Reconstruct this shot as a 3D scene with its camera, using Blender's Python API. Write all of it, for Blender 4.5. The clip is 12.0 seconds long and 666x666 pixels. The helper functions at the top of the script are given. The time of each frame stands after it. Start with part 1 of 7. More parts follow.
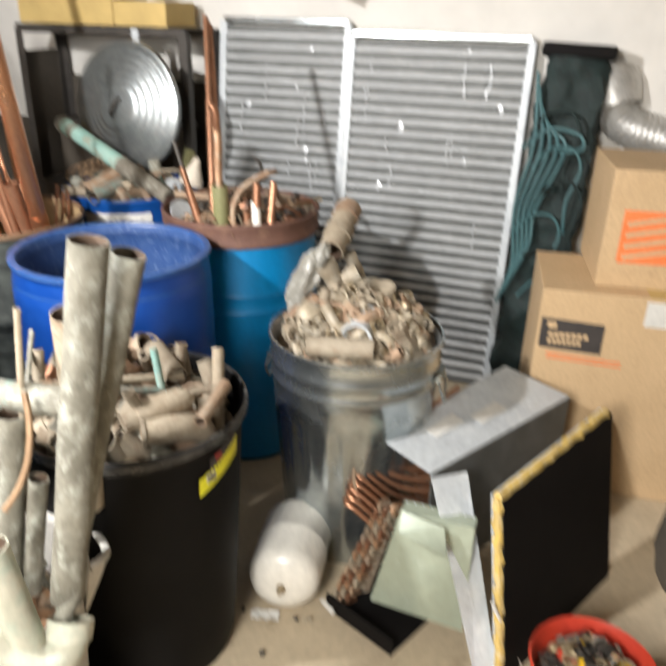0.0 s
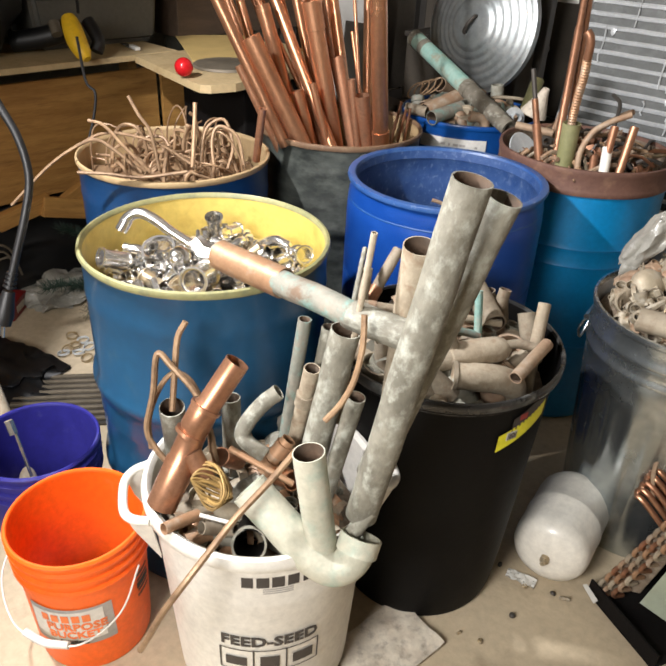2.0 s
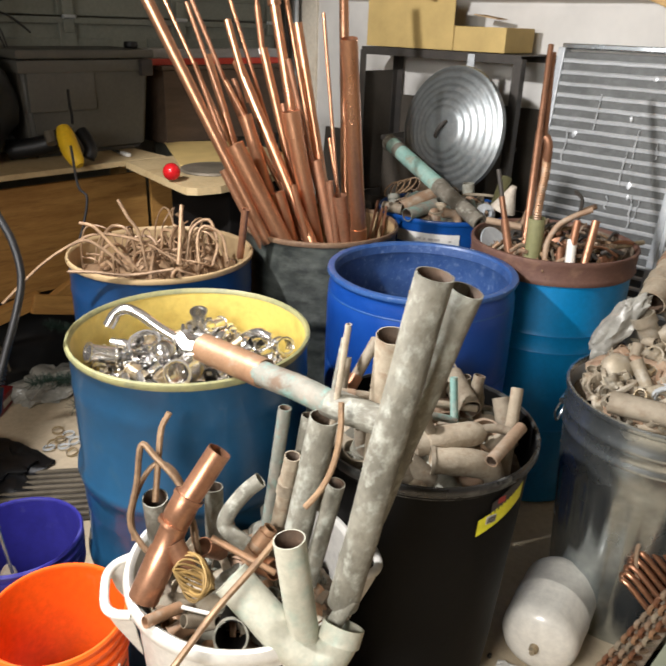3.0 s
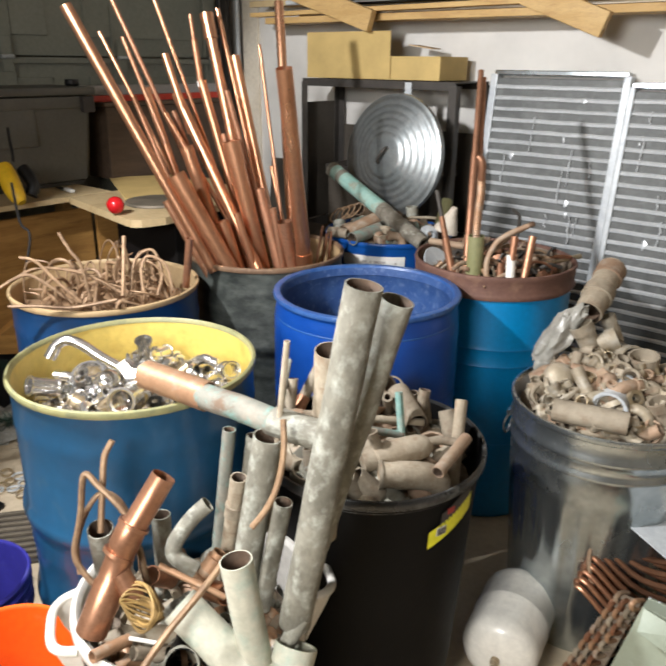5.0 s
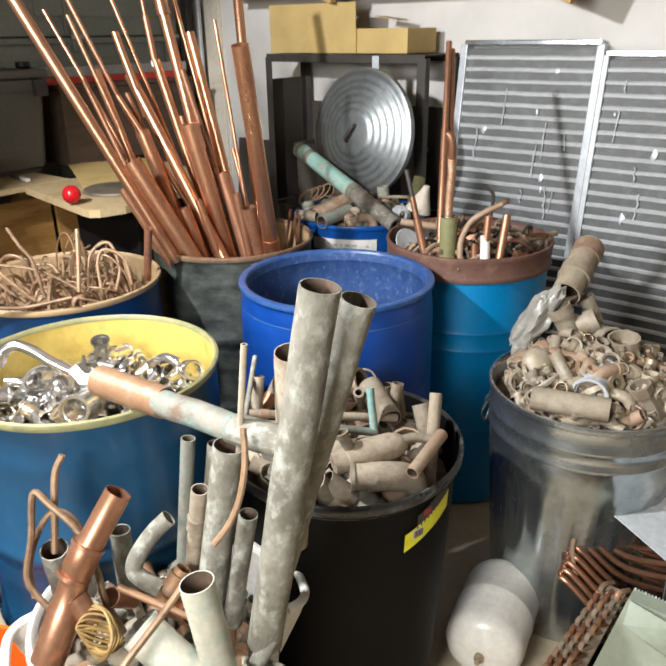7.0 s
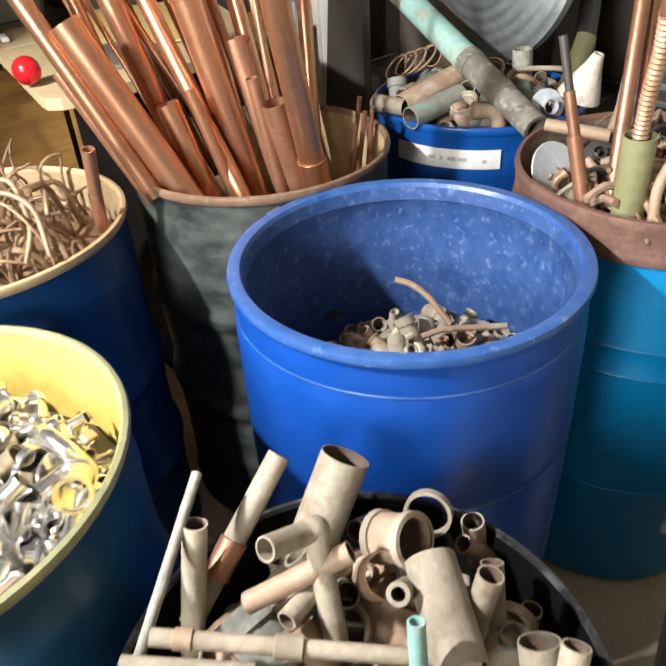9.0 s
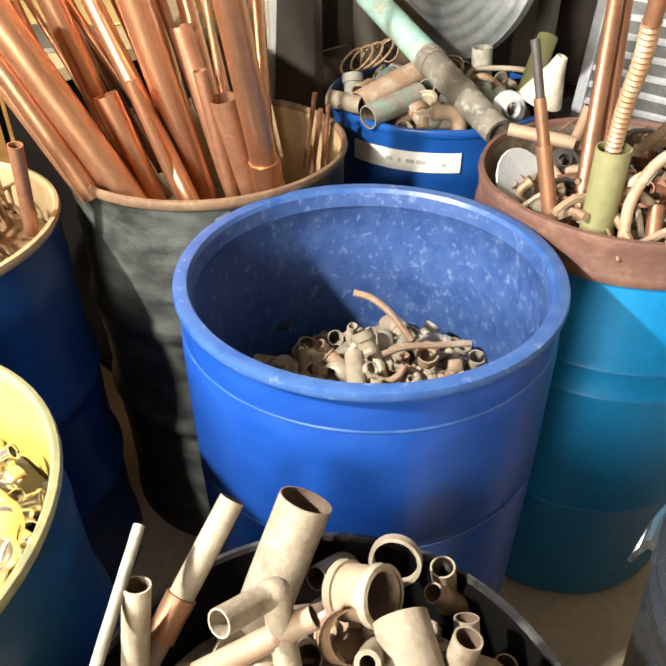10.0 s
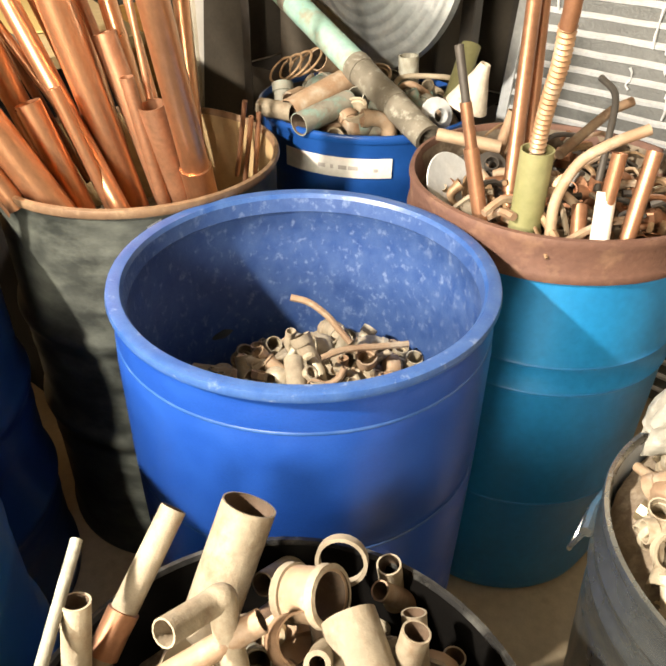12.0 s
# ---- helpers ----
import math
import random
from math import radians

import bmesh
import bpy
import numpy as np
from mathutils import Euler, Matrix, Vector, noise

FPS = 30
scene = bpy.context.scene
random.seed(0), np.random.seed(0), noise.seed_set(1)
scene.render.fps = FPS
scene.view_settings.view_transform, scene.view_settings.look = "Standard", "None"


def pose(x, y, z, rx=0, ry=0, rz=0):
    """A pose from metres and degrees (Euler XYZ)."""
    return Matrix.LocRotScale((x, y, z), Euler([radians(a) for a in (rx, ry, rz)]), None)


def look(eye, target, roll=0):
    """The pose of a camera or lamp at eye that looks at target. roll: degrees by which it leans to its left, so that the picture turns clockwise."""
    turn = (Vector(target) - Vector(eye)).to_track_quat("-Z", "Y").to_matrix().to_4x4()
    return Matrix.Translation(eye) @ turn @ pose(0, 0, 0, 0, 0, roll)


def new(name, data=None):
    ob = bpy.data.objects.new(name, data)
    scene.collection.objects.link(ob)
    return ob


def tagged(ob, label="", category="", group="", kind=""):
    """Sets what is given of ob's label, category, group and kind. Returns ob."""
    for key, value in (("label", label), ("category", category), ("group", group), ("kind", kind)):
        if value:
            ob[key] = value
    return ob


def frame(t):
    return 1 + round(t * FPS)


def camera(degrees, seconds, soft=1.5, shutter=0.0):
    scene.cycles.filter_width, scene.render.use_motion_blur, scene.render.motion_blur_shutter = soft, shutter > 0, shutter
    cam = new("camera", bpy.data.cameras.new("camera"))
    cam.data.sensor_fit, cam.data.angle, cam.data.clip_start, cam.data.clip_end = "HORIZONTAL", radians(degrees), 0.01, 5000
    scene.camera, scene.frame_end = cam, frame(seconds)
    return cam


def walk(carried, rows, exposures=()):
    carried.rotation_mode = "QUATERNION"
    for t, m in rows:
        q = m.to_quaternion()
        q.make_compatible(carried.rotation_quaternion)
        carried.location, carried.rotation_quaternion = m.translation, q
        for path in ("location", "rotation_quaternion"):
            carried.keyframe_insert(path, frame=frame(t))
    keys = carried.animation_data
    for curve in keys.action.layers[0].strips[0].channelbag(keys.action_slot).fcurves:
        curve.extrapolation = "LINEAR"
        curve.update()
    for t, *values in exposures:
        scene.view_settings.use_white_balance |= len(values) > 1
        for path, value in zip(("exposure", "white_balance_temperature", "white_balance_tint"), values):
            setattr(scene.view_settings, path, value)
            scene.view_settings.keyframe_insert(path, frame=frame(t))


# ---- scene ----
cam = camera(50.76, 12.0, soft=2.0, shutter=0.4)
ROWS = [
    (0, 0.2988, 0.4371, 1.5463, 65.59, -1.40, 6.10),
    (0.2, 0.2888, 0.4542, 1.5707, 70.33, -1.32, 9.47),
    (0.3, 0.2814, 0.4622, 1.5824, 70.68, -1.29, 11.38),
    (0.5, 0.2439, 0.4586, 1.5970, 70.75, -1.43, 15.24),
    (1, 0.1787, 0.4886, 1.5853, 70.10, -1.91, 26.49),
    (1.5, 0.1372, 0.4947, 1.5733, 67.73, -2.05, 31.69),
    (2, 0.1542, 0.4738, 1.5492, 58.77, -2.42, 30.79),
    (2.5, 0.1748, 0.4515, 1.5563, 62.45, -1.90, 31.55),
    (3, 0.1958, 0.4400, 1.5735, 66.17, -1.87, 29.45),
    (3.2, 0.2163, 0.4421, 1.5680, 66.23, -1.74, 28.23),
    (4.8, 0.2490, 0.4341, 1.5502, 68.87, -0.86, 24.70),
    (5, 0.2434, 0.4401, 1.5531, 68.87, -0.59, 25.55),
    (5.5, 0.2137, 0.4444, 1.5507, 68.79, 0.69, 32.28),
    (6, 0.2138, 0.4420, 1.5482, 68.87, 0.39, 29.98),
    (6.5, 0.2475, 0.4433, 1.5640, 69.06, 1.06, 24.42),
    (6.7, 0.2627, 0.4642, 1.5633, 68.58, 0.99, 23.85),
    (8.3, -0.0356, 1.1945, 1.4856, 57.44, -0.40, 23.34),
    (8.5, -0.0294, 1.2978, 1.4729, 57.10, 0.71, 26.71),
    (9, -0.0659, 1.4916, 1.4456, 54.68, 3.38, 34.18),
    (9.5, -0.0947, 1.5444, 1.4394, 53.68, 1.92, 31.46),
    (10, -0.1358, 1.5603, 1.4379, 53.55, 0.40, 30.62),
    (10.5, -0.1323, 1.5536, 1.4261, 53.92, 0.22, 27.69),
    (11, -0.1400, 1.5606, 1.4334, 54.55, -0.36, 27.85),
    (11.5, -0.1291, 1.5608, 1.4281, 54.78, -1.11, 26.99),
    (12, -0.1320, 1.5548, 1.4274, 54.54, -0.90, 25.40),
]
EXPOSURES = [(0.0, 0.47, 6700, 10), (0.5, 0.35, 6650, 10), (1.0, 0.18, 6600, 10), (2.0, 0.15, 6650, 11), (3.0, 0.05, 6650, 11), (5.0, 0.14, 6500, 10), (6.7, 0.18, 6450, 10), (8.3, 0.5, 6300, 9),
             (8.7, 0.6, 6300, 9), (9.5, 1.13, 6900, 9), (10.5, 1.22, 7500, 9), (12.0, 1.3, 8300, 10)]
walk(cam, [(t, pose(x, y, z, rx, ry, rz)) for t, x, y, z, rx, ry, rz in ROWS], EXPOSURES)

# ---- light: a reflector work lamp over the drums, two added fills behind the viewer
world = bpy.data.worlds.new("night_garage")
scene.world = world
world.use_nodes = True
world.node_tree.nodes["Background"].inputs[0].default_value = (1.0, 0.97, 0.92, 1)
world.node_tree.nodes["Background"].inputs[1].default_value = 0.012


def lamp(name, kind, m, watts, colour):
    data = bpy.data.lights.new(name, kind)
    data.energy, data.color = watts, colour
    ob = new(name, data)
    ob.matrix_world = m
    return data


work = lamp("work_lamp", "SPOT", look((-1.30, 1.0, 2.15), (0.20, 2.7, 0.80)), 225, (0.97, 0.975, 1.0))
work.spot_size, work.spot_blend, work.shadow_soft_size = radians(117), 0.16, 0.045
# Unseen spot and point light, added to brighten front faces and the left side.
clamp = lamp("fill_spot", "SPOT", look((-0.35, -0.25, 1.80), (0.10, 2.0, 0.35)), 172, (0.98, 0.975, 0.965))
clamp.spot_size, clamp.spot_blend, clamp.shadow_soft_size = radians(116), 1.0, 0.32
soft_fill = lamp("fill_point", "POINT", pose(-0.80, -1.10, 1.90), 88, (0.98, 0.97, 0.955))
soft_fill.shadow_soft_size = 0.25

# ---- materials


def surf(name, base, other, scale=6.0, rough=0.5, metal=0.0, bump=0.15, fine=60.0, third=None, amount=0.5,
         spread=0.12, coat=0.0, squash=(1, 1, 1), sharp=0.12, vary=0.12, stain=None):
    """A surface of two or three colours in blotches and fine grain, with relief."""
    m = bpy.data.materials.new(name)
    m.use_nodes = True
    nt = m.node_tree
    n, link = nt.nodes, nt.links.new
    b = n["Principled BSDF"]
    co = n.new("ShaderNodeTexCoord")
    info = n.new("ShaderNodeObjectInfo")
    mp = n.new("ShaderNodeMapping")
    mp.inputs["Scale"].default_value = squash
    shift = n.new("ShaderNodeVectorMath")
    shift.operation = "ADD"
    ten = n.new("ShaderNodeMath")
    ten.operation = "MULTIPLY"
    ten.inputs[1].default_value = 17.0
    link(info.outputs["Random"], ten.inputs[0])
    link(co.outputs["Object"], mp.inputs["Vector"])
    link(mp.outputs[0], shift.inputs[0])
    link(ten.outputs[0], shift.inputs[1])

    def cloud(s, detail=6.0):
        t = n.new("ShaderNodeTexNoise")
        t.inputs["Scale"].default_value, t.inputs["Detail"].default_value, t.inputs["Roughness"].default_value = s, detail, 0.62
        link(shift.outputs[0], t.inputs["Vector"])
        return t.outputs["Fac"]

    def step(fac, lo, hi):
        r = n.new("ShaderNodeMapRange")
        r.inputs["From Min"].default_value, r.inputs["From Max"].default_value = lo, hi
        link(fac, r.inputs["Value"])
        return r.outputs[0]

    def mix(fac, a, c):
        x = n.new("ShaderNodeMix")
        x.data_type = "RGBA"
        for i, v in ((6, a), (7, c)):
            if isinstance(v, tuple):
                x.inputs[i].default_value = (*v, 1)
            else:
                link(v, x.inputs[i])
        link(fac, x.inputs[0])
        return x.outputs[2]

    big, small = cloud(scale), cloud(fine, 4.0)
    col = mix(step(big, 0.5 - spread, 0.5 + spread), base, other)
    if third:
        spots = cloud(scale * 2.3)
        col = mix(step(spots, 1 - amount - sharp, 1 - amount + sharp), col, third)
    if stain:
        tint, share = stain
        col = mix(step(cloud(scale * 0.8, 9.0), 1 - share - 0.05, 1 - share + 0.05), col, tint)
    grain = n.new("ShaderNodeHueSaturation")
    val = n.new("ShaderNodeMath")
    val.operation = "MULTIPLY_ADD"
    val.inputs[1].default_value, val.inputs[2].default_value = 0.5, 0.75 - vary / 2
    link(small, val.inputs[0])
    rnd = n.new("ShaderNodeMath")
    rnd.operation = "MULTIPLY_ADD"
    rnd.inputs[1].default_value = vary
    link(info.outputs["Random"], rnd.inputs[0])
    link(val.outputs[0], rnd.inputs[2])
    link(rnd.outputs[0], grain.inputs["Value"])
    link(col, grain.inputs["Color"])
    link(grain.outputs[0], b.inputs["Base Color"])
    rg = n.new("ShaderNodeMath")
    rg.operation = "MULTIPLY_ADD"
    rg.inputs[1].default_value, rg.inputs[2].default_value = 0.3, rough - 0.15
    link(big, rg.inputs[0])
    link(rg.outputs[0], b.inputs["Roughness"])
    b.inputs["Metallic"].default_value = metal
    b.inputs["Coat Weight"].default_value = coat
    if bump:
        bp = n.new("ShaderNodeBump")
        bp.inputs["Strength"].default_value, bp.inputs["Distance"].default_value = bump, 0.004
        link(small, bp.inputs["Height"])
        link(bp.outputs[0], b.inputs["Normal"])
    return m


concrete = surf("concrete", (0.50, 0.41, 0.285), (0.43, 0.35, 0.24), 2.5, 0.8, 0, 0.25, 45, (0.26, 0.20, 0.13), 0.30)
plaster = surf("plaster", (0.73, 0.705, 0.655), (0.70, 0.675, 0.625), 0.9, 0.7, 0, 0.0, 3, (0.84, 0.83, 0.80), 0.28, sharp=0.04)
door_paint = surf("door_paint", (0.235, 0.245, 0.205), (0.21, 0.22, 0.185), 2.0, 0.55, 0, 0.05)
dark_wall = surf("dark_wall", (0.30, 0.27, 0.22), (0.24, 0.21, 0.17), 2.0, 0.8)
blue_paint = surf("blue_paint", (0.012, 0.072, 0.150), (0.010, 0.060, 0.130), 5, 0.34, 0, 0.05, 40, (0.04, 0.095, 0.15), 0.28, coat=0.25)
blue_paint_deep = surf("blue_paint_deep", (0.008, 0.046, 0.135), (0.006, 0.038, 0.110), 5, 0.36, 0, 0.05, 40, (0.04, 0.075, 0.12), 0.28, coat=0.2)
yellow_liner = surf("yellow_liner", (0.68, 0.51, 0.13), (0.63, 0.46, 0.11), 4, 0.45, 0, 0.03, 40, (0.46, 0.29, 0.06), 0.30)
tan_liner = surf("tan_liner", (0.45, 0.32, 0.17), (0.36, 0.25, 0.13), 4, 0.6, 0, 0.08, 40, (0.20, 0.12, 0.065), 0.30)
drum_black = surf("drum_black", (0.018, 0.021, 0.019), (0.034, 0.038, 0.034), 5, 0.45, 0, 0.15, 50, (0.105, 0.115, 0.10), 0.40, sharp=0.2, squash=(1, 1, 1.8))
blue_plastic = surf("blue_plastic", (0.005, 0.048, 0.255), (0.006, 0.056, 0.28), 4, 0.35, 0, 0.05, 70, (0.065, 0.125, 0.34), 0.24, sharp=0.05, squash=(4.0, 4.0, 6.0))
speckled = surf("speckled", (0.016, 0.054, 0.19), (0.045, 0.098, 0.25), 9, 0.5, 0, 0.25, 220, (0.17, 0.24, 0.40), 0.33, sharp=0.12, spread=0.2, squash=(3.4, 3.4, 2.6))
cyan_plastic = surf("cyan_plastic", (0.0, 0.205, 0.46), (0.0, 0.17, 0.39), 4, 0.38, 0, 0.05, 60, (0.04, 0.27, 0.48), 0.26)
rusty = surf("rusty", (0.17, 0.085, 0.060), (0.12, 0.060, 0.045), 7, 0.7, 0.1, 0.3, 90, (0.25, 0.14, 0.09), 0.35)
galvanised = surf("galvanised", (0.50, 0.54, 0.55), (0.34, 0.38, 0.39), 7, 0.25, 0.93, 0.025, 60, (0.58, 0.61, 0.61), 0.36, spread=0.25, sharp=0.2)
galvanised_dull = surf("galvanised_dull", (0.60, 0.63, 0.64), (0.50, 0.53, 0.55), 9, 0.45, 0.2, 0.1, 60, (0.70, 0.71, 0.70), 0.33)
black_plastic = surf("black_plastic", (0.0035, 0.0032, 0.003), (0.005, 0.0045, 0.0042), 5, 0.6, 0, 0.1, 90, (0.012, 0.012, 0.011), 0.22)
black_plastic.node_tree.nodes["Principled BSDF"].inputs["Specular IOR Level"].default_value = 0.12
# Pale blotches stand for the sheen along the black can's rim.
rim_plastic_sheen = surf("rim_plastic_sheen", (0.016, 0.016, 0.016), (0.03, 0.03, 0.03), 9, 0.28, 0, 0.12, 90, (0.13, 0.13, 0.12), 0.36)
white_plastic = surf("white_plastic", (0.70, 0.68, 0.62), (0.64, 0.61, 0.55), 4, 0.42, 0, 0.04, 60, (0.58, 0.52, 0.43), 0.24)
orange_plastic = surf("orange_plastic", (0.88, 0.135, 0.010), (0.82, 0.115, 0.008), 4, 0.42, 0, 0.05, 60, (0.70, 0.19, 0.06), 0.26)
violet_plastic = surf("violet_plastic", (0.022, 0.020, 0.19), (0.024, 0.022, 0.21), 4, 0.45, 0, 0.06, 60, (0.10, 0.10, 0.30), 0.30)
copper = surf("copper", (0.62, 0.33, 0.195), (0.52, 0.25, 0.135), 5, 0.31, 0.88, 0.03, 120, (0.36, 0.16, 0.08), 0.24, vary=0.3, spread=0.25, sharp=0.2, squash=(1, 1, 0.5))
copper_dull = surf("copper_dull", (0.44, 0.22, 0.13), (0.34, 0.165, 0.095), 14, 0.42, 0.70, 0.08, 120, (0.25, 0.14, 0.085), 0.36, vary=0.35)
wire_copper = surf("wire_copper", (0.34, 0.22, 0.125), (0.25, 0.155, 0.088), 20, 0.5, 0.3, 0.1, 120, (0.16, 0.095, 0.055), 0.38, vary=0.4)
patina = surf("patina", (0.265, 0.25, 0.20), (0.16, 0.15, 0.118), 17, 0.7, 0.05, 0.45, 90, (0.40, 0.405, 0.345), 0.42, vary=0.22, sharp=0.09, squash=(1, 1, 0.7), stain=((0.165, 0.150, 0.115), 0.37))
verdigris = surf("verdigris", (0.265, 0.24, 0.195), (0.19, 0.20, 0.168), 16, 0.75, 0.0, 0.4, 80, (0.18, 0.30, 0.26), 0.42, vary=0.2, sharp=0.08, stain=((0.17, 0.115, 0.078), 0.40))
bore_tarnish_shade = surf("bore_tarnish_shade", (0.135, 0.085, 0.055), (0.085, 0.062, 0.045), 20, 0.75, 0.1, 0.3, 90, (0.19, 0.15, 0.11), 0.34)
teal_rust = surf("teal_rust", (0.20, 0.38, 0.335), (0.27, 0.43, 0.375), 20, 0.8, 0.0, 0.4, 90, (0.38, 0.42, 0.36), 0.38)
dusty_pipe = surf("dusty_pipe", (0.365, 0.31, 0.23), (0.275, 0.225, 0.16), 16, 0.75, 0.05, 0.4, 100, (0.22, 0.145, 0.09), 0.36, vary=0.45)
brown_pipe = surf("brown_pipe", (0.30, 0.185, 0.115), (0.36, 0.26, 0.175), 13, 0.65, 0.15, 0.3, 90, (0.43, 0.37, 0.30), 0.36, vary=0.3)
brass = surf("brass", (0.50, 0.40, 0.25), (0.38, 0.29, 0.17), 16, 0.36, 0.65, 0.2, 100, (0.56, 0.50, 0.40), 0.42, vary=0.5)
dull_brass = surf("dull_brass", (0.42, 0.36, 0.26), (0.34, 0.28, 0.20), 16, 0.6, 0.25, 0.25, 100, (0.50, 0.46, 0.38), 0.42, vary=0.45)
chrome = surf("chrome", (0.84, 0.83, 0.81), (0.74, 0.72, 0.69), 12, 0.19, 0.95, 0.03, 60, (0.55, 0.50, 0.42), 0.30, vary=0.3)
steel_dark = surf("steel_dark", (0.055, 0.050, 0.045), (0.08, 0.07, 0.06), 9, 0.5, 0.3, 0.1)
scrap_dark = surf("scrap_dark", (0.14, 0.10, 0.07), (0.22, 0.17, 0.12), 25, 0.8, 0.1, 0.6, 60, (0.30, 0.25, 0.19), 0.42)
plywood = surf("plywood", (0.50, 0.265, 0.075), (0.37, 0.18, 0.048), 3, 0.6, 0, 0.06, 30, (0.22, 0.10, 0.03), 0.34, squash=(7, 0.8, 7))
plywood_edge = surf("plywood_edge", (0.50, 0.38, 0.21), (0.43, 0.32, 0.165), 4, 0.6, 0, 0.1, 50, (0.34, 0.23, 0.11), 0.33)
lumber = surf("lumber", (0.56, 0.37, 0.15), (0.48, 0.30, 0.11), 5, 0.65, 0, 0.12, 60, (0.36, 0.20, 0.08), 0.33, squash=(1, 5, 5))
pale_trim = surf("pale_trim", (0.72, 0.66, 0.55), (0.62, 0.54, 0.42), 3, 0.6, 0, 0.05, 50, vary=0.4)
cardboard = surf("cardboard", (0.56, 0.39, 0.22), (0.52, 0.36, 0.20), 4, 0.8, 0, 0.06, 90, (0.45, 0.30, 0.16), 0.28)
yellow_card = surf("yellow_card", (0.56, 0.40, 0.15), (0.52, 0.37, 0.14), 4, 0.75, 0, 0.02, 9)
rubber = surf("rubber", (0.0045, 0.0045, 0.005), (0.007, 0.007, 0.0075), 9, 0.45, 0, 0.1)
grey_tote = surf("grey_tote", (0.105, 0.10, 0.085), (0.09, 0.087, 0.075), 5, 0.5, 0, 0.05, 60)
tool_yellow = surf("tool_yellow", (0.80, 0.50, 0.02), (0.72, 0.44, 0.02), 9, 0.4, 0, 0.03)
red_gloss = surf("red_gloss", (0.62, 0.015, 0.02), (0.52, 0.012, 0.016), 9, 0.25, 0.3, 0.03, 90)
red_paint = surf("red_paint", (0.60, 0.06, 0.03), (0.52, 0.05, 0.03), 9, 0.4, 0, 0.03)
label_white = surf("label_white", (0.66, 0.645, 0.60), (0.60, 0.585, 0.54), 9, 0.5, 0, 0.03)
label_yellow = surf("label_yellow", (0.78, 0.74, 0.03), (0.72, 0.68, 0.03), 9, 0.45, 0, 0.02)
print_dark = surf("print_dark", (0.035, 0.030, 0.028), (0.05, 0.042, 0.038), 12, 0.6, 0, 0.03)
print_grey = surf("print_grey", (0.36, 0.34, 0.32), (0.32, 0.30, 0.28), 12, 0.6, 0, 0.03)
print_orange = surf("print_orange", (0.80, 0.20, 0.06), (0.74, 0.18, 0.05), 12, 0.6, 0, 0.03)
fin_shade_grey = surf("fin_shade_grey", (0.105, 0.11, 0.105), (0.15, 0.155, 0.15), 9, 0.5, 0.3, 0.5, 150, (0.22, 0.225, 0.22), 0.30, sharp=0.2)
fin_light = surf("fin_light", (0.74, 0.76, 0.77), (0.64, 0.66, 0.67), 18, 0.38, 0.25, 0.2, 90)
insulation = surf("insulation", (0.58, 0.40, 0.10), (0.46, 0.32, 0.10), 30, 0.9, 0, 0.8, 80, (0.60, 0.50, 0.30), 0.4)
tar_black = surf("tar_black", (0.006, 0.005, 0.005), (0.009, 0.008, 0.0075), 6, 0.7, 0, 0.3, 90)
tar_black.node_tree.nodes["Principled BSDF"].inputs["Specular IOR Level"].default_value = 0.12
green_mesh = surf("green_mesh", (0.005, 0.014, 0.013), (0.014, 0.03, 0.028), 30, 0.7, 0, 0.7, 120)
green_cord = surf("green_cord", (0.05, 0.13, 0.14), (0.07, 0.16, 0.17), 12, 0.5, 0, 0.1)
duct_foil = surf("duct_foil", (0.60, 0.59, 0.56), (0.45, 0.44, 0.41), 14, 0.4, 0.5, 0.5, 60, (0.30, 0.24, 0.17), 0.3)
film_plastic = surf("film_plastic", (0.34, 0.33, 0.29), (0.24, 0.23, 0.20), 14, 0.22, 0, 0.6, 50, (0.50, 0.49, 0.45), 0.30)
glassy = surf("glassy", (0.36, 0.40, 0.31), (0.29, 0.33, 0.26), 5, 0.16, 0.1, 0.05, 40, (0.50, 0.54, 0.47), 0.3)
needles = surf("needles", (0.005, 0.020, 0.012), (0.008, 0.030, 0.016), 12, 0.7, 0, 0.1)
paper = surf("paper", (0.66, 0.60, 0.50), (0.52, 0.45, 0.36), 16, 0.8, 0, 0.2, 60, (0.28, 0.24, 0.20), 0.38)
tank_white = surf("tank_white", (0.80, 0.775, 0.70), (0.75, 0.72, 0.65), 3, 0.32, 0, 0.03, 50, (0.68, 0.63, 0.54), 0.22, coat=0.3)
olive_pipe = surf("olive_pipe", (0.20, 0.20, 0.09), (0.25, 0.24, 0.12), 14, 0.6, 0.1, 0.2)
grate_metal = surf("grate_metal", (0.13, 0.11, 0.08), (0.18, 0.15, 0.11), 12, 0.6, 0.3, 0.2)
pale_copper = surf("pale_copper", (0.44, 0.26, 0.15), (0.36, 0.205, 0.115), 12, 0.48, 0.4, 0.12, 90, (0.42, 0.35, 0.27), 0.36)
lid_zinc = surf("lid_zinc", (0.36, 0.385, 0.385), (0.26, 0.285, 0.29), 10, 0.40, 0.85, 0.06, 60, (0.44, 0.46, 0.45), 0.36, spread=0.25, sharp=0.2)
crust = surf("crust", (0.52, 0.50, 0.40), (0.44, 0.43, 0.34), 10, 0.75, 0.0, 0.35, 70, (0.27, 0.40, 0.34), 0.32, sharp=0.2)
walnut = surf("walnut", (0.085, 0.055, 0.035), (0.065, 0.042, 0.027), 4, 0.6, 0, 0.1, squash=(6, 1, 6))
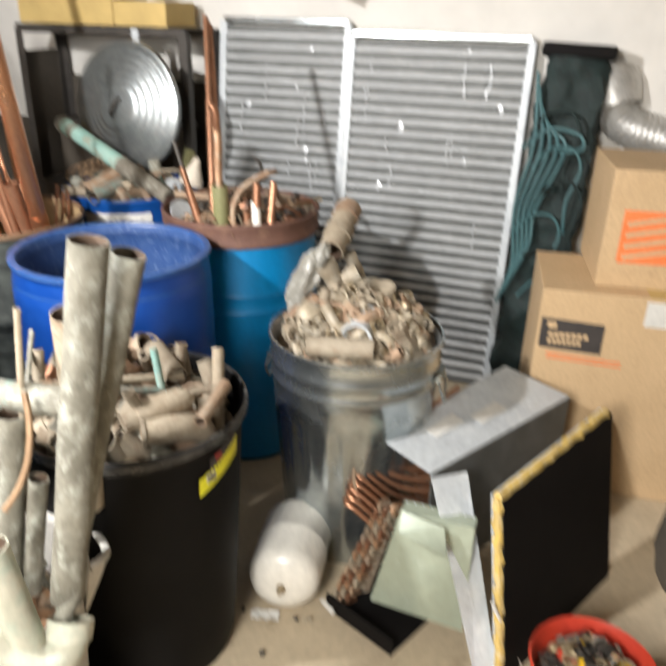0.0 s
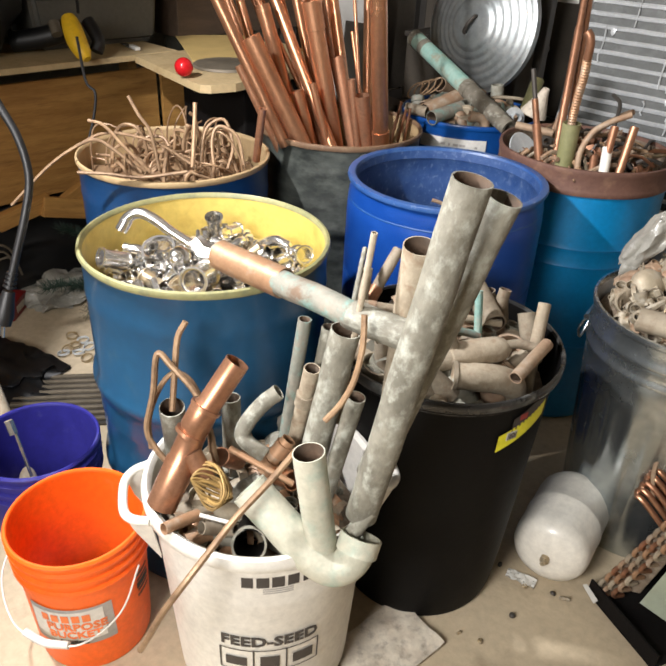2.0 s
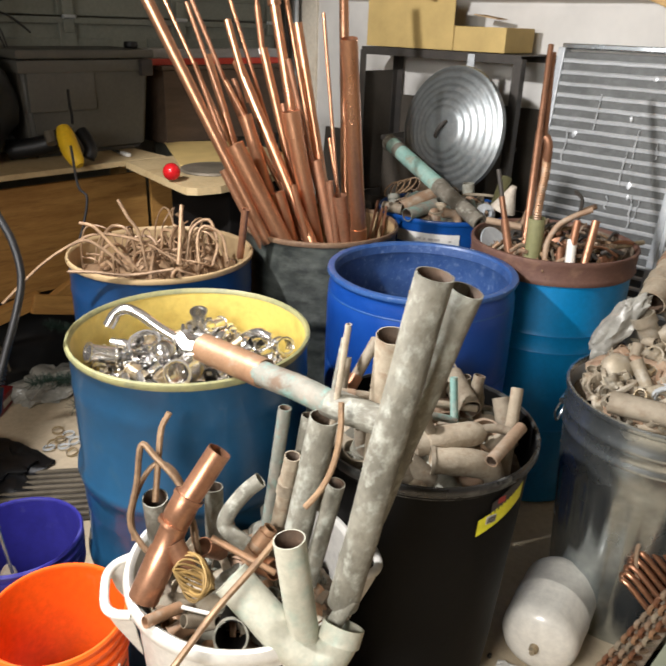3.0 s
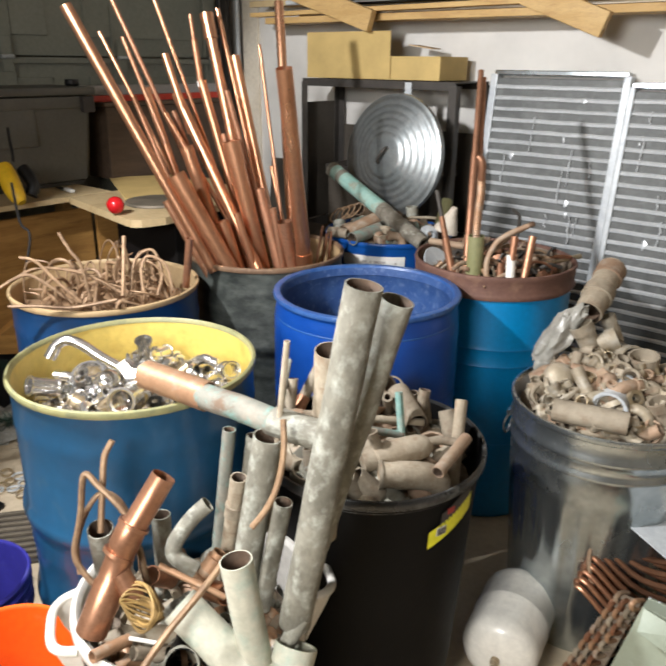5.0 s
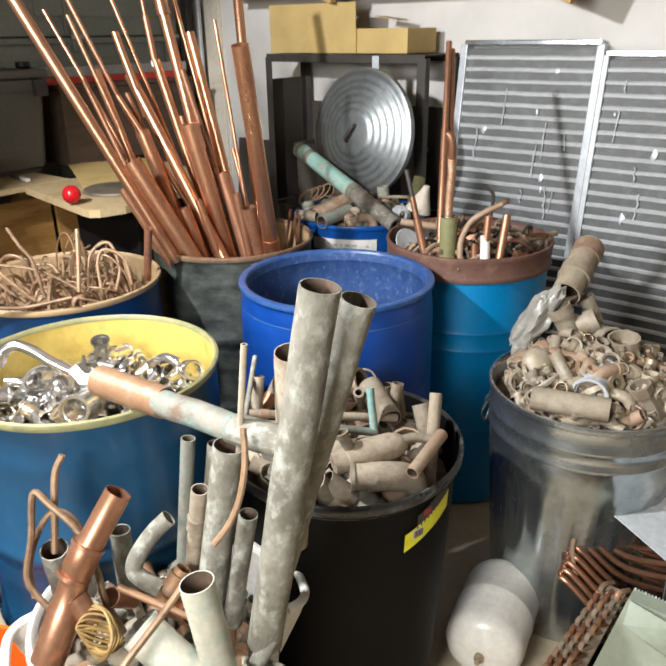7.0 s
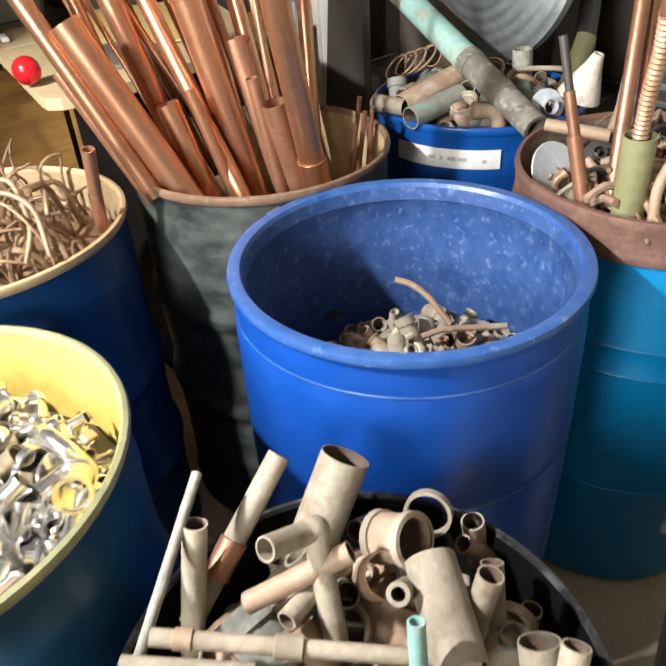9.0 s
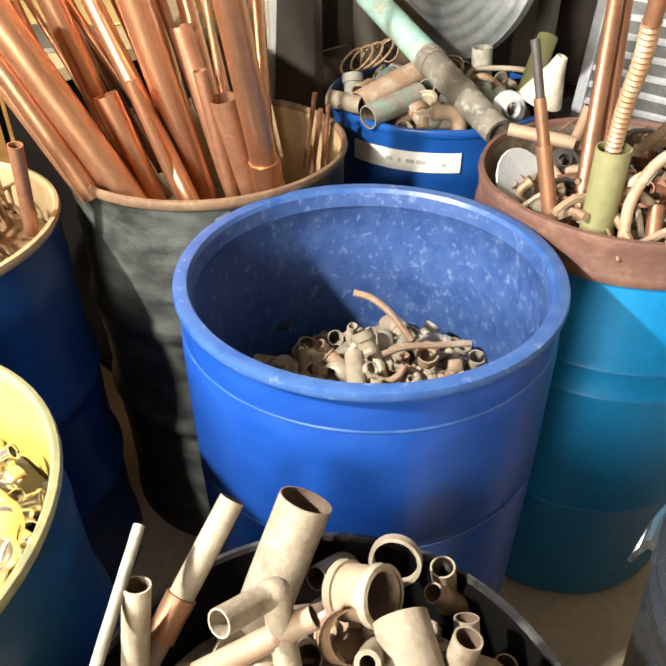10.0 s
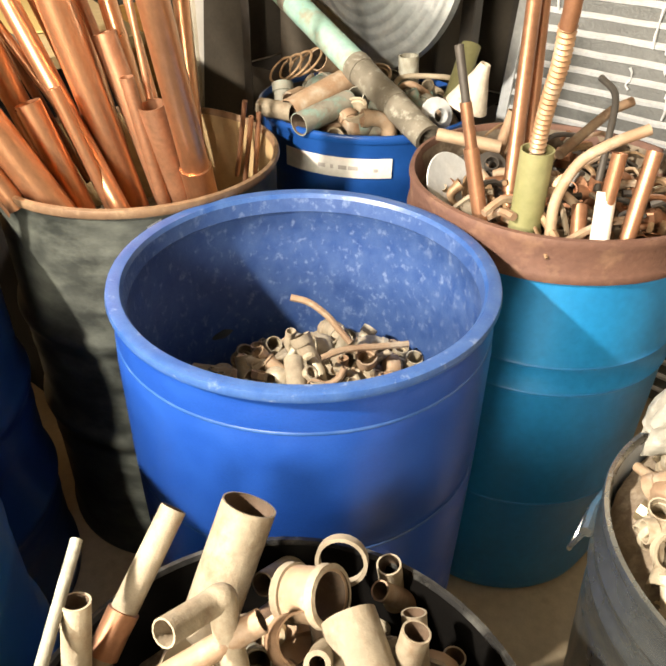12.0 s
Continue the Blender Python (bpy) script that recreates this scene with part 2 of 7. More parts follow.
lip_blue = surf("lip_blue", (0.014, 0.064, 0.23), (0.045, 0.110, 0.28), 9, 0.36, 0, 0.1, 90, (0.22, 0.29, 0.43), 0.30, sharp=0.10, spread=0.2, squash=(3, 3, 3))
brown_rim = surf("brown_rim", (0.22, 0.135, 0.080), (0.15, 0.09, 0.055), 9, 0.5, 0.2, 0.2, 90, (0.34, 0.23, 0.14), 0.36)
lime_rim = surf("lime_rim", (0.30, 0.28, 0.13), (0.22, 0.22, 0.11), 9, 0.45, 0, 0.1, 90, (0.14, 0.15, 0.10), 0.36)
umber = surf("umber", (0.060, 0.050, 0.038), (0.080, 0.066, 0.050), 4, 0.7, 0, 0.1)
copper_worn = surf("copper_worn", (0.50, 0.26, 0.155), (0.40, 0.19, 0.105), 12, 0.32, 0.72, 0.05, 120, (0.28, 0.14, 0.08), 0.32, sharp=0.2)
gold_wire = surf("gold_wire", (0.33, 0.21, 0.07), (0.24, 0.15, 0.05), 20, 0.55, 0.2, 0.1, 100, vary=0.5)
dim_red = surf("dim_red", (0.28, 0.02, 0.018), (0.22, 0.015, 0.014), 9, 0.4, 0, 0.03)
seam_blue = surf("seam_blue", (0.020, 0.078, 0.25), (0.010, 0.060, 0.22), 9, 0.4, 0, 0.05, third=(0.06, 0.13, 0.30), amount=0.35)
teal_pipe = surf("teal_pipe", (0.20, 0.38, 0.33), (0.29, 0.42, 0.36), 9, 0.8, 0.0, 0.4, 70, (0.27, 0.22, 0.155), 0.36, sharp=0.12)
grey_crust = surf("grey_crust", (0.21, 0.19, 0.15), (0.12, 0.105, 0.08), 20, 0.75, 0.05, 0.5, 80, (0.34, 0.33, 0.275), 0.36, sharp=0.1)
back_blue = surf("back_blue", (0.004, 0.060, 0.25), (0.004, 0.050, 0.215), 5, 0.36, 0, 0.05, 40, (0.03, 0.085, 0.20), 0.26, coat=0.2)
seam_cyan = surf("seam_cyan", (0.015, 0.21, 0.47), (0.008, 0.18, 0.43), 9, 0.4, 0, 0.05)

# ---- ways to make meshes


def part(name, bm, material, parent=None, label="", smooth=True, angle=40):
    """Links a bmesh as one mesh object."""
    bmesh.ops.recalc_face_normals(bm, faces=bm.faces)
    if smooth:
        for fc in bm.faces:
            fc.smooth = True
        for e in bm.edges:
            if len(e.link_faces) == 2 and e.calc_face_angle(0) > radians(angle):
                e.smooth = False
    me = bpy.data.meshes.new(name)
    bm.to_mesh(me)
    bm.free()
    me.materials.append(material)
    ob = new(name, me)
    ob.parent = parent
    if label:
        ob["label"] = label
    return ob


def thing(name, m, label, category, group="", kind=""):
    ob = new(name)
    ob.empty_display_size = 0.05
    ob.matrix_world = m
    return tagged(ob, label, category, group, kind)


def lathe(profile, n=56, ripple=None, bm=None):
    """Turns (radius, height) pairs round z. ripple(angle, height) scales the radius."""
    bm = bm or bmesh.new()
    rings = []
    for r, z in profile:
        ring = []
        for i in range(n):
            a = 2 * math.pi * i / n
            q = r * (ripple(a, z) if ripple else 1)
            ring.append(bm.verts.new((q * math.cos(a), q * math.sin(a), z)))
        rings.append(ring)
    for p, q in zip(rings, rings[1:]):
        for i in range(n):
            j = (i + 1) % n
            bm.faces.new((p[i], p[j], q[j], q[i]))
    for k in (0, -1):
        if profile[k][0] < 0.002 or profile[k][0] == -1:
            bmesh.ops.remove_doubles(bm, verts=rings[k], dist=0.006)
    return bm


def box(sx, sy, sz, at=(0, 0, 0), bevel=0.004, bm=None, turn=None):
    """A bevelled box whose base's middle lies at at."""
    b = bmesh.new()
    bmesh.ops.create_cube(b, size=1)
    bmesh.ops.scale(b, vec=(sx, sy, sz), verts=b.verts)
    if bevel:
        bmesh.ops.bevel(b, geom=b.edges[:], offset=min(bevel, min(sx, sy, sz) * 0.3), segments=2, affect="EDGES", profile=0.6)
    bmesh.ops.translate(b, vec=(0, 0, sz / 2), verts=b.verts)
    if turn:
        bmesh.ops.transform(b, matrix=turn, verts=b.verts)
    bmesh.ops.translate(b, vec=at, verts=b.verts)
    return b if bm is None else merge(bm, b)


def merge(bm, other):
    me = bpy.data.meshes.new("scratch")
    other.to_mesh(me)
    other.free()
    bm.from_mesh(me)
    bpy.data.meshes.remove(me)
    return bm


def smooth_path(points, k=5):
    """A Catmull-Rom line through points."""
    p = [Vector(q) for q in points]
    p = [2 * p[0] - p[1], *p, 2 * p[-1] - p[-2]]
    out = []
    for i in range(1, len(p) - 2):
        for s in range(k):
            t = s / k
            out.append(0.5 * (2 * p[i] + (p[i + 1] - p[i - 1]) * t + (2 * p[i - 1] - 5 * p[i] + 4 * p[i + 1] - p[i + 2]) * t * t
                              + (3 * p[i] - p[i - 1] - 3 * p[i + 1] + p[i + 2]) * t ** 3))
    return out + [p[-2]]


def sweep(points, radius, n=10, wall=0.0, bm=None):
    """A round tube along points; hollow where a wall is given. radius: a number or one for each point."""
    bm = bm or bmesh.new()
    pts = [Vector(q) for q in points]
    rad = list(radius) if isinstance(radius, (list, tuple)) else [radius] * len(pts)
    side = None
    frames = []
    for i, q in enumerate(pts):
        d = (pts[min(i + 1, len(pts) - 1)] - pts[max(i - 1, 0)]).normalized()
        if side is None:
            side = d.orthogonal().normalized()
        side = (side - d * side.dot(d)).normalized()
        frames.append((q, side, d.cross(side), d))

    def rings(shrink):
        out = []
        for (q, s, t, d), r in zip(frames, rad):
            rr = max(r - shrink, 0.0005)
            out.append([bm.verts.new(q + rr * (math.cos(2 * math.pi * i / n) * s + math.sin(2 * math.pi * i / n) * t)) for i in range(n)])
        return out

    def skin(a, b):
        for i in range(n):
            j = (i + 1) % n
            bm.faces.new((a[i], a[j], b[j], b[i]))

    outer = rings(0)
    for a, b in zip(outer, outer[1:]):
        skin(a, b)
    if wall:
        inner = rings(wall)
        for a, b in zip(inner, inner[1:]):
            skin(b, a)
        skin(inner[0], outer[0])
        skin(outer[-1], inner[-1])
    else:
        bm.faces.new(outer[0][::-1])
        bm.faces.new(outer[-1])
    return bm


def bend(bm, radius, angle):
    """Wraps a mesh that lies in the x-z plane, facing -y, on an upright cylinder; angle: where its middle goes, in degrees."""
    for v in bm.verts:
        r = (radius(v.co.z) if callable(radius) else radius) - v.co.y
        a = radians(angle) + v.co.x / (r if r > 0.01 else 0.01)
        v.co.x, v.co.y = r * math.cos(a), r * math.sin(a)
    return bm


def sheet(w, h, at=(0, 0), y=0.0, cols=12, thick=0.0015, bm=None, skew=0.0):
    """A thin upright label in the x-z plane, facing -y."""
    bm = bm or bmesh.new()
    for i in range(cols):
        x0, x1 = (at[0] - w / 2 + w * k / cols for k in (i, i + 1))
        s0, s1 = skew * (i / cols - 0.5), skew * ((i + 1) / cols - 0.5)
        z0, z1 = at[1] - h / 2, at[1] + h / 2
        q = [bm.verts.new(c) for c in ((x0, y - thick, z0 + s0), (x1, y - thick, z0 + s1), (x1, y - thick, z1 + s1), (x0, y - thick, z1 + s0))]
        bm.faces.new(q)
    bmesh.ops.remove_doubles(bm, verts=bm.verts, dist=1e-5)
    return bm


def words(text, size, at=(0, 0), thick=0.001):
    """Letters in the x-z plane, facing -y, their middle at at."""
    cu = bpy.data.curves.new("letters", "FONT")
    cu.body, cu.size, cu.align_x, cu.align_y, cu.extrude, cu.resolution_u = text, size, "CENTER", "CENTER", thick / 2, 2
    cu.offset = size * 0.03
    ob = bpy.data.objects.new("letters", cu)
    me = bpy.data.meshes.new_from_object(ob)
    bm = bmesh.new()
    bm.from_mesh(me)
    bmesh.ops.subdivide_edges(bm, edges=[e for e in bm.edges if e.calc_length() > size * 0.6], cuts=2)
    bmesh.ops.transform(bm, matrix=Matrix.Translation((at[0], -0.0022, at[1])) @ pose(0, 0, 0, 90), verts=bm.verts)
    bpy.data.objects.remove(ob)
    bpy.data.curves.remove(cu)
    bpy.data.meshes.remove(me)
    return bm


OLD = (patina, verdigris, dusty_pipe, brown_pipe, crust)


def pipe(name, a, b, r, material, label, category="pipe", group="", wall=0.0022, below=0.0, collars=(), n=20, wobble=0.0):
    """A hollow straight pipe from a to b (lengthened past b by below); collars: (share of the length, width, extra radius, material)."""
    a, b = Vector(a), Vector(b)
    d = (b - a).normalized()
    b = b + d * below
    length = (b - a).length
    m = Matrix.Translation(b) @ (a - b).to_track_quat("Z", "Y").to_matrix().to_4x4()
    root = thing(name, m, label, category, group)
    k = 8 if wobble else 2
    pts = [(wobble * math.sin(2.1 * i + a.x * 9) if 0 < i < k else 0, wobble * math.cos(1.7 * i + a.y * 9) if 0 < i < k else 0, length * i / k) for i in range(k + 1)]
    wall = min(wall, r * 0.4)
    tube = part("tube", sweep(pts, r, n, wall), material, root)
    # Inside walls get a darker brown: tarnish plus the mouth's shade, in the colour.
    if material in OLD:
        tube.data.materials.append(bore_tarnish_shade)
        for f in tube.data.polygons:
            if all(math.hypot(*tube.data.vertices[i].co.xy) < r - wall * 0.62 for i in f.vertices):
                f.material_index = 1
    for share, width, extra, mt in collars:
        z = length * (1 - share)
        prof = [(r - 0.0005, z - width / 2), (r + extra, z - width / 2 + 0.001), (r + extra * 0.8, z), (r + extra, z + width / 2 - 0.001), (r - 0.001, z + width / 2)]
        part("collar", lathe(prof, n), mt, root)
    return root


def wire(name, points, r, material, label, category="wire", group="", n=8, k=6, kind=""):
    pts = smooth_path(points, k)
    o = Vector(points[0])
    ob = part(name, sweep([p - o for p in pts], r, n), material)
    ob.location = o
    return tagged(ob, label, category, group, kind)


# ---- the room: x along the white wall, y into it, from its corner beside the garage door
ROOM = pose(-2.25, 4.28, 0, 0, 0, -14.0)


def at_wall(u, v, z=0.0, turn=0.0):
    return ROOM @ pose(u, v, z, 0, 0, turn)


def slab(name, u, v, z, label, material, bevel=0.003):
    """A piece of the setting from ranges in the room's frame."""
    (u0, u1), (v0, v1), (z0, z1) = u, v, z
    ob = part(name, box(u1 - u0, v1 - v0, z1 - z0, (0, 0, 0), bevel), material, smooth=False)
    ob.matrix_world = at_wall((u0 + u1) / 2, (v0 + v1) / 2, z0)
    return tagged(ob, label, name.split("_")[0], kind="structure")


slab("floor", (-0.3, 5.4), (-6.6, 0.3), (-0.12, 0.0), "bare tan concrete garage floor with stains", concrete, 0)
# Ceiling is unseen; its dark colour keeps light from bouncing onto the drums.
slab("ceiling", (-0.3, 5.4), (-6.6, 0.3), (2.55, 2.67), "unseen garage ceiling, dark to cut bounced light", dark_wall, 0)
slab("wall_north", (-0.12, 5.2), (0.0, 0.14), (0.0, 2.55), "white plastered drywall behind the drums", plaster, 0)
# East wall is unseen too, dark for the same weaker bounce.
slab("wall_east", (5.2, 5.34), (-6.5, 0.14), (0.0, 2.55), "unseen garage side wall, dark to cut bounced light", dark_wall, 0)
slab("wall_south", (-0.12, 5.2), (-6.5, -6.36), (0.0, 2.55), "plain dim garage wall", dark_wall, 0)
slab("wall_west", (-0.26, -0.14), (-6.36, 0.0), (0.0, 2.55), "dim wall round the garage door", dark_wall, 0)

# sectional garage door on the west side
door = thing("door_1", at_wall(-0.06, 0, 0), "closed grey-green sectional garage door with strap hinges", "garage door", kind="structure")
for k in range(4):
    z0 = 0.02 + k * 0.515
    part("panel", box(0.045, 4.6, 0.505, (0, -2.42, z0), 0.006), door_paint, door, smooth=False)
    for j in range(5):
        v = -0.62 - 0.92 * j
        part("raised_panel", box(0.018, 0.72, 0.33, (0.026, v, z0 + 0.09), 0.012), door_paint, door, smooth=False)
    for j in range(6):
        v = -0.17 - 0.62 * 2 * j / 2 * 1.0
        part("stile", box(0.022, 0.085, 0.50, (0.032, v - 0.0, z0 + 0.002), 0.004), door_paint, door, smooth=False)
    if k:
        part("rail", box(0.035, 4.6, 0.028, (0.035, -2.42, z0 - 0.034), 0.004), door_paint, door, smooth=False)
        for j in range(6):
            v = -0.17 - 0.62 * j
            hinge = part("hinge", box(0.008, 0.05, 0.15, (0.056, v, z0 - 0.07), 0.003), door_paint, door)
            part("knuckle", sweep([(0.066, v - 0.03, z0 - 0.004), (0.066, v + 0.03, z0 - 0.004)], 0.009, 8), galvanised_dull, hinge)
track = thing("door_track", at_wall(0.03, -0.09, 0), "upright dark steel garage door track beside the wall", "track", kind="structure")
part("rail", box(0.05, 0.035, 2.3, (0, 0, 0), 0.004), steel_dark, track, smooth=False)
part("conduit", sweep([(0.07, 0.03, 0.0), (0.07, 0.03, 2.4)], 0.013, 10), galvanised_dull, track)
slab("trim_1", (0.10, 0.22), (-0.02, 0.0), (0.0, 2.4), "pale painted door jamb", pale_trim)

# lumber rack: sloping arms with boards, trims and tubes lying along the wall
for i, (u, v, z, u2, z2) in enumerate(((0.81, -0.36, 1.875, 1.27, 1.73), (2.03, -0.34, 1.805, 2.32, 1.695))):
    arm = thing("rack_arm", at_wall(u, v, z), "short sawn lumber arm carrying boards on the wall", "bracket", "lumber rack arms")
    d = Vector((u2 - u, 0.0, z2 - z))
    bm = box(d.length + 0.04, 0.04, 0.092, (d.length / 2, 0, -0.046), 0.004)
    bmesh.ops.rotate(bm, cent=(0, 0, 0), matrix=Matrix.Rotation(math.atan2(-d.z, d.x), 3, "Y"), verts=bm.verts)
    part("beam", bm, lumber, arm, smooth=False)
rng = random.Random(4)
kinds = ((lumber, "thin pine board", 0.055, 0.02), (pale_trim, "white painted trim strip", 0.04, 0.016), (galvanised_dull, "grey metal conduit", 0.0, 0.012), (plywood_edge, "ripped wooden strip", 0.03, 0.03), (steel_dark, "dark metal bar", 0.03, 0.012))
for i in range(26):
    mt, what, w, h = kinds[i % 5]
    row = i // 6
    u0, length = rng.uniform(0.35, 0.9), rng.uniform(2.6, 3.9)
    v, z = -0.30 + 0.045 * (i % 6) + rng.uniform(-0.008, 0.008), 1.762 + 0.05 * row + rng.uniform(0, 0.012)
    u0 = u0 + (1.0 if row > 2 else 0.0)
    if h > 0.015 and w:
        bm = box(length, w, h, (length / 2, 0, 0), 0.002)
    elif w:
        bm = box(length, w, h, (length / 2, 0, 0), 0.002)
    else:
        bm = sweep([(0, 0, h), (length, 0, h)], h, 10, 0.0015)
    ob = part("board" if w else "conduit", bm, mt, smooth=not w)
    ob.matrix_world = at_wall(u0, v, z) @ pose(0, 0, 0, 0, rng.uniform(-0.4, 0.4), rng.uniform(-0.6, 0.6))
    tagged(ob, what + " lying along the wall rack", "board" if w else "conduit", "rack of boards")
long_board = part("board", box(4.2, 0.14, 0.03, (2.1, 0, 0), 0.003), lumber, smooth=False)
long_board.matrix_world = at_wall(0.55, -0.22, 1.731)
tagged(long_board, "long brown board under the rack's strips", "board", "rack of boards")

# steel shelf with an open box on top
shelf = thing("shelf_unit", at_wall(0.84, -0.33, 0), "dark slotted-angle steel shelf against the wall", "shelf")
for u in (0.0, 0.89):
    for v in (0.0, 0.30):
        su, sv = (1 if u == 0 else -1), (1 if v == 0 else -1)
        bm = box(0.038, 0.004, 1.46, (u + su * 0.019, v, 0), 0.001)
        bm = box(0.004, 0.038, 1.46, (u, v + sv * 0.019, 0), 0.001, bm)
        leg = part("post", bm, steel_dark, shelf, smooth=False)
for z in (0.35, 0.72, 1.44):
    bm = box(0.88, 0.30, 0.005, (0.445, 0.15, z + 0.03), 0.001)
    for v in (0.003, 0.297):
        bm = box(0.88, 0.004, 0.036, (0.445, v, z), 0.001, bm)
    part("shelf_board", bm, steel_dark, shelf, smooth=False)
# Dark umber sheets added so the shelf's inside keeps its shade.
part("side_panel", box(0.006, 0.27, 0.60, (-0.003, 0.155, 0.76), 0.001), umber, shelf, smooth=False)
part("back_panel", box(0.86, 0.006, 0.48, (0.445, 0.305, 0.76), 0.001), umber, shelf, smooth=False)
part("strap", box(0.035, 0.004, 0.30, (0.645, -0.004, 1.17), 0.001), galvanised_dull, shelf, smooth=False)
carton = thing("open_carton", at_wall(1.12, -0.20, 1.479), "open yellow-brown cardboard carton on the steel shelf", "carton")
part("body", box(0.50, 0.24, 0.004, (0, 0, 0), 0.001), yellow_card, carton, smooth=False)
for a, b, c, d in ((0.50, 0.004, 0, -0.12), (0.50, 0.004, 0, 0.12), (0.004, 0.24, -0.25, 0), (0.004, 0.24, 0.25, 0)):
    part("side", box(a, b, 0.10 if b > 0.1 or d > 0 else 0.205, (c, d, 0.002), 0.001), yellow_card, carton, smooth=False)
part("flap", box(0.26, 0.24, 0.10, (0.385, 0.0, 0), 0.003), yellow_card, carton, smooth=False)
part("flap", box(0.12, 0.09, 0.004, (0.33, 0.04, 0.14), 0.001, turn=pose(0, 0, 0, 0, 8, 0)), cardboard, carton, smooth=False)

hamper = thing("dark_crate", at_wall(1.30, -0.19, 0.752), "dark brown crate standing on the steel shelf", "crate")
part("body", box(0.62, 0.22, 0.30, (0, 0, 0), 0.008), umber, hamper, smooth=False)
part("rim", box(0.64, 0.24, 0.025, (0, 0, 0.29), 0.006), steel_dark, hamper, smooth=False)
# Dark board added to fill the dark area left of the shelf.
board = part("dark_board", box(0.44, 0.022, 1.02, (0, 0, 0), 0.003), umber, smooth=False)
board.matrix_world = at_wall(0.55, -0.13, 0.0) @ pose(0, 0, 0, -6, 0, 0)
tagged(board, "added dark brown board leaning on the wall beside the shelf", "board")

# two condenser coils leaning on the wall


def coil(u, width, z_top, lean, rows, label):
    root = thing("condenser_coil", at_wall(u, -0.05 - z_top * math.tan(lean), 0) @ pose(0, 0, 0, -math.degrees(lean), 0, 0), label, "condenser coil", "condenser coils")
    h = z_top / math.cos(lean)
    part("fin_block", box(width - 0.03, 0.035, h - 0.03, (width / 2, 0.02, 0.015), 0.003), fin_shade_grey, root, smooth=False)
    for k in range(rows):
        z = 0.03 + (h - 0.06) * (k + 0.5) / rows
        pts = [(0.012 + (width - 0.024) * i / 12, 0.004 + 0.0008 * math.sin(i * 2.3 + k), z + 0.0008 * math.sin(i * 1.7 + k * 2.1)) for i in range(13)]
        part("tube", sweep(pts, 0.0098 if k % 7 else 0.0085, 6), fin_light, root)
    for x in (0.0, width):
        part("end_plate", box(0.032, 0.055, h, (x, 0.015, 0), 0.004), galvanised_dull, root, smooth=False)
    part("top_plate", box(width, 0.05, 0.022, (width / 2, 0.015, h - 0.005), 0.004), galvanised, root, smooth=False)
    for k in range(6):
        x, z = rng.uniform(0.06, width - 0.06), rng.uniform(0.45, 1.0) * h
        bm = bmesh.new()
        bmesh.ops.create_icosphere(bm, subdivisions=1, radius=rng.uniform(0.007, 0.016))
        for v in bm.verts:
            v.co = Vector((v.co.x * rng.uniform(0.4, 1.3), v.co.y * 0.3, v.co.z * rng.uniform(0.8, 1.8)))
        bmesh.ops.translate(bm, vec=(x, -0.006, z), verts=bm.verts)
        part("bent_fin", bm, fin_light, root)
    for k in range(9):
        x, z, tall = rng.uniform(0.05, width - 0.05), rng.uniform(0.5, 0.96) * h, rng.uniform(0.03, 0.16)
        pts = [(x + rng.uniform(-0.006, 0.006), -0.0075, z - tall * i / 5) for i in range(6)]
        part("scuff", sweep(pts, [rng.uniform(0.001, 0.0045) for i in range(6)], 5), fin_light, root)
    return root


coil(1.765, 0.59, 1.51, radians(6.5), 31, "finned condenser coil with shiny tube rows against the wall")
coil(2.375, 0.745, 1.47, radians(6.5), 30, "wide condenser coil with bent shiny fins against the wall")

# ---- drums, cans and buckets


def steel_drum(at, r, h, paint, liner, label, liner_name="liner", rim_paint=None, hoops=(0.33, 0.62)):
    root = thing("steel_drum", pose(*at, 0), label, "drum", "scrap drums")
    prof = [(r - 0.02, 0.012), (r - 0.006, 0.0), (r, 0.006), (r, 0.03), (r - 0.007, 0.042)]
    z = 0.06
    b = r - 0.008
    for hoop in hoops:
        for k in range(5):
            prof.append((b + 0.0025 * (k % 2), h * hoop - 0.10 + 0.014 * k))
        prof += [(b, h * hoop - 0.028), (b + 0.009, h * hoop - 0.014), (b + 0.012, h * hoop), (b + 0.009, h * hoop + 0.014), (b, h * hoop + 0.028)]
    prof += [(b, h - 0.12), (b + 0.002, h - 0.105), (b, h - 0.09), (b, h - 0.018), (r - 0.005, h - 0.012)]
    part("shell", lathe(prof, 72), paint, root)
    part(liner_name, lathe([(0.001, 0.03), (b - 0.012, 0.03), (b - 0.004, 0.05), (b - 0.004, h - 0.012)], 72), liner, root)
    part("rim", lathe([(r - 0.013, h - 0.012), (r - 0.004, h - 0.017), (r, h - 0.008), (r - 0.002, h - 0.001), (r - 0.008, h + 0.001), (r - 0.013, h - 0.006), (r - 0.013, h - 0.012)], 72), rim_paint or liner, root)
    return root


YELLOW, BLUE, WIRE, COPPER = (-0.860, 1.649), (-0.549, 2.357), (-1.338, 2.077), (-1.052, 2.604)
CYAN, BACK, METAL, BLACK, WHITE = (-0.275, 2.854), (-0.786, 3.142), (0.188, 2.322), (-0.294, 1.800), (-0.492, 1.357)
ORANGE, VIOLET = (-0.872, 1.174), (-1.152, 1.299)

steel_drum(YELLOW, 0.293, 0.879, blue_paint, yellow_liner, "blue steel drum with bright yellow inside, full of chrome fittings", rim_paint=lime_rim)
steel_drum(WIRE, 0.294, 0.887, blue_paint_deep, tan_liner, "blue steel drum with tan inside, full of copper wire", rim_paint=tan_liner)
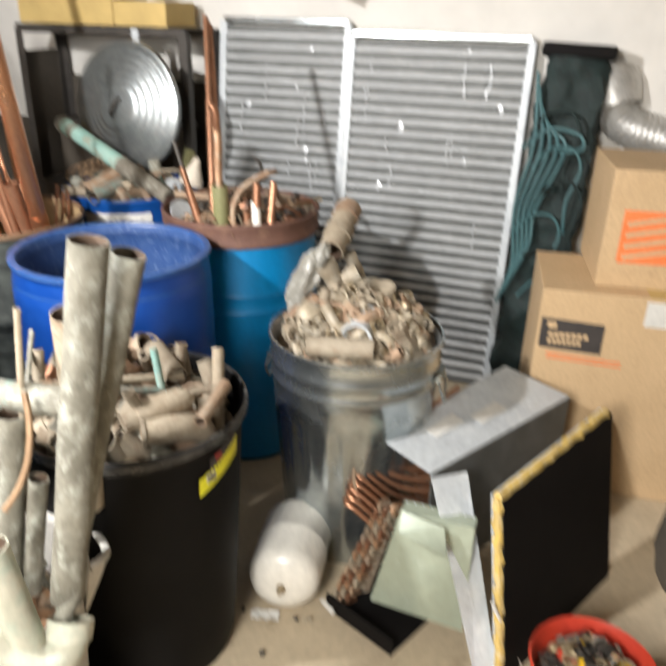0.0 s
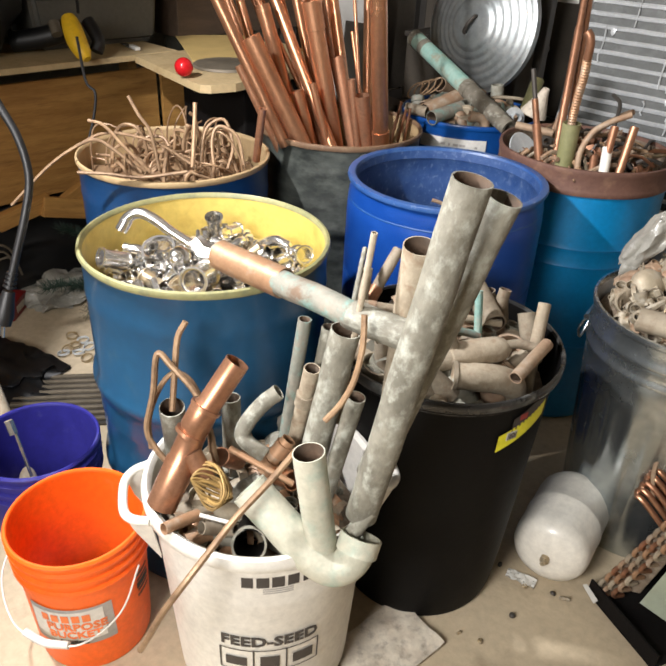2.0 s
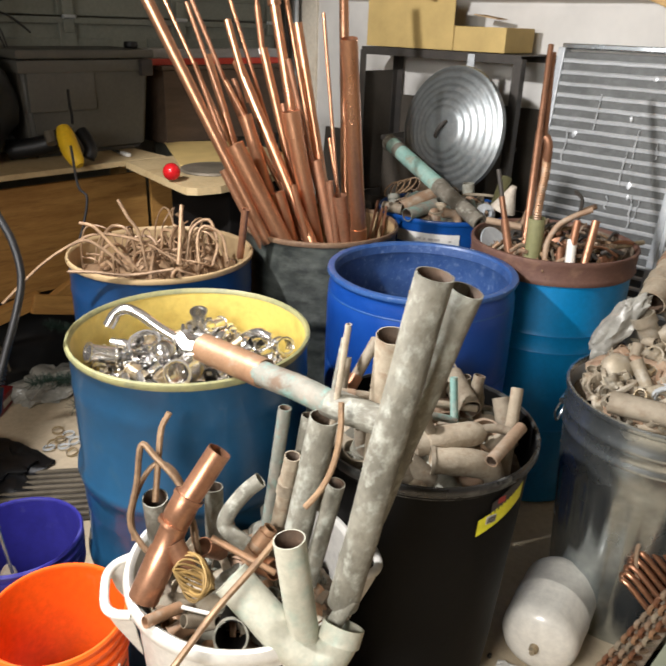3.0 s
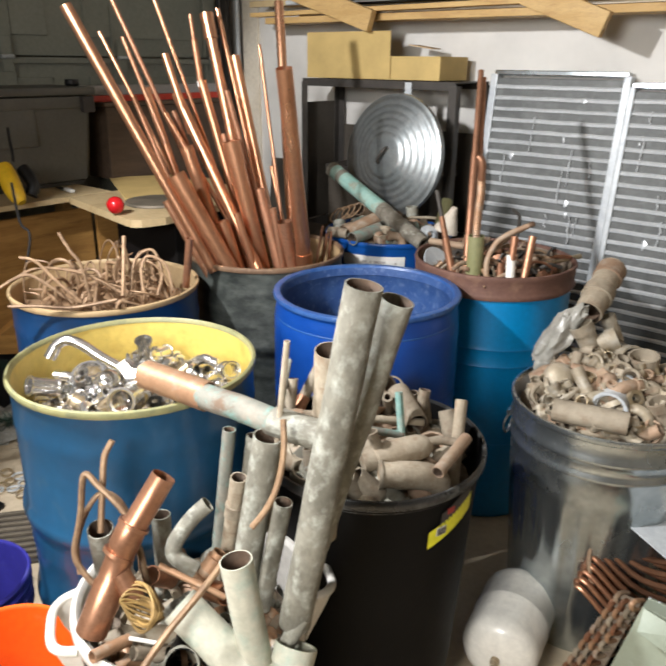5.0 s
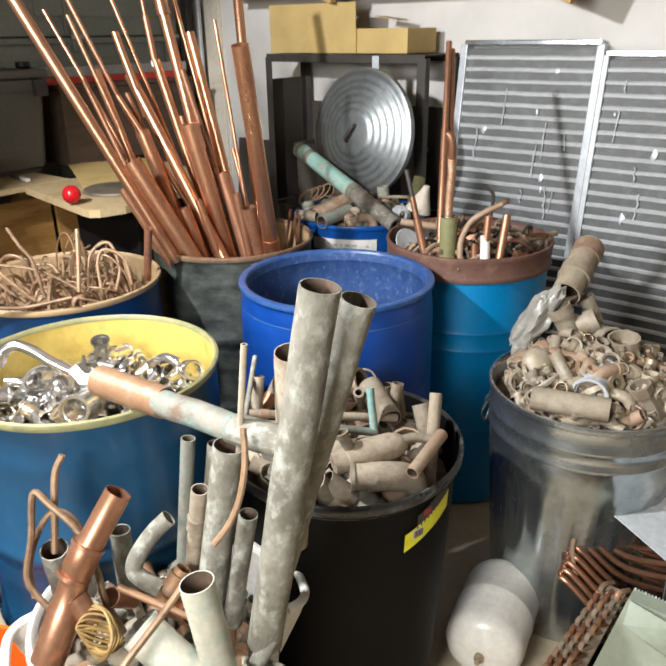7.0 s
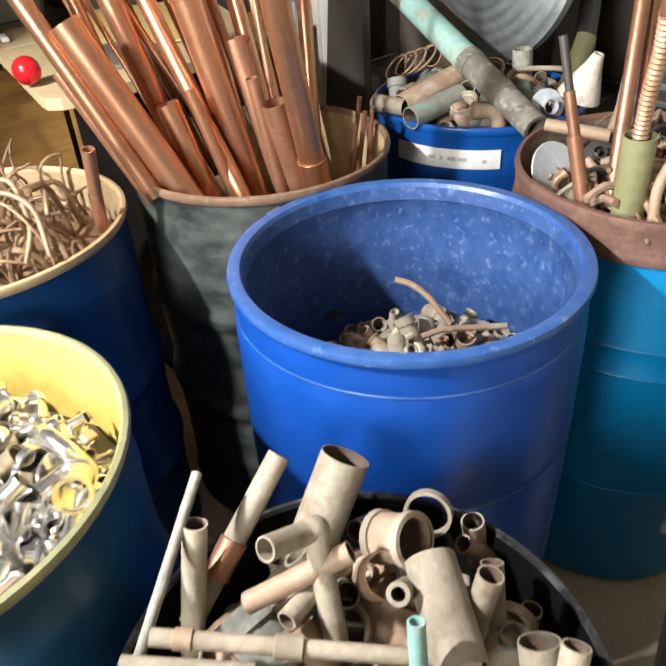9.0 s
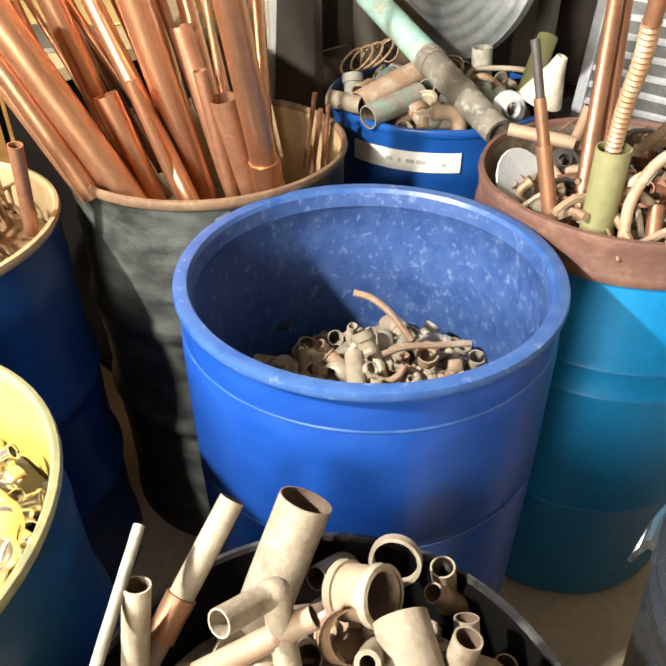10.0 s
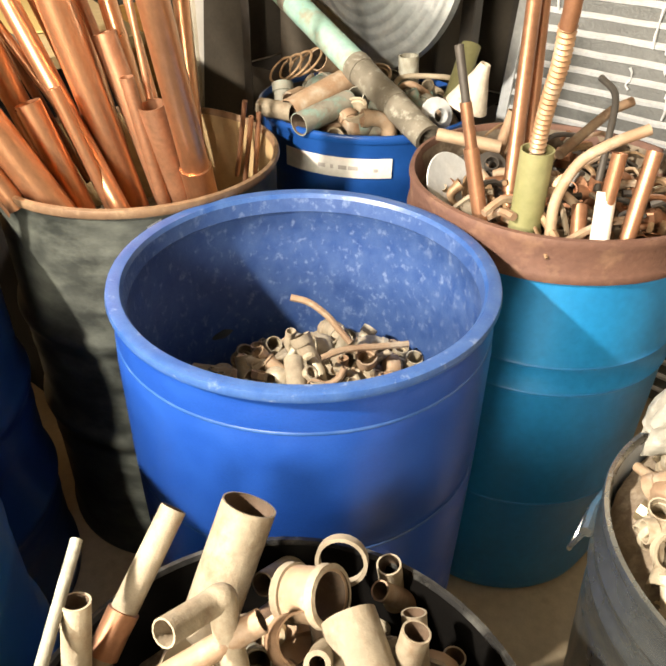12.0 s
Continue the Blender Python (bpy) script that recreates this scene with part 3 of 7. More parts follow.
steel_drum(COPPER, 0.283, 0.913, drum_black, tan_liner, "scuffed black steel drum with tan rim, full of copper pipes", rim_paint=brown_rim, hoops=(0.41, 0.683))
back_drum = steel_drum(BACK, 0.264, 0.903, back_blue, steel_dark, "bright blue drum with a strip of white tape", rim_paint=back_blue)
bm = bend(sheet(0.255, 0.045, (0, 0.832), cols=20), 0.259, -82)
tape = part("tape", bm, label_white, back_drum, "white tape strip with faint marks")
for k, w in enumerate((0.017, 0.007, 0.019, 0.022)):
    part("print", bend(sheet(w, 0.009, (-0.030 + 0.024 * k, 0.832), cols=2), 0.2596, -82), print_grey, tape)
part("print", bend(sheet(0.010, 0.008, (0.092, 0.828), cols=1), 0.2596, -82), print_grey, tape)

# blue plastic drum with its head cut off
blue_drum = thing("plastic_drum", pose(*BLUE, 0), "bright blue plastic drum with scuffed lip, partly filled with fittings", "drum", "scrap drums")
prof = [(0.20, 0.0), (0.262, 0.012), (0.274, 0.05), (0.280, 0.20), (0.285, 0.28), (0.281, 0.30), (0.285, 0.32), (0.288, 0.52), (0.2885, 0.60), (0.2855, 0.612), (0.2885, 0.624),
        (0.2875, 0.70), (0.2865, 0.80), (0.2845, 0.829), (0.2830, 0.834), (0.2835, 0.840), (0.2790, 0.866), (0.2775, 0.880), (0.280, 0.886), (0.286, 0.889)]
part("shell", lathe(prof, 96), blue_plastic, blue_drum)
part("lip", lathe([(0.280, 0.886), (0.2870, 0.887), (0.289, 0.893), (0.287, 0.900), (0.281, 0.902), (0.268, 0.900), (0.264, 0.893)], 96), lip_blue, blue_drum, "scuffed pale blue lip")
part("inside", lathe([(0.264, 0.893), (0.262, 0.868), (0.267, 0.862), (0.272, 0.80), (0.276, 0.62), (0.268, 0.10), (0.24, 0.02), (0.001, 0.015)], 96), speckled, blue_drum)
for z, r in ((0.834, 0.2842), (0.605, 0.2882), (0.30, 0.2835)):
    part("seam", lathe([(r - 0.001, z - 0.003), (r + 0.0003, z - 0.001), (r + 0.0003, z + 0.001), (r - 0.001, z + 0.003)], 96), seam_blue, blue_drum)
bm = bend(sheet(0.035, 0.030, (0, 0.885), cols=3), 0.290, 176)
part("tag", bm, label_white, blue_drum, "small white tag")

# pale blue plastic drum with a rusty collar
cyan_drum = thing("plastic_drum", pose(*CYAN, 0), "light blue plastic drum with a rusty brown clamp collar", "drum", "scrap drums")
prof = [(0.20, 0.0), (0.255, 0.012), (0.265, 0.05), (0.270, 0.30), (0.274, 0.32), (0.270, 0.34), (0.272, 0.60), (0.276, 0.61), (0.271, 0.625), (0.271, 0.66), (0.275, 0.67), (0.270, 0.685), (0.268, 0.85)]
part("shell", lathe(prof, 80), cyan_plastic, cyan_drum)
for z, r in ((0.6715, 0.2755), (0.612, 0.2765), (0.32, 0.2745)):
    part("seam", lathe([(r - 0.001, z - 0.003), (r + 0.0003, z - 0.001), (r + 0.0003, z + 0.001), (r - 0.001, z + 0.003)], 80), seam_cyan, cyan_drum)
dent = lambda a, z: 1 + 0.006 * math.sin(3 * a + 1) + 0.004 * math.sin(7 * a)
part("collar", lathe([(0.262, 0.845), (0.276, 0.842), (0.279, 0.85), (0.277, 0.858), (0.2745, 0.864), (0.277, 0.905), (0.280, 0.914), (0.278, 0.921), (0.270, 0.922), (0.265, 0.914), (0.263, 0.86)], 80, dent), rusty, cyan_drum, "rusty brown steel collar")
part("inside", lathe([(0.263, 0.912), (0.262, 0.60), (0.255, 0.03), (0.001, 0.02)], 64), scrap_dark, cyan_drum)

# galvanised can
can = thing("trash_can", pose(*METAL, 0), "fluted galvanised steel trash can heaped with brass fittings", "trash can")


def flute(a, z):
    s = max(0.0, min(1.0, (0.50 - z) / 0.03)) * max(0.0, min(1.0, (z - 0.04) / 0.03))
    return 1 + 0.0065 * s * (math.copysign(abs(math.cos(24 * a)) ** 0.6, math.cos(24 * a)) - 1)


prof = [(0.205, 0.0), (0.207, 0.03), (0.21, 0.06)] + [(0.21 + 0.075 * (z - 0.06), z) for z in (0.10, 0.20, 0.30, 0.40, 0.46, 0.475, 0.49, 0.50)]
prof += [(0.244, 0.52), (0.246, 0.575), (0.252, 0.583), (0.253, 0.592), (0.248, 0.60), (0.248, 0.625), (0.254, 0.633), (0.255, 0.642), (0.250, 0.65), (0.252, 0.690)]
part("shell", lathe(prof, 288, flute), galvanised, can)
part("rim", lathe([(0.250, 0.69), (0.257, 0.693), (0.259, 0.70), (0.257, 0.708), (0.251, 0.709), (0.247, 0.70), (0.248, 0.69)], 80), galvanised, can)
part("inside", lathe([(0.248, 0.70), (0.24, 0.50), (0.20, 0.02), (0.001, 0.015)], 64), galvanised_dull, can)
for ang in (170, -10):
    c, s = math.cos(radians(ang)), math.sin(radians(ang))
    q = lambda d, w, z: (c * d - s * w, s * d + c * w, z)
    plate = part("handle_plate", sweep([q(0.256, -0.045, 0.60), q(0.26, 0, 0.602), q(0.256, 0.045, 0.60)], 0.010, 8), galvanised, can)
    part("handle", sweep(smooth_path([q(0.256, -0.04, 0.60), q(0.270, -0.045, 0.56), q(0.275, 0, 0.51), q(0.270, 0.045, 0.56), q(0.256, 0.04, 0.60)], 5), 0.004, 8), galvanised, plate)

# black can
black_can = thing("trash_can", pose(*BLACK, 0), "black plastic trash can with a yellow sticker, full of dusty pipes", "trash can")
part("shell", lathe([(0.19, 0.0), (0.205, 0.006), (0.212, 0.03), (0.222, 0.15), (0.250, 0.66), (0.252, 0.69), (0.262, 0.697), (0.266, 0.712)], 80), black_plastic, black_can)
part("rim", lathe([(0.260, 0.697), (0.266, 0.705), (0.267, 0.720), (0.264, 0.726), (0.259, 0.726), (0.256, 0.718), (0.255, 0.69)], 80), rim_plastic_sheen, black_can)
part("inside", lathe([(0.256, 0.72), (0.247, 0.66), (0.21, 0.03), (0.001, 0.02)], 64), black_plastic, black_can)
taper = lambda z: 0.2165 + 0.053 * z
sticker = part("sticker", bend(sheet(0.135, 0.045, (0, 0.628), cols=14, skew=0.05), lambda z: taper(z) + 0.001, -23), label_yellow, black_can, "bright yellow label")
part("print", bend(sheet(0.10, 0.035, (0.012, 0.668), cols=10, skew=0.045), lambda z: taper(z) + 0.001, -23), print_dark, sticker)
part("print", bend(sheet(0.022, 0.016, (-0.012, 0.664), y=-0.0012, cols=3), lambda z: taper(z) + 0.001, -23), dim_red, sticker)
part("print", bend(sheet(0.028, 0.022, (-0.035, 0.62), y=-0.0012, cols=3), lambda z: taper(z) + 0.001, -23), label_white, sticker)
for k in range(6):
    part("print", bend(sheet(0.0022, 0.018, (-0.045 + 0.004 * k, 0.62), y=-0.0024, cols=1), lambda z: taper(z) + 0.001, -23), print_dark, sticker)

# white can with lettering
white_can = thing("trash_can", pose(*WHITE, 0), "white plastic utility can with black lettering, full of old pipes", "trash can")
part("shell", lathe([(0.17, 0.0), (0.193, 0.006), (0.198, 0.03), (0.2, 0.06), (0.219, 0.40), (0.2205, 0.412), (0.2195, 0.42), (0.228, 0.515), (0.236, 0.522), (0.242, 0.53)], 80), white_plastic, white_can)
part("rim", lathe([(0.236, 0.522), (0.243, 0.53), (0.244, 0.545), (0.240, 0.556), (0.232, 0.558), (0.224, 0.55), (0.222, 0.53)], 80), white_plastic, white_can)
part("inside", lathe([(0.223, 0.55), (0.220, 0.50), (0.19, 0.03), (0.001, 0.02)], 64), white_plastic, white_can)
wall_r = lambda z: 0.1965 + 0.056 * z
for ang in (224, 44):
    c, s = math.cos(radians(ang)), math.sin(radians(ang))
    q = lambda d, w, z: (c * d - s * w, s * d + c * w, z)
    grip = sweep(smooth_path([q(0.228, -0.082, 0.535), q(0.258, -0.070, 0.533), q(0.276, -0.045, 0.530), q(0.280, 0.0, 0.528), q(0.276, 0.045, 0.530), q(0.258, 0.070, 0.533), q(0.228, 0.082, 0.535)], 4), 0.0095, 10)
    handle = part("handle", grip, white_plastic, white_can)
    for w in (-1, 1):
        b = bmesh.new()
        rows = [[b.verts.new(q(d, w * (y + e), z)) for d, y, z in ((0.226, 0.080, 0.535), (0.274, 0.050, 0.530), (0.262, 0.045, 0.49), (0.216, 0.045, 0.40))] for e in (0.0, 0.010)]
        b.faces.new(rows[0])
        b.faces.new(rows[1][::-1])
        for k in range(4):
            n2 = (k + 1) % 4
            b.faces.new((rows[0][k], rows[1][k], rows[1][n2], rows[0][n2]))
        bmesh.ops.recalc_face_normals(b, faces=b.faces)
        part("web", b, white_plastic, handle)
part("lettering", bend(words("FEED-SEED", 0.043, (0, 0.292)), lambda z: wall_r(z) + 0.0004, -51), print_dark, white_can, "black block letters")
bm = bmesh.new()
for k, w in enumerate((0.022, 0.024, 0.024, 0.022, 0.020)):
    bm = merge(bm, sheet(w, 0.030, (-0.058 + 0.029 * k, 0.482), cols=3))
part("maker_mark", bend(bm, lambda z: wall_r(z) + 0.0006, -47), print_dark, white_can, "black bars of a maker's mark")
bm = bmesh.new()
for k in range(3):
    bm = merge(bm, sheet(0.058, 0.003, (0.0, 0.462 - 0.006 * k), cols=5))
part("small_print", bend(bm, lambda z: wall_r(z) + 0.0006, -47), print_grey, white_can)
for x, z, w, h in ((0, 0.262, 0.21, 0.0035), (0, 0.19, 0.21, 0.0035), (-0.104, 0.226, 0.0035, 0.072), (-0.034, 0.226, 0.003, 0.072), (0.034, 0.226, 0.003, 0.072), (0.104, 0.226, 0.0035, 0.072), (-0.07, 0.222, 0.045, 0.03), (0.0, 0.222, 0.04, 0.04), (0.07, 0.222, 0.045, 0.034)):
    part("pictogram", bend(sheet(w, h, (x, z), cols=10), lambda z: wall_r(z) + 0.0006, -51), print_dark, white_can)


def bucket(at, material, label, bail_angle, tilt=0.0):
    root = thing("bucket", pose(*at, 0.0, tilt), label, "bucket", "plastic buckets")
    prof = [(0.115, 0.0), (0.129, 0.004), (0.131, 0.02), (0.142, 0.275), (0.151, 0.277), (0.151, 0.284), (0.1435, 0.287), (0.144, 0.305), (0.152, 0.307), (0.152, 0.314), (0.1445, 0.317), (0.1455, 0.335), (0.153, 0.337), (0.1535, 0.344), (0.147, 0.347), (0.1475, 0.362)]
    part("shell", lathe(prof, 64), material, root)
    part("rim", lathe([(0.147, 0.360), (0.1525, 0.362), (0.154, 0.368), (0.151, 0.373), (0.146, 0.373), (0.143, 0.367)], 64), material, root)
    part("inside", lathe([(0.1435, 0.370), (0.140, 0.28), (0.127, 0.012), (0.001, 0.008)], 64), material, root)
    c, s = math.cos(radians(bail_angle)), math.sin(radians(bail_angle))
    q = lambda d, w, z: (c * d - s * w, s * d + c * w, z)
    bail = part("bail", sweep(smooth_path([q(0.02, -0.157, 0.285), q(0.10, -0.150, 0.22), q(0.160, -0.085, 0.165), q(0.172, 0.0, 0.15), q(0.160, 0.085, 0.165), q(0.10, 0.150, 0.22), q(0.02, 0.157, 0.285)], 6), 0.0022, 8), label_white, root, "white wire bail")
    part("grip", sweep(smooth_path([q(0.166, -0.055, 0.156), q(0.173, 0, 0.150), q(0.166, 0.055, 0.156)], 4), 0.009, 10), label_white, bail, "white plastic grip")
    return root


orange = bucket(ORANGE, orange_plastic, "orange plastic bucket with a printed label and white grip", -75)
br = lambda z: 0.1302 + 0.044 * z
ground = part("label", bend(sheet(0.19, 0.125, (0, 0.165), cols=20), lambda z: br(z) + 0.0004, -58), print_grey, orange, "grey and white printed label")
part("panel", bend(sheet(0.165, 0.10, (-0.008, 0.168), y=-0.0012, cols=18, skew=0.006), lambda z: br(z) + 0.0004, -58), label_white, ground)
for txt, size, x, z in (("PURPOSE", 0.033, 0.012, 0.167), ("BUCKET", 0.032, 0.006, 0.139)):
    part("lettering", bend(words(txt, size, (x, z), 0.0012), lambda z: br(z) + 0.002, -58), print_orange, ground)
bm = bmesh.new()
for k in range(5):
    bm = merge(bm, sheet(0.017, 0.024, (-0.055 + 0.023 * k, 0.197), y=-0.0024, cols=2))
part("lettering", bend(bm, lambda z: br(z) + 0.0004, -58), print_orange, ground)
part("lettering", bend(words("5 Gallons", 0.017, (0.0, 0.113), 0.0012), lambda z: br(z) + 0.002, -58), print_dark, ground)
bm = bmesh.new()
for k in range(5):
    bm = merge(bm, sheet(0.05 - 0.006 * (k % 2), 0.007 + 0.012 * (k == 2), (0.19, 0.235 - 0.017 * k), cols=5))
part("print", bend(bm, lambda z: br(z) + 0.0006, -58), print_dark, orange)
bucket(VIOLET, violet_plastic, "dark blue plastic bucket holding a threaded rod", 150)

# ---- fittings: a few shapes, shared by all heaps


def arc(r, a0, a1, k=7):
    return [(r * math.cos(radians(a0 + (a1 - a0) * i / (k - 1))), r * math.sin(radians(a0 + (a1 - a0) * i / (k - 1))), 0) for i in range(k)]


def shape_coupling():
    bm = sweep([(0, 0, -0.03), (0, 0, -0.026), (0, 0, -0.0255), (0, 0, 0.0), (0, 0, 0.0255), (0, 0, 0.026), (0, 0, 0.03)], [0.022, 0.022, 0.019, 0.0185, 0.019, 0.022, 0.022], 14, 0.003)
    return bm


def shape_elbow():
    return sweep([(0.03, -0.03, 0), (0.03, -0.016, 0), (0.03, -0.015, 0), *arc(0.03, 0, 90, 6), (-0.015, 0.03, 0), (-0.016, 0.03, 0), (-0.03, 0.03, 0)],
                 [0.018, 0.018, 0.0155, *[0.0155] * 6, 0.0155, 0.018, 0.018], 12, 0.0025)


def shape_tee():
    bm = sweep([(-0.04, 0, 0), (-0.025, 0, 0), (-0.0245, 0, 0), (0.0245, 0, 0), (0.025, 0, 0), (0.04, 0, 0)], [0.018, 0.018, 0.0155, 0.0155, 0.018, 0.018], 12, 0.0025)
    return sweep([(0, 0.012, 0), (0, 0.025, 0), (0, 0.0255, 0), (0, 0.04, 0)], [0.0145, 0.0145, 0.017, 0.017], 12, 0.0025, bm)


def shape_nut():
    return sweep([(0, 0, -0.012), (0, 0, -0.009), (0, 0, 0.009), (0, 0, 0.012)], [0.021, 0.024, 0.024, 0.021], 6, 0.009)


def shape_valve():
    bm = sweep([(-0.035, 0, 0), (-0.022, 0, 0), (-0.02, 0, 0), (0, 0, 0), (0.02, 0, 0), (0.022, 0, 0), (0.035, 0, 0)], [0.016, 0.016, 0.012, 0.019, 0.012, 0.016, 0.016], 8, 0.004)
    bm = sweep([(0, 0.01, 0), (0, 0.032, 0), (0, 0.033, 0), (0, 0.045, 0)], [0.011, 0.011, 0.006, 0.006], 8, 0, bm)
    return sweep([(-0.03, 0.046, 0), (0, 0.05, 0), (0.03, 0.046, 0)], [0.005, 0.008, 0.005], 6, 0, bm)


def shape_ring():
    return sweep([(0, 0, -0.006), (0, 0, 0.006)], 0.034, 20, 0.005)


def shape_cap():
    bm = lathe([(0.0245, 0.0), (0.026, 0.002), (0.026, 0.016), (0.022, 0.024), (0.012, 0.029), (0.001, 0.030)], 16)
    return lathe([(0.0245, 0.0), (0.022, 0.014), (0.001, 0.018)], 16, bm=bm)


def shape_stub():
    return sweep([(0, 0, -0.05), (0, 0, 0.05)], 0.0165, 14, 0.002)


def shape_bent():
    return sweep([(0.0, -0.06, 0), (0, -0.02, 0), (0.008, 0.0, 0.004), (0.03, 0.018, 0.006), (0.06, 0.024, 0.0)], 0.0105, 10, 0.0018)


def shape_flange():
    return lathe([(0.014, 0.022), (0.0165, 0.022), (0.017, 0.006), (0.036, 0.004), (0.037, 0.0), (0.014, 0.0), (0.014, 0.022)], 18)


def shape_spout():
    return sweep([(0, 0, -0.04), (0, 0, 0.0), (0.006, 0, 0.025), (0.025, 0, 0.042), (0.05, 0, 0.038), (0.058, 0, 0.022)], [0.014, 0.012, 0.012, 0.0115, 0.011, 0.011], 12, 0.002)


SHAPES = {"coupling": shape_coupling, "elbow": shape_elbow, "tee": shape_tee, "nut": shape_nut, "valve": shape_valve, "ring": shape_ring, "cap": shape_cap, "pipe_stub": shape_stub, "bent_tube": shape_bent, "flange": shape_flange, "spout": shape_spout}
library = {}


def fitting(kind, material, m, adjective, group):
    key = (kind, material.name)
    if key not in library:
        ob = part(kind, SHAPES[kind](), material)
        library[key] = ob.data
    else:
        ob = new(kind, library[key])
    ob.matrix_world = m
    return tagged(ob, f"{adjective} {kind.replace('_', ' ')} lying in the heap", kind.replace("_", " "), group)


def heap(at, radius, low, high, count, kinds, materials, sizes, adjective, group, seed, lean=(0, 0), filler=None):
    """Fittings heaped in a container: low at its wall, high in its middle; lean: slope of the surface."""
    g = random.Random(seed)
    surface = lambda x, y: low + (high - low) * max(0.0, 1 - (x * x + y * y) / radius ** 2) + lean[0] * x + lean[1] * y
    # Dark filler mound under the pieces; its colour stands for shade in the gaps.
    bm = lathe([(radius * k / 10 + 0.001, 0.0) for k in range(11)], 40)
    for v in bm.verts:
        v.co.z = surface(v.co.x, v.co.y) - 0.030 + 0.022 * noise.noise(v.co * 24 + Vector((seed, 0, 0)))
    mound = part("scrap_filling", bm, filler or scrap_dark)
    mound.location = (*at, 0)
    tagged(mound, "dark filler mound beneath the heaped pieces", "scrap", kind="stuff")
    spots = []
    tries = 0
    while len(spots) < count and tries < count * 60:
        tries += 1
        a, d = g.uniform(0, 2 * math.pi), radius * 0.93 * math.sqrt(g.random())
        x, y = d * math.cos(a), d * math.sin(a)
        gap = radius * 1.45 / math.sqrt(count) * (1.0 if tries < count * 30 else 0.6)
        if all((x - p) ** 2 + (y - q) ** 2 > gap * gap for p, q in spots):
            spots.append((x, y))
    for x, y in spots:
        s = g.uniform(*sizes)
        d = math.hypot(x, y)
        inset = min(1.0, (radius - 0.058 * s) / d) if d > 0 else 1
        m = pose(at[0] + x * inset, at[1] + y * inset, surface(x, y) + g.uniform(-0.022, 0.014), g.uniform(0, 360), g.uniform(0, 360), g.uniform(0, 360))
        fitting(g.choice(kinds), g.choice(materials), m @ Matrix.Diagonal((s, s, s * g.uniform(0.85, 1.2), 1)), adjective, group)


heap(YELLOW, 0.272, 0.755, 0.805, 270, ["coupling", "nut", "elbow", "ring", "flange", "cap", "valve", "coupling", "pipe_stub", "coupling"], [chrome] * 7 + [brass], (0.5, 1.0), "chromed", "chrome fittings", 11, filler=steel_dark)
heap(METAL, 0.238, 0.685, 0.785, 240, ["valve", "elbow", "tee", "coupling", "nut", "cap", "pipe_stub", "ring"], [brass, dull_brass, dull_brass, dusty_pipe, brown_pipe], (0.45, 1.15), "tarnished brass", "brass fittings", 12, lean=(0.02, 0.12))
heap(BLUE, 0.262, 0.585, 0.675, 260, ["elbow", "tee", "coupling", "nut", "bent_tube", "pipe_stub", "cap", "flange", "valve"], [dull_brass, dull_brass, dusty_pipe, dusty_pipe, brown_pipe], (0.45, 1.1), "dusty", "fittings in the blue drum", 13, lean=(0.14, 0.02))
heap(BLACK, 0.240, 0.645, 0.675, 125, ["elbow", "tee", "coupling", "pipe_stub", "bent_tube", "cap"], [dusty_pipe, dusty_pipe, patina, brown_pipe], (1.0, 2.2), "dusty", "fittings in the black can", 14)
heap(WHITE, 0.20, 0.465, 0.505, 85, ["elbow", "tee", "coupling", "pipe_stub", "bent_tube", "nut", "ring"], [pale_copper, dusty_pipe, patina, dull_brass, brown_pipe], (0.7, 1.5), "old", "fittings in the white can", 15)
heap(CYAN, 0.25, 0.86, 0.90, 110, ["bent_tube", "pipe_stub", "elbow", "tee", "coupling", "nut", "flange"], [copper_dull, copper_dull, wire_copper, dusty_pipe, brown_pipe, steel_dark], (0.4, 0.9), "dull copper", "scrap in the collared drum", 16)
heap(BACK, 0.245, 0.87, 0.90, 55, ["elbow", "tee", "coupling", "pipe_stub", "bent_tube", "cap"], [dusty_pipe, patina, brown_pipe, verdigris], (0.8, 1.8), "weathered", "fittings in the taped drum", 17)
heap(ORANGE, 0.126, 0.07, 0.10, 14, ["elbow", "coupling", "cap", "nut"], [dusty_pipe, dull_brass], (0.7, 1.1), "dusty", "fittings in the orange bucket", 18)

for at, s, turn, sh in (((-0.781, 1.530, 0.840), 2.1, (75, 0, 20), "coupling"), ((-0.953, 1.792, 0.830), 1.5, (15, 10, 0), "coupling"), ((-0.976, 1.608, 0.825), 1.7, (25, 10, 0), "ring"), ((-0.678, 1.779, 0.830), 1.5, (60, 40, 30), "coupling"),
                        ((-1.015, 1.501, 0.830), 1.6, (60, -40, 0), "coupling"), ((-0.913, 1.811, 0.820), 1.3, (80, 20, 0), "coupling"), ((-0.895, 1.585, 0.830), 1.5, (50, 20, 60), "cap"), ((-0.797, 1.819, 0.820), 1.6, (30, 50, 20), "spout")):
    fitting(sh, chrome, pose(*at, *turn) @ Matrix.Diagonal((0.72 * s, 0.72 * s, 0.72 * s, 1)), "bright chromed", "chrome fittings")

# ---- long copper pipes standing in the black drum
CU = "bright copper pipe leaning in the black drum"
GC = "copper pipes"
pipe("copper_pipe", (-1.501, 2.204, 1.705), (-1.123, 2.331, 0.931), 0.0185, copper, "long pale copper pipe leaning far out of the drum", group=GC, below=0.05)
pipe("copper_pipe", (-1.213, 2.310, 1.205), (-1.072, 2.377, 0.900), 0.0300, copper, "wide copper pipe with an open end leaning in the drum", group=GC, below=0.08)
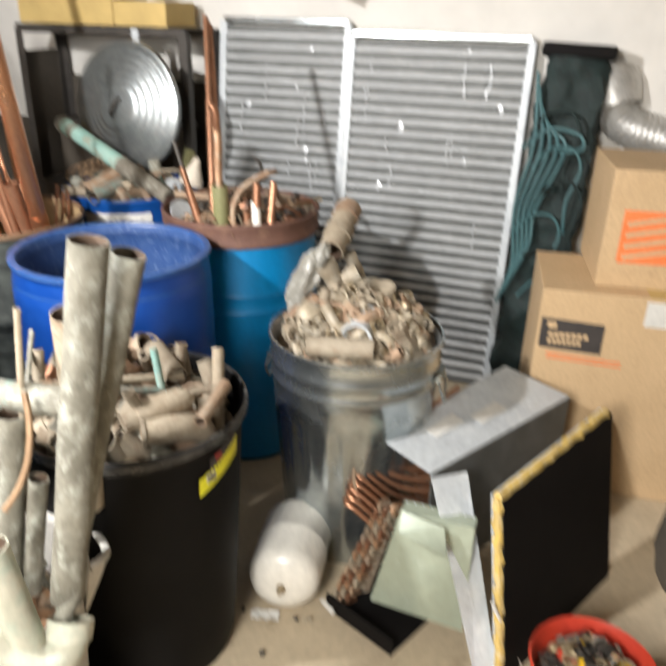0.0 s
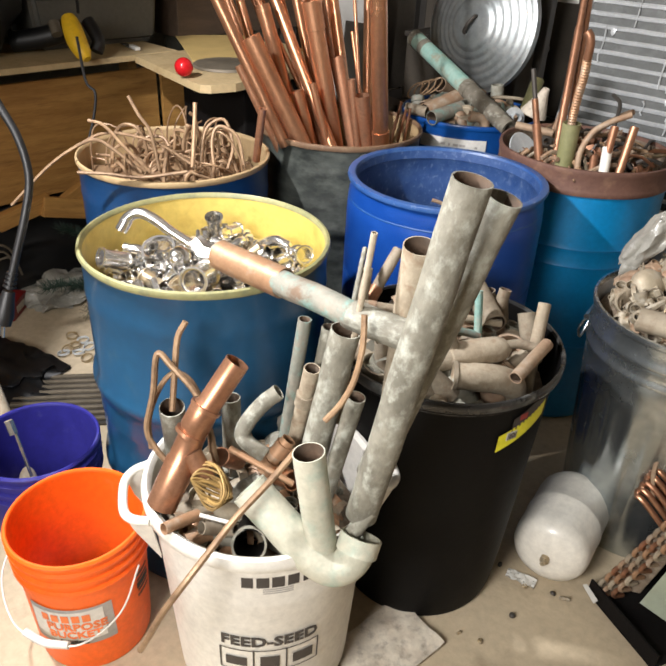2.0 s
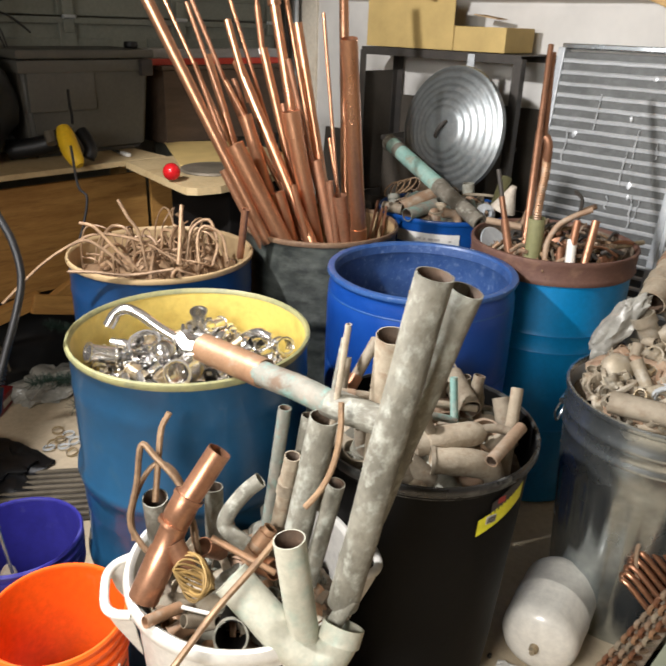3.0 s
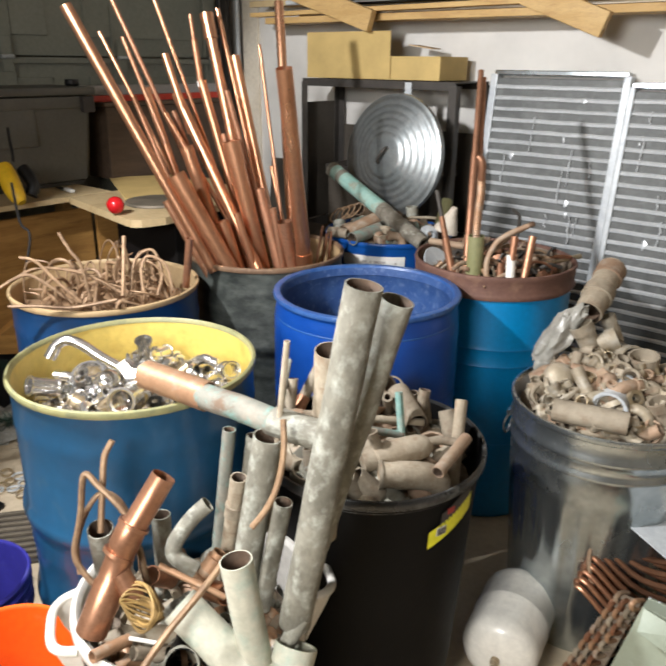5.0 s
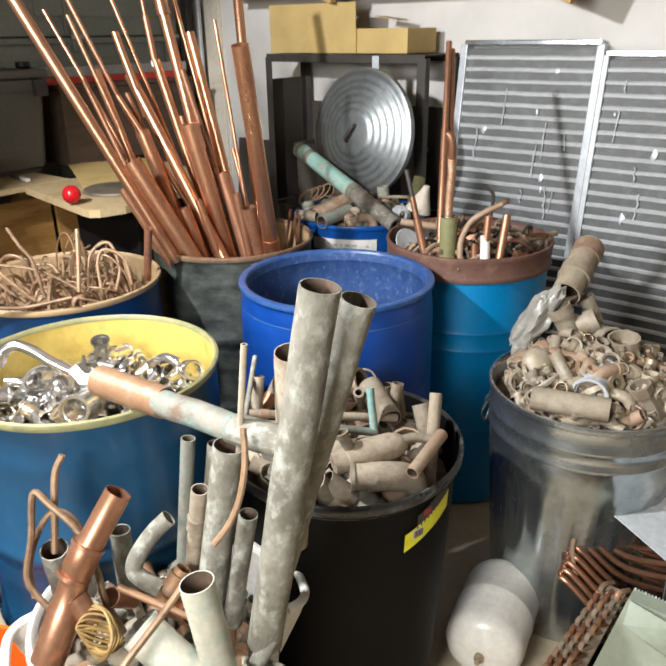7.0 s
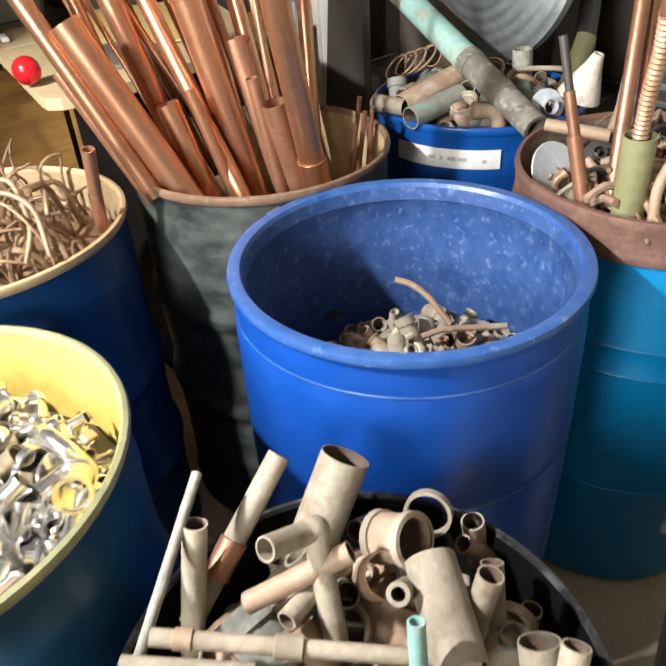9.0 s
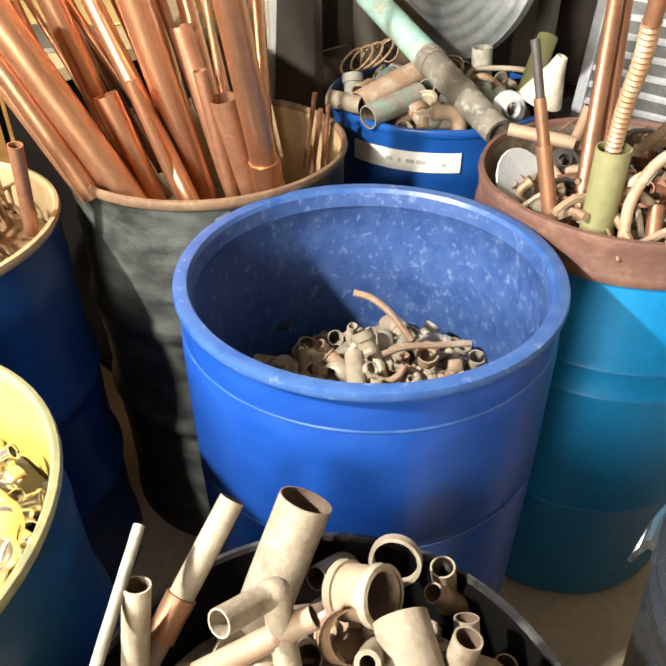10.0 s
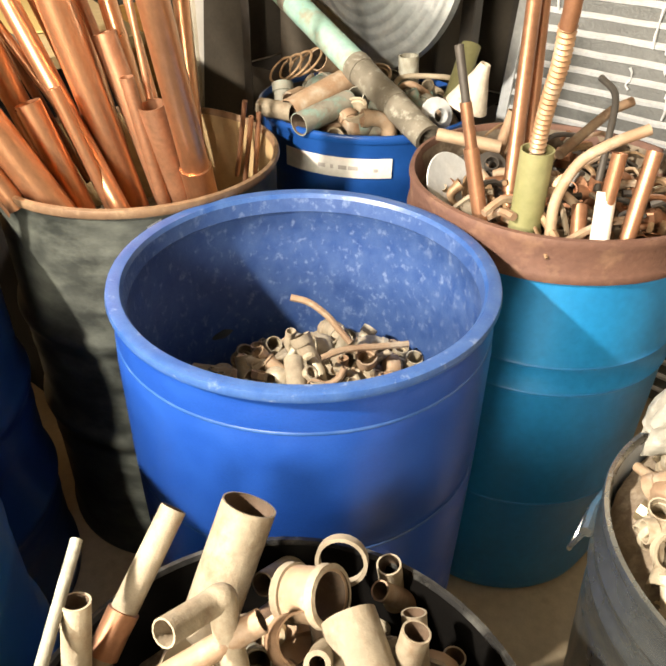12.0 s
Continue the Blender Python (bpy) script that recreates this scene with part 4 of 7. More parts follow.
pipe("copper_pipe", (-1.125, 2.430, 1.040), (-1.085, 2.445, 0.900), 0.0235, copper, "short copper pipe leaning at the drum's edge", group=GC, below=0.10)
pipe("copper_pipe", (-1.117, 2.496, 1.298), (-1.046, 2.540, 0.900), 0.0285, copper, "wide copper pipe with a soldered coupling in the drum", group=GC, below=0.12, collars=[(0.075, 0.085, 0.0035, copper)])
pipe("copper_pipe", (-0.938, 2.530, 1.037), (-0.928, 2.555, 0.900), 0.0250, copper_dull, "short open copper pipe standing near the rim", group=GC, below=0.12)
pipe("copper_pipe", (-0.850, 2.390, 1.534), (-0.868, 2.550, 0.900), 0.0255, copper, "tall wide copper pipe with a coupling near its foot", group=GC, below=0.12, collars=[(0.845, 0.07, 0.004, copper)])
pipe("copper_pipe", (-1.232, 3.037, 1.765), (-1.062, 2.815, 0.900), 0.0180, copper, "tall slim copper pipe rising above the others", group=GC, below=0.12)
pipe("copper_pipe", (-1.362, 2.535, 1.443), (-1.030, 2.480, 0.900), 0.0180, copper, CU, group=GC, below=0.12)
pipe("copper_pipe", (-1.263, 2.440, 1.280), (-1.165, 2.470, 0.950), 0.0225, copper, CU, group=GC, below=0.12, collars=[(0.03, 0.01, 0.0012, copper)])
pipe("copper_pipe", (-1.064, 2.607, 1.603), (-0.950, 2.550, 0.980), 0.0060, copper_worn, "thin bright copper pipe standing inside a wider one", group=GC, below=0.02)
pipe("copper_pipe", (-1.061, 2.576, 1.134), (-0.998, 2.589, 0.881), 0.0215, copper_dull, "open copper pipe shaded by its neighbours", group=GC, below=0.12)
pipe("copper_pipe", (-1.609, 2.454, 1.641), (-1.269, 2.536, 0.938), 0.0067, copper, CU, group=GC, below=0.12)
pipe("copper_pipe", (-1.542, 2.435, 1.773), (-1.216, 2.567, 0.938), 0.0079, copper_dull, "thin dark-stained copper pipe in the drum", group=GC, below=0.12)
pipe("copper_pipe", (-1.429, 2.362, 1.621), (-1.317, 2.392, 1.308), 0.0070, copper_worn, "thin bright copper pipe in the drum", group=GC, below=0.02)
pipe("copper_pipe", (-1.376, 2.392, 1.465), (-1.200, 2.425, 0.908), 0.0136, copper, CU, group=GC, below=0.12)
pipe("copper_pipe", (-1.459, 2.425, 1.435), (-1.276, 2.474, 0.950), 0.0088, copper_worn, CU, group=GC, below=0.12)
pipe("copper_pipe", (-1.449, 2.547, 1.772), (-1.187, 2.641, 0.926), 0.0073, copper, "thin bright copper pipe in the drum", group=GC, below=0.12)
pipe("copper_pipe", (-1.391, 2.523, 1.572), (-1.309, 2.524, 1.333), 0.0125, copper, CU, group=GC, below=0.02)
pipe("copper_pipe", (-1.340, 2.437, 1.386), (-1.185, 2.504, 1.078), 0.0087, copper, CU, group=GC, below=0.12)
pipe("copper_pipe", (-1.346, 2.491, 1.389), (-1.211, 2.535, 1.008), 0.0082, copper_dull, CU, group=GC, below=0.12)
pipe("copper_pipe", (-1.322, 2.586, 1.698), (-1.312, 2.586, 1.618), 0.0065, copper_worn, CU, group=GC, below=0.02)
pipe("copper_pipe", (-1.312, 2.586, 1.620), (-1.293, 2.585, 1.492), 0.0103, copper_worn, "stepped copper pipe with a pale solder joint", group=GC, below=0.02, collars=[(0.97, 0.02, 0.003, label_white)])
pipe("copper_pipe", (-1.290, 2.587, 1.487), (-1.122, 2.598, 0.894), 0.0156, copper, CU, group=GC, below=0.12)
pipe("copper_pipe", (-1.293, 2.638, 1.706), (-1.114, 2.626, 0.889), 0.0176, copper, "tall copper pipe with a wide coupling on top", group=GC, below=0.12, collars=[(0.045, 0.085, 0.006, copper)])
pipe("copper_pipe", (-1.287, 2.699, 1.722), (-1.088, 2.699, 0.876), 0.0089, copper, CU, group=GC, below=0.12)
pipe("copper_pipe", (-1.185, 2.642, 1.569), (-1.019, 2.623, 0.886), 0.0161, copper, CU, group=GC, below=0.12)
pipe("copper_pipe", (-1.158, 2.542, 1.460), (-1.037, 2.589, 0.954), 0.0100, copper_dull, CU, group=GC, below=0.12)
pipe("copper_pipe", (-1.023, 2.598, 1.212), (-0.971, 2.582, 1.024), 0.0066, copper, CU, group=GC, below=0.12)
pipe("copper_pipe", (-0.970, 2.513, 1.084), (-0.943, 2.528, 0.879), 0.0130, copper_dull, CU, group=GC, below=0.12)
pipe("copper_pipe", (-1.077, 2.450, 1.067), (-1.026, 2.469, 0.882), 0.0116, copper, CU, group=GC, below=0.12)
pipe("copper_pipe", (-1.184, 2.550, 1.317), (-1.098, 2.554, 0.954), 0.0089, copper_dull, CU, group=GC, below=0.12)
pipe("copper_pipe", (-1.254, 2.302, 1.119), (-1.159, 2.345, 0.914), 0.0142, copper_worn, CU, group=GC, below=0.12)
pipe("copper_pipe", (-1.148, 2.641, 1.358), (-1.052, 2.627, 0.945), 0.0090, copper, CU, group=GC, below=0.12)
pipe("copper_pipe", (-1.270, 2.524, 1.291), (-1.096, 2.520, 0.899), 0.0135, copper_dull, CU, group=GC, below=0.12)
pipe("copper_rod", (-0.931, 2.822, 0.965), (-0.957, 2.834, 0.860), 0.0055, copper_dull, "thin dull copper rod standing in the drum", group="copper rods", below=0.08, n=10)
pipe("copper_rod", (-0.884, 2.799, 0.955), (-0.898, 2.791, 0.800), 0.0055, copper_dull, "thin dull copper rod standing in the drum", group="copper rods", below=0.08, n=10)
pipe("copper_rod", (-0.892, 2.781, 0.950), (-0.928, 2.801, 0.800), 0.0055, copper_dull, "thin dull copper rod standing in the drum", group="copper rods", below=0.08, n=10)
pipe("scrap_pipe", (-1.100, 2.212, 1.028), (-1.135, 2.222, 0.860), 0.0120, copper_dull, "short upright brown pipe among the wire", group="")
# Dark filler disc added below the pipes to close the drum's unseen depth.
filling = part("scrap_filling", lathe([(0.001, 0.70), (0.12, 0.70), (0.27, 0.69)], 32), scrap_dark)
filling.location = (*COPPER, 0)
tagged(filling, "dark filler disc closing the drum below the pipes", "scrap", kind="stuff")

# ---- tangled copper wire in the tan-lined drum
g = random.Random(21)
base = lathe([(0.27 * k / 8 + 0.001, 0.80 + 0.05 * (1 - (k / 8) ** 2)) for k in range(9)], 32)
for v in base.verts:
    v.co.z += 0.03 * noise.noise(v.co * 18)
nest = part("scrap_filling", base, wire_copper)
nest.location = (*WIRE, 0)
tagged(nest, "dense tangle of copper wire filling the drum", "scrap", kind="stuff")
for k in range(95):
    a, d = g.uniform(0, 6.28), 0.22 * math.sqrt(g.random())
    p = Vector((WIRE[0] + d * math.cos(a), WIRE[1] + d * math.sin(a), 0.80 + 0.06 * (1 - d / 0.25)))
    h = g.uniform(0.02, 0.09) if k % 5 else g.uniform(0.08, 0.16)
    w = Vector((g.uniform(-1, 1), g.uniform(-1, 1), 0)).normalized() * g.uniform(0.04, 0.11)
    pts = [p - Vector((0, 0, 0.05)), p + w * 0.25 + Vector((0, 0, h * 0.8)), p + w * 0.8 + Vector((g.uniform(-0.03, 0.03), g.uniform(-0.03, 0.03), h)), p + w * 1.35 + Vector((0, 0, h * 0.55)), p + w * 1.6 + Vector((0, 0, -0.02))]
    for q in pts:
        v = Vector((q.x - WIRE[0], q.y - WIRE[1]))
        if v.length > 0.262:
            v = v.normalized() * 0.262
            q.x, q.y = WIRE[0] + v.x, WIRE[1] + v.y
    wire("copper_wire", pts if k % 4 else pts[:3], g.choice((0.0030, 0.0042, 0.0055)), wire_copper, "bent copper wire end in the tangle", group="copper wire ends", n=7, k=4)
wire("copper_wire", [(-1.177, 1.989, 0.891), (-1.288, 1.947, 0.953), (-1.402, 1.883, 0.973), (-1.462, 1.831, 0.943), (-1.527, 1.763, 0.884), (-1.599, 1.667, 0.776)], 0.0045, wire_copper, "long copper wire hanging over the drum's rim", group="copper wire ends")
wire("copper_wire", [(-1.112, 1.879, 0.920), (-1.211, 1.807, 0.903), (-1.295, 1.757, 0.909), (-1.357, 1.717, 0.910)], 0.005, wire_copper, "flat copper wire over the drum's rim", group="copper wire ends")
wire("copper_wire", [(-1.242, 1.909, 0.890), (-1.283, 1.927, 0.985), (-1.318, 1.924, 1.028), (-1.353, 1.924, 1.076)], 0.005, wire_copper, "copper wire end sticking up from the tangle", group="copper wire ends")
wire("copper_wire", [(-1.263, 1.893, 0.884), (-1.328, 1.877, 0.938), (-1.394, 1.862, 0.999), (-1.434, 1.842, 1.011)], 0.005, wire_copper, "copper wire curving over the rim", group="copper wire ends")
wire("copper_wire", [(-1.284, 1.879, 0.884), (-1.360, 1.856, 0.939), (-1.408, 1.837, 0.963), (-1.448, 1.803, 0.946)], 0.005, wire_copper, "copper wire curving over the rim", group="copper wire ends")
wire("copper_wire", [(-1.166, 1.996, 0.891), (-1.174, 2.035, 0.988), (-1.136, 2.073, 1.017), (-1.101, 2.065, 0.950), (-1.100, 2.037, 0.890)], 0.005, wire_copper, "looped copper wire standing up", group="copper wire ends")
wire("copper_wire", [(-1.167, 1.962, 0.900), (-1.180, 1.992, 0.984), (-1.194, 2.020, 1.065)], 0.006, wire_copper, "flattened copper wire end standing up", group="copper wire ends")
wire("copper_wire", [(-1.127, 2.009, 0.893), (-1.147, 2.030, 0.966), (-1.138, 2.053, 1.002), (-1.089, 2.072, 0.977), (-1.058, 2.058, 0.905)], 0.005, wire_copper, "looped copper wire standing up", group="copper wire ends")

# ---- chrome spout over the yellow-lined drum, and the verdigris pipe that leans across
spout = thing("faucet_spout", pose(0, 0, 0), "curved chrome faucet spout lying over the fittings", "faucet")
part("tube", sweep(smooth_path([(-0.996, 1.524, 0.907), (-0.990, 1.535, 0.928), (-0.968, 1.550, 0.940), (-0.935, 1.561, 0.930), (-0.891, 1.570, 0.905), (-0.843, 1.581, 0.882)], 5), 0.0125, 14), chrome, spout)
part("nozzle", sweep([(-0.999, 1.519, 0.900), (-0.991, 1.533, 0.924)], 0.0145, 12), chrome, spout)
part("nut", sweep([(-0.829, 1.573, 0.902), (-0.806, 1.573, 0.879), (-0.775, 1.587, 0.878)], [0.019, 0.023, 0.017], 6), chrome, spout)
pipe("cross_pipe", (-0.727, 1.529, 0.913), (-0.305, 1.459, 0.910), 0.0267, verdigris, "pale verdigris-crusted pipe lying across two containers", wall=0.003, n=24, wobble=0.0015)
pipe("pipe_sleeve", (-0.721, 1.528, 0.912), (-0.543, 1.504, 0.908), 0.0321, pale_copper, "dull copper sleeve on the verdigris pipe", wall=0.003, n=24)
pipe("pipe_tee", (-0.362, 1.464, 0.914), (-0.245, 1.453, 0.914), 0.0289, patina, "crusted pipe tee on the crossing pipe", n=24)

# ---- pipes standing in the white can
GW = "old pipes in the white can"
pipe("old_pipe", (-0.136, 1.347, 1.249), (-0.241, 1.316, 0.602), 0.0292, patina, "long grey-green crusted pipe standing in the white can", group=GW, wall=0.0025, n=28, wobble=0.001)
pipe("old_pipe", (-0.108, 1.415, 1.210), (-0.262, 1.385, 0.640), 0.0272, patina, "second long crusted pipe beside the first", group=GW, wall=0.0025, n=28, wobble=0.001)
pipe("old_pipe", (-0.254, 1.484, 1.073), (-0.30, 1.55, 0.62), 0.030, dusty_pipe, "open dusty brown pipe among the old pipes", group=GW, n=22)
pipe("old_pipe", (-0.456, 1.449, 0.881), (-0.483, 1.430, 0.617), 0.0132, verdigris, "thin upright verdigris pipe", group=GW, below=0.1)
pipe("old_pipe", (-0.357, 1.431, 0.900), (-0.400, 1.412, 0.625), 0.0283, patina, "upright grey-green pipe in the white can", group=GW, below=0.08)
pipe("old_pipe", (-0.418, 1.481, 0.860), (-0.440, 1.452, 0.625), 0.0167, patina, "thin crusted pipe behind the others", group=GW, below=0.1)
pipe("old_pipe", (-0.414, 1.412, 0.805), (-0.448, 1.418, 0.636), 0.0162, dusty_pipe, "short dusty pipe in the white can", group=GW, below=0.1, collars=[(0.3, 0.03, 0.003, dusty_pipe)])
pipe("old_pipe", (-0.317, 1.249, 0.763), (-0.287, 1.251, 0.572), 0.0286, crust, "pale open pipe with a grey mouth", group=GW, below=0.05, n=24)
pipe("old_pipe", (-0.319, 1.418, 0.774), (-0.356, 1.414, 0.585), 0.0176, patina, "short pipe with a dark open mouth", group=GW, below=0.08)
pipe("old_pipe", (-0.654, 1.280, 0.695), (-0.676, 1.309, 0.539), 0.0255, patina, "short crusted stub near the can's rim", group=GW, below=0.06)
pipe("old_pipe", (-0.585, 1.378, 0.687), (-0.582, 1.373, 0.563), 0.0198, patina, "greenish stub behind the copper fitting", group=GW, below=0.1)
cf = thing("copper_fitting", pose(0, 0, 0), "bright reducing copper wye fitting leaning in the white can", "pipe fitting")
part("body", sweep([(-0.522, 1.325, 0.827), (-0.554, 1.277, 0.747), (-0.559, 1.272, 0.741), (-0.569, 1.251, 0.704), (-0.570, 1.248, 0.696), (-0.579, 1.222, 0.645), (-0.579, 1.218, 0.638), (-0.598, 1.173, 0.551)], [0.024, 0.024, 0.028, 0.029, 0.026, 0.027, 0.031, 0.030], 22, 0.002), copper_worn, cf)
part("branch", sweep([(-0.560, 1.226, 0.663), (-0.536, 1.223, 0.630), (-0.525, 1.222, 0.615)], [0.019, 0.019, 0.019], 16, 0.002), copper_worn, cf)
part("bead", sweep([(-0.557, 1.274, 0.744), (-0.559, 1.270, 0.738)], 0.031, 20), copper_worn, cf)
part("bead", sweep([(-0.574, 1.245, 0.693), (-0.576, 1.241, 0.687)], 0.031, 20), copper_worn, cf)
ell = thing("pipe_elbow", pose(0, 0, 0), "big pale crusted elbow pipe resting over the white can's rim", "pipe elbow")
part("tube", sweep(smooth_path([(-0.430, 1.229, 0.638), (-0.380, 1.231, 0.600), (-0.325, 1.233, 0.559), (-0.286, 1.237, 0.534), (-0.255, 1.247, 0.522), (-0.232, 1.268, 0.534), (-0.227, 1.291, 0.563)], 4), [0.036] * 12 + [0.036] * 8 + [0.035] * 3 + [0.037] * 2, 24, 0.003), crust, ell)
part("mouth", sweep([(-0.223, 1.270, 0.558), (-0.223, 1.288, 0.584)], 0.0385, 24, 0.004), crust, ell)
ell2 = thing("pipe_elbow", pose(0, 0, 0), "grey bent pipe with an open mouth in the white can", "pipe elbow")
part("tube", sweep(smooth_path([(-0.480, 1.398, 0.733), (-0.503, 1.377, 0.707), (-0.524, 1.351, 0.668), (-0.526, 1.338, 0.641), (-0.506, 1.339, 0.624), (-0.478, 1.346, 0.609)], 4), 0.0165, 16, 0.002), patina, ell2)
pipe("old_pipe", (-0.390, 1.174, 0.565), (-0.454, 1.277, 0.495), 0.0297, black_plastic, "black open pipe mouth in the white can", group=GW, n=24)
pipe("old_pipe", (-0.389, 1.172, 0.566), (-0.399, 1.187, 0.553), 0.0320, patina, "grey end ring round the black pipe", group=GW, n=24, wall=0.004)
pipe("old_pipe", (-0.541, 1.118, 0.568), (-0.526, 1.193, 0.548), 0.0116, pale_copper, "short grey copper tube at the rim", group=GW)
pipe("old_pipe", (-0.487, 1.157, 0.600), (-0.433, 1.180, 0.590), 0.0038, label_white, "thin white plastic tube lying across fittings", group=GW, n=10)
pipe("old_pipe", (-0.397, 1.326, 0.597), (-0.464, 1.350, 0.569), 0.0206, copper, "short orange copper elbow mouth", group=GW)
pipe("old_pipe", (-0.436, 1.369, 0.652), (-0.470, 1.329, 0.582), 0.0150, pale_copper, "dull copper tee lying among old pipes", group=GW, collars=[(0.3, 0.03, 0.004, pale_copper), (0.8, 0.03, 0.004, pale_copper)])
pipe("old_pipe", (-0.531, 1.275, 0.631), (-0.529, 1.324, 0.585), 0.0189, copper_dull, "short copper stub with a yellow label", group=GW)
pipe("old_pipe", (-0.507, 1.272, 0.666), (-0.383, 1.305, 0.612), 0.0064, pale_copper, "thin copper tube lying across", group=GW, n=12)
pipe("old_pipe", (-0.222, 1.312, 0.628), (-0.247, 1.282, 0.566), 0.0152, patina, "pale stub at the can's handle", group=GW)
pipe("old_pipe", (-0.327, 1.455, 1.088), (-0.343, 1.449, 0.926), 0.0060, dusty_pipe, "tall thin flattened tube", group=GW, below=0.25, n=10)
wire("copper_tube", [(-0.310, 1.407, 0.958), (-0.300, 1.389, 0.906), (-0.300, 1.365, 0.850), (-0.311, 1.342, 0.809), (-0.329, 1.320, 0.778)], 0.006, wire_copper, "bent copper tube hanging from the verdigris pipe", "tube")
wire("copper_tube", [(-0.600, 1.231, 0.579), (-0.654, 1.227, 0.626), (-0.678, 1.232, 0.664), (-0.680, 1.260, 0.731), (-0.687, 1.288, 0.803), (-0.658, 1.293, 0.784), (-0.604, 1.297, 0.737), (-0.564, 1.286, 0.669), (-0.542, 1.273, 0.616), (-0.505, 1.267, 0.563)], 0.0065, wire_copper, "long bent copper tube looping over the can", "tube")
wire("copper_tube", [(-0.675, 1.235, 0.612), (-0.691, 1.251, 0.665), (-0.684, 1.280, 0.726), (-0.663, 1.304, 0.760), (-0.627, 1.314, 0.744), (-0.589, 1.306, 0.686), (-0.564, 1.287, 0.617)], 0.0055, wire_copper, "bent copper tube arching over the can", "tube")
wire("copper_tube", [(-0.662, 1.346, 0.856), (-0.670, 1.329, 0.825), (-0.664, 1.309, 0.772), (-0.652, 1.278, 0.688)], 0.0065, wire_copper, "copper tube end with an open tip", "tube")
wire("copper_tube", [(-0.354, 1.272, 0.735), (-0.370, 1.217, 0.700), (-0.395, 1.149, 0.655), (-0.411, 1.100, 0.615), (-0.425, 1.043, 0.575), (-0.449, 1.011, 0.520), (-0.471, 0.990, 0.460), (-0.488, 0.983, 0.420)], 0.0062, wire_copper, "long dull copper tube drooping over the can's front", "tube")
g = random.Random(31)
tw = Vector((-0.498, 1.207, 0.603))
for k in range(11):
    pts = [tw + Vector(((0.020 + 0.0022 * k) * math.cos(t * 1.05 + k), (0.016 + 0.001 * k) * math.sin(t * 1.05 + k * 1.4), 0.024 * math.sin(t + k * 0.7) + 0.003 * k)) for t in range(7)]
    wire("gold_ribbon", pts, 0.0024, gold_wire, "golden-brown curled ribbon wire in the white can", "wire", "curled ribbon wire", k=4)

# ---- pipes in the black can
GB = "dusty pipes in the black can"
DP = "dusty tan pipe in the black can"
pipe("dusty_pipe", (-0.428, 1.987, 0.827), (-0.440, 1.912, 0.717), 0.0310, dusty_pipe, "wide pinkish pipe standing at the black can's edge", group=GB, below=0.06, n=26)
pipe("dusty_pipe", (-0.498, 1.945, 0.829), (-0.509, 1.816, 0.730), 0.0145, dusty_pipe, "pale pipe with a brown lower sleeve", group=GB, below=0.06, collars=[(0.62, 0.05, 0.003, copper_dull)])
pipe("dusty_pipe", (-0.514, 1.811, 0.829), (-0.508, 1.781, 0.739), 0.0145, dusty_pipe, DP, group=GB, below=0.1)
pipe("dusty_pipe", (-0.545, 1.854, 0.854), (-0.472, 1.663, 0.775), 0.0062, patina, "flattened thin grey tube in the black can", group=GB)
pipe("dusty_pipe", (-0.476, 1.698, 0.797), (-0.194, 1.873, 0.755), 0.0093, dusty_pipe, "long level tan pipe lying across the can", group=GB, collars=[(0.42, 0.03, 0.004, dusty_pipe), (0.1, 0.02, 0.002, brown_pipe)])
pipe("dusty_pipe", (-0.485, 1.664, 0.791), (-0.376, 1.737, 0.770), 0.0080, dusty_pipe, DP, group=GB)
pipe("dusty_pipe", (-0.325, 1.727, 0.784), (-0.219, 1.803, 0.749), 0.0091, verdigris, "pale green level pipe in the can", group=GB)
pipe("dusty_pipe", (-0.244, 1.829, 0.843), (-0.223, 1.803, 0.751), 0.0090, teal_rust, "small bright teal corroded pipe", group=GB, below=0.02)
pipe("dusty_pipe", (-0.230, 1.983, 0.764), (-0.207, 1.949, 0.702), 0.0135, dusty_pipe, DP, group=GB, below=0.1)
pipe("dusty_pipe", (-0.113, 1.898, 0.821), (-0.100, 1.834, 0.721), 0.0141, dusty_pipe, "pinkish pale pipe standing at the rim", group=GB, below=0.08)
pipe("dusty_pipe", (-0.072, 1.803, 0.779), (-0.094, 1.669, 0.760), 0.0136, brown_pipe, "brown copper pipe leaning over the rim", group=GB)
pipe("dusty_pipe", (-0.284, 1.934, 0.789), (-0.218, 1.868, 0.762), 0.0287, dusty_pipe, "wide dusty elbow pipe", group=GB, n=24, below=0.02)
pipe("dusty_pipe", (-0.149, 1.910, 0.780), (-0.118, 1.876, 0.713), 0.0218, dusty_pipe, "wide pale pipe at the can's edge", group=GB, n=24)
pipe("dusty_pipe", (-0.429, 1.790, 0.774), (-0.378, 1.840, 0.807), 0.0125, brown_pipe, "brown pipe pointing at the front", group=GB, below=0.05)
pipe("dusty_pipe", (-0.374, 1.790, 0.787), (-0.377, 1.881, 0.770), 0.0115, dusty_pipe, DP, group=GB)
bent = thing("bent_pipe", pose(0, 0, 0), "dusty elbow tube bent downwards", "pipe", GB)
part("tube", sweep(smooth_path([(-0.395, 1.798, 0.880), (-0.387, 1.846, 0.857), (-0.380, 1.862, 0.854), (-0.374, 1.854, 0.825), (-0.344, 1.829, 0.752), (-0.332, 1.819, 0.722)], 5), 0.0135, 14, 0.002), dusty_pipe, bent)
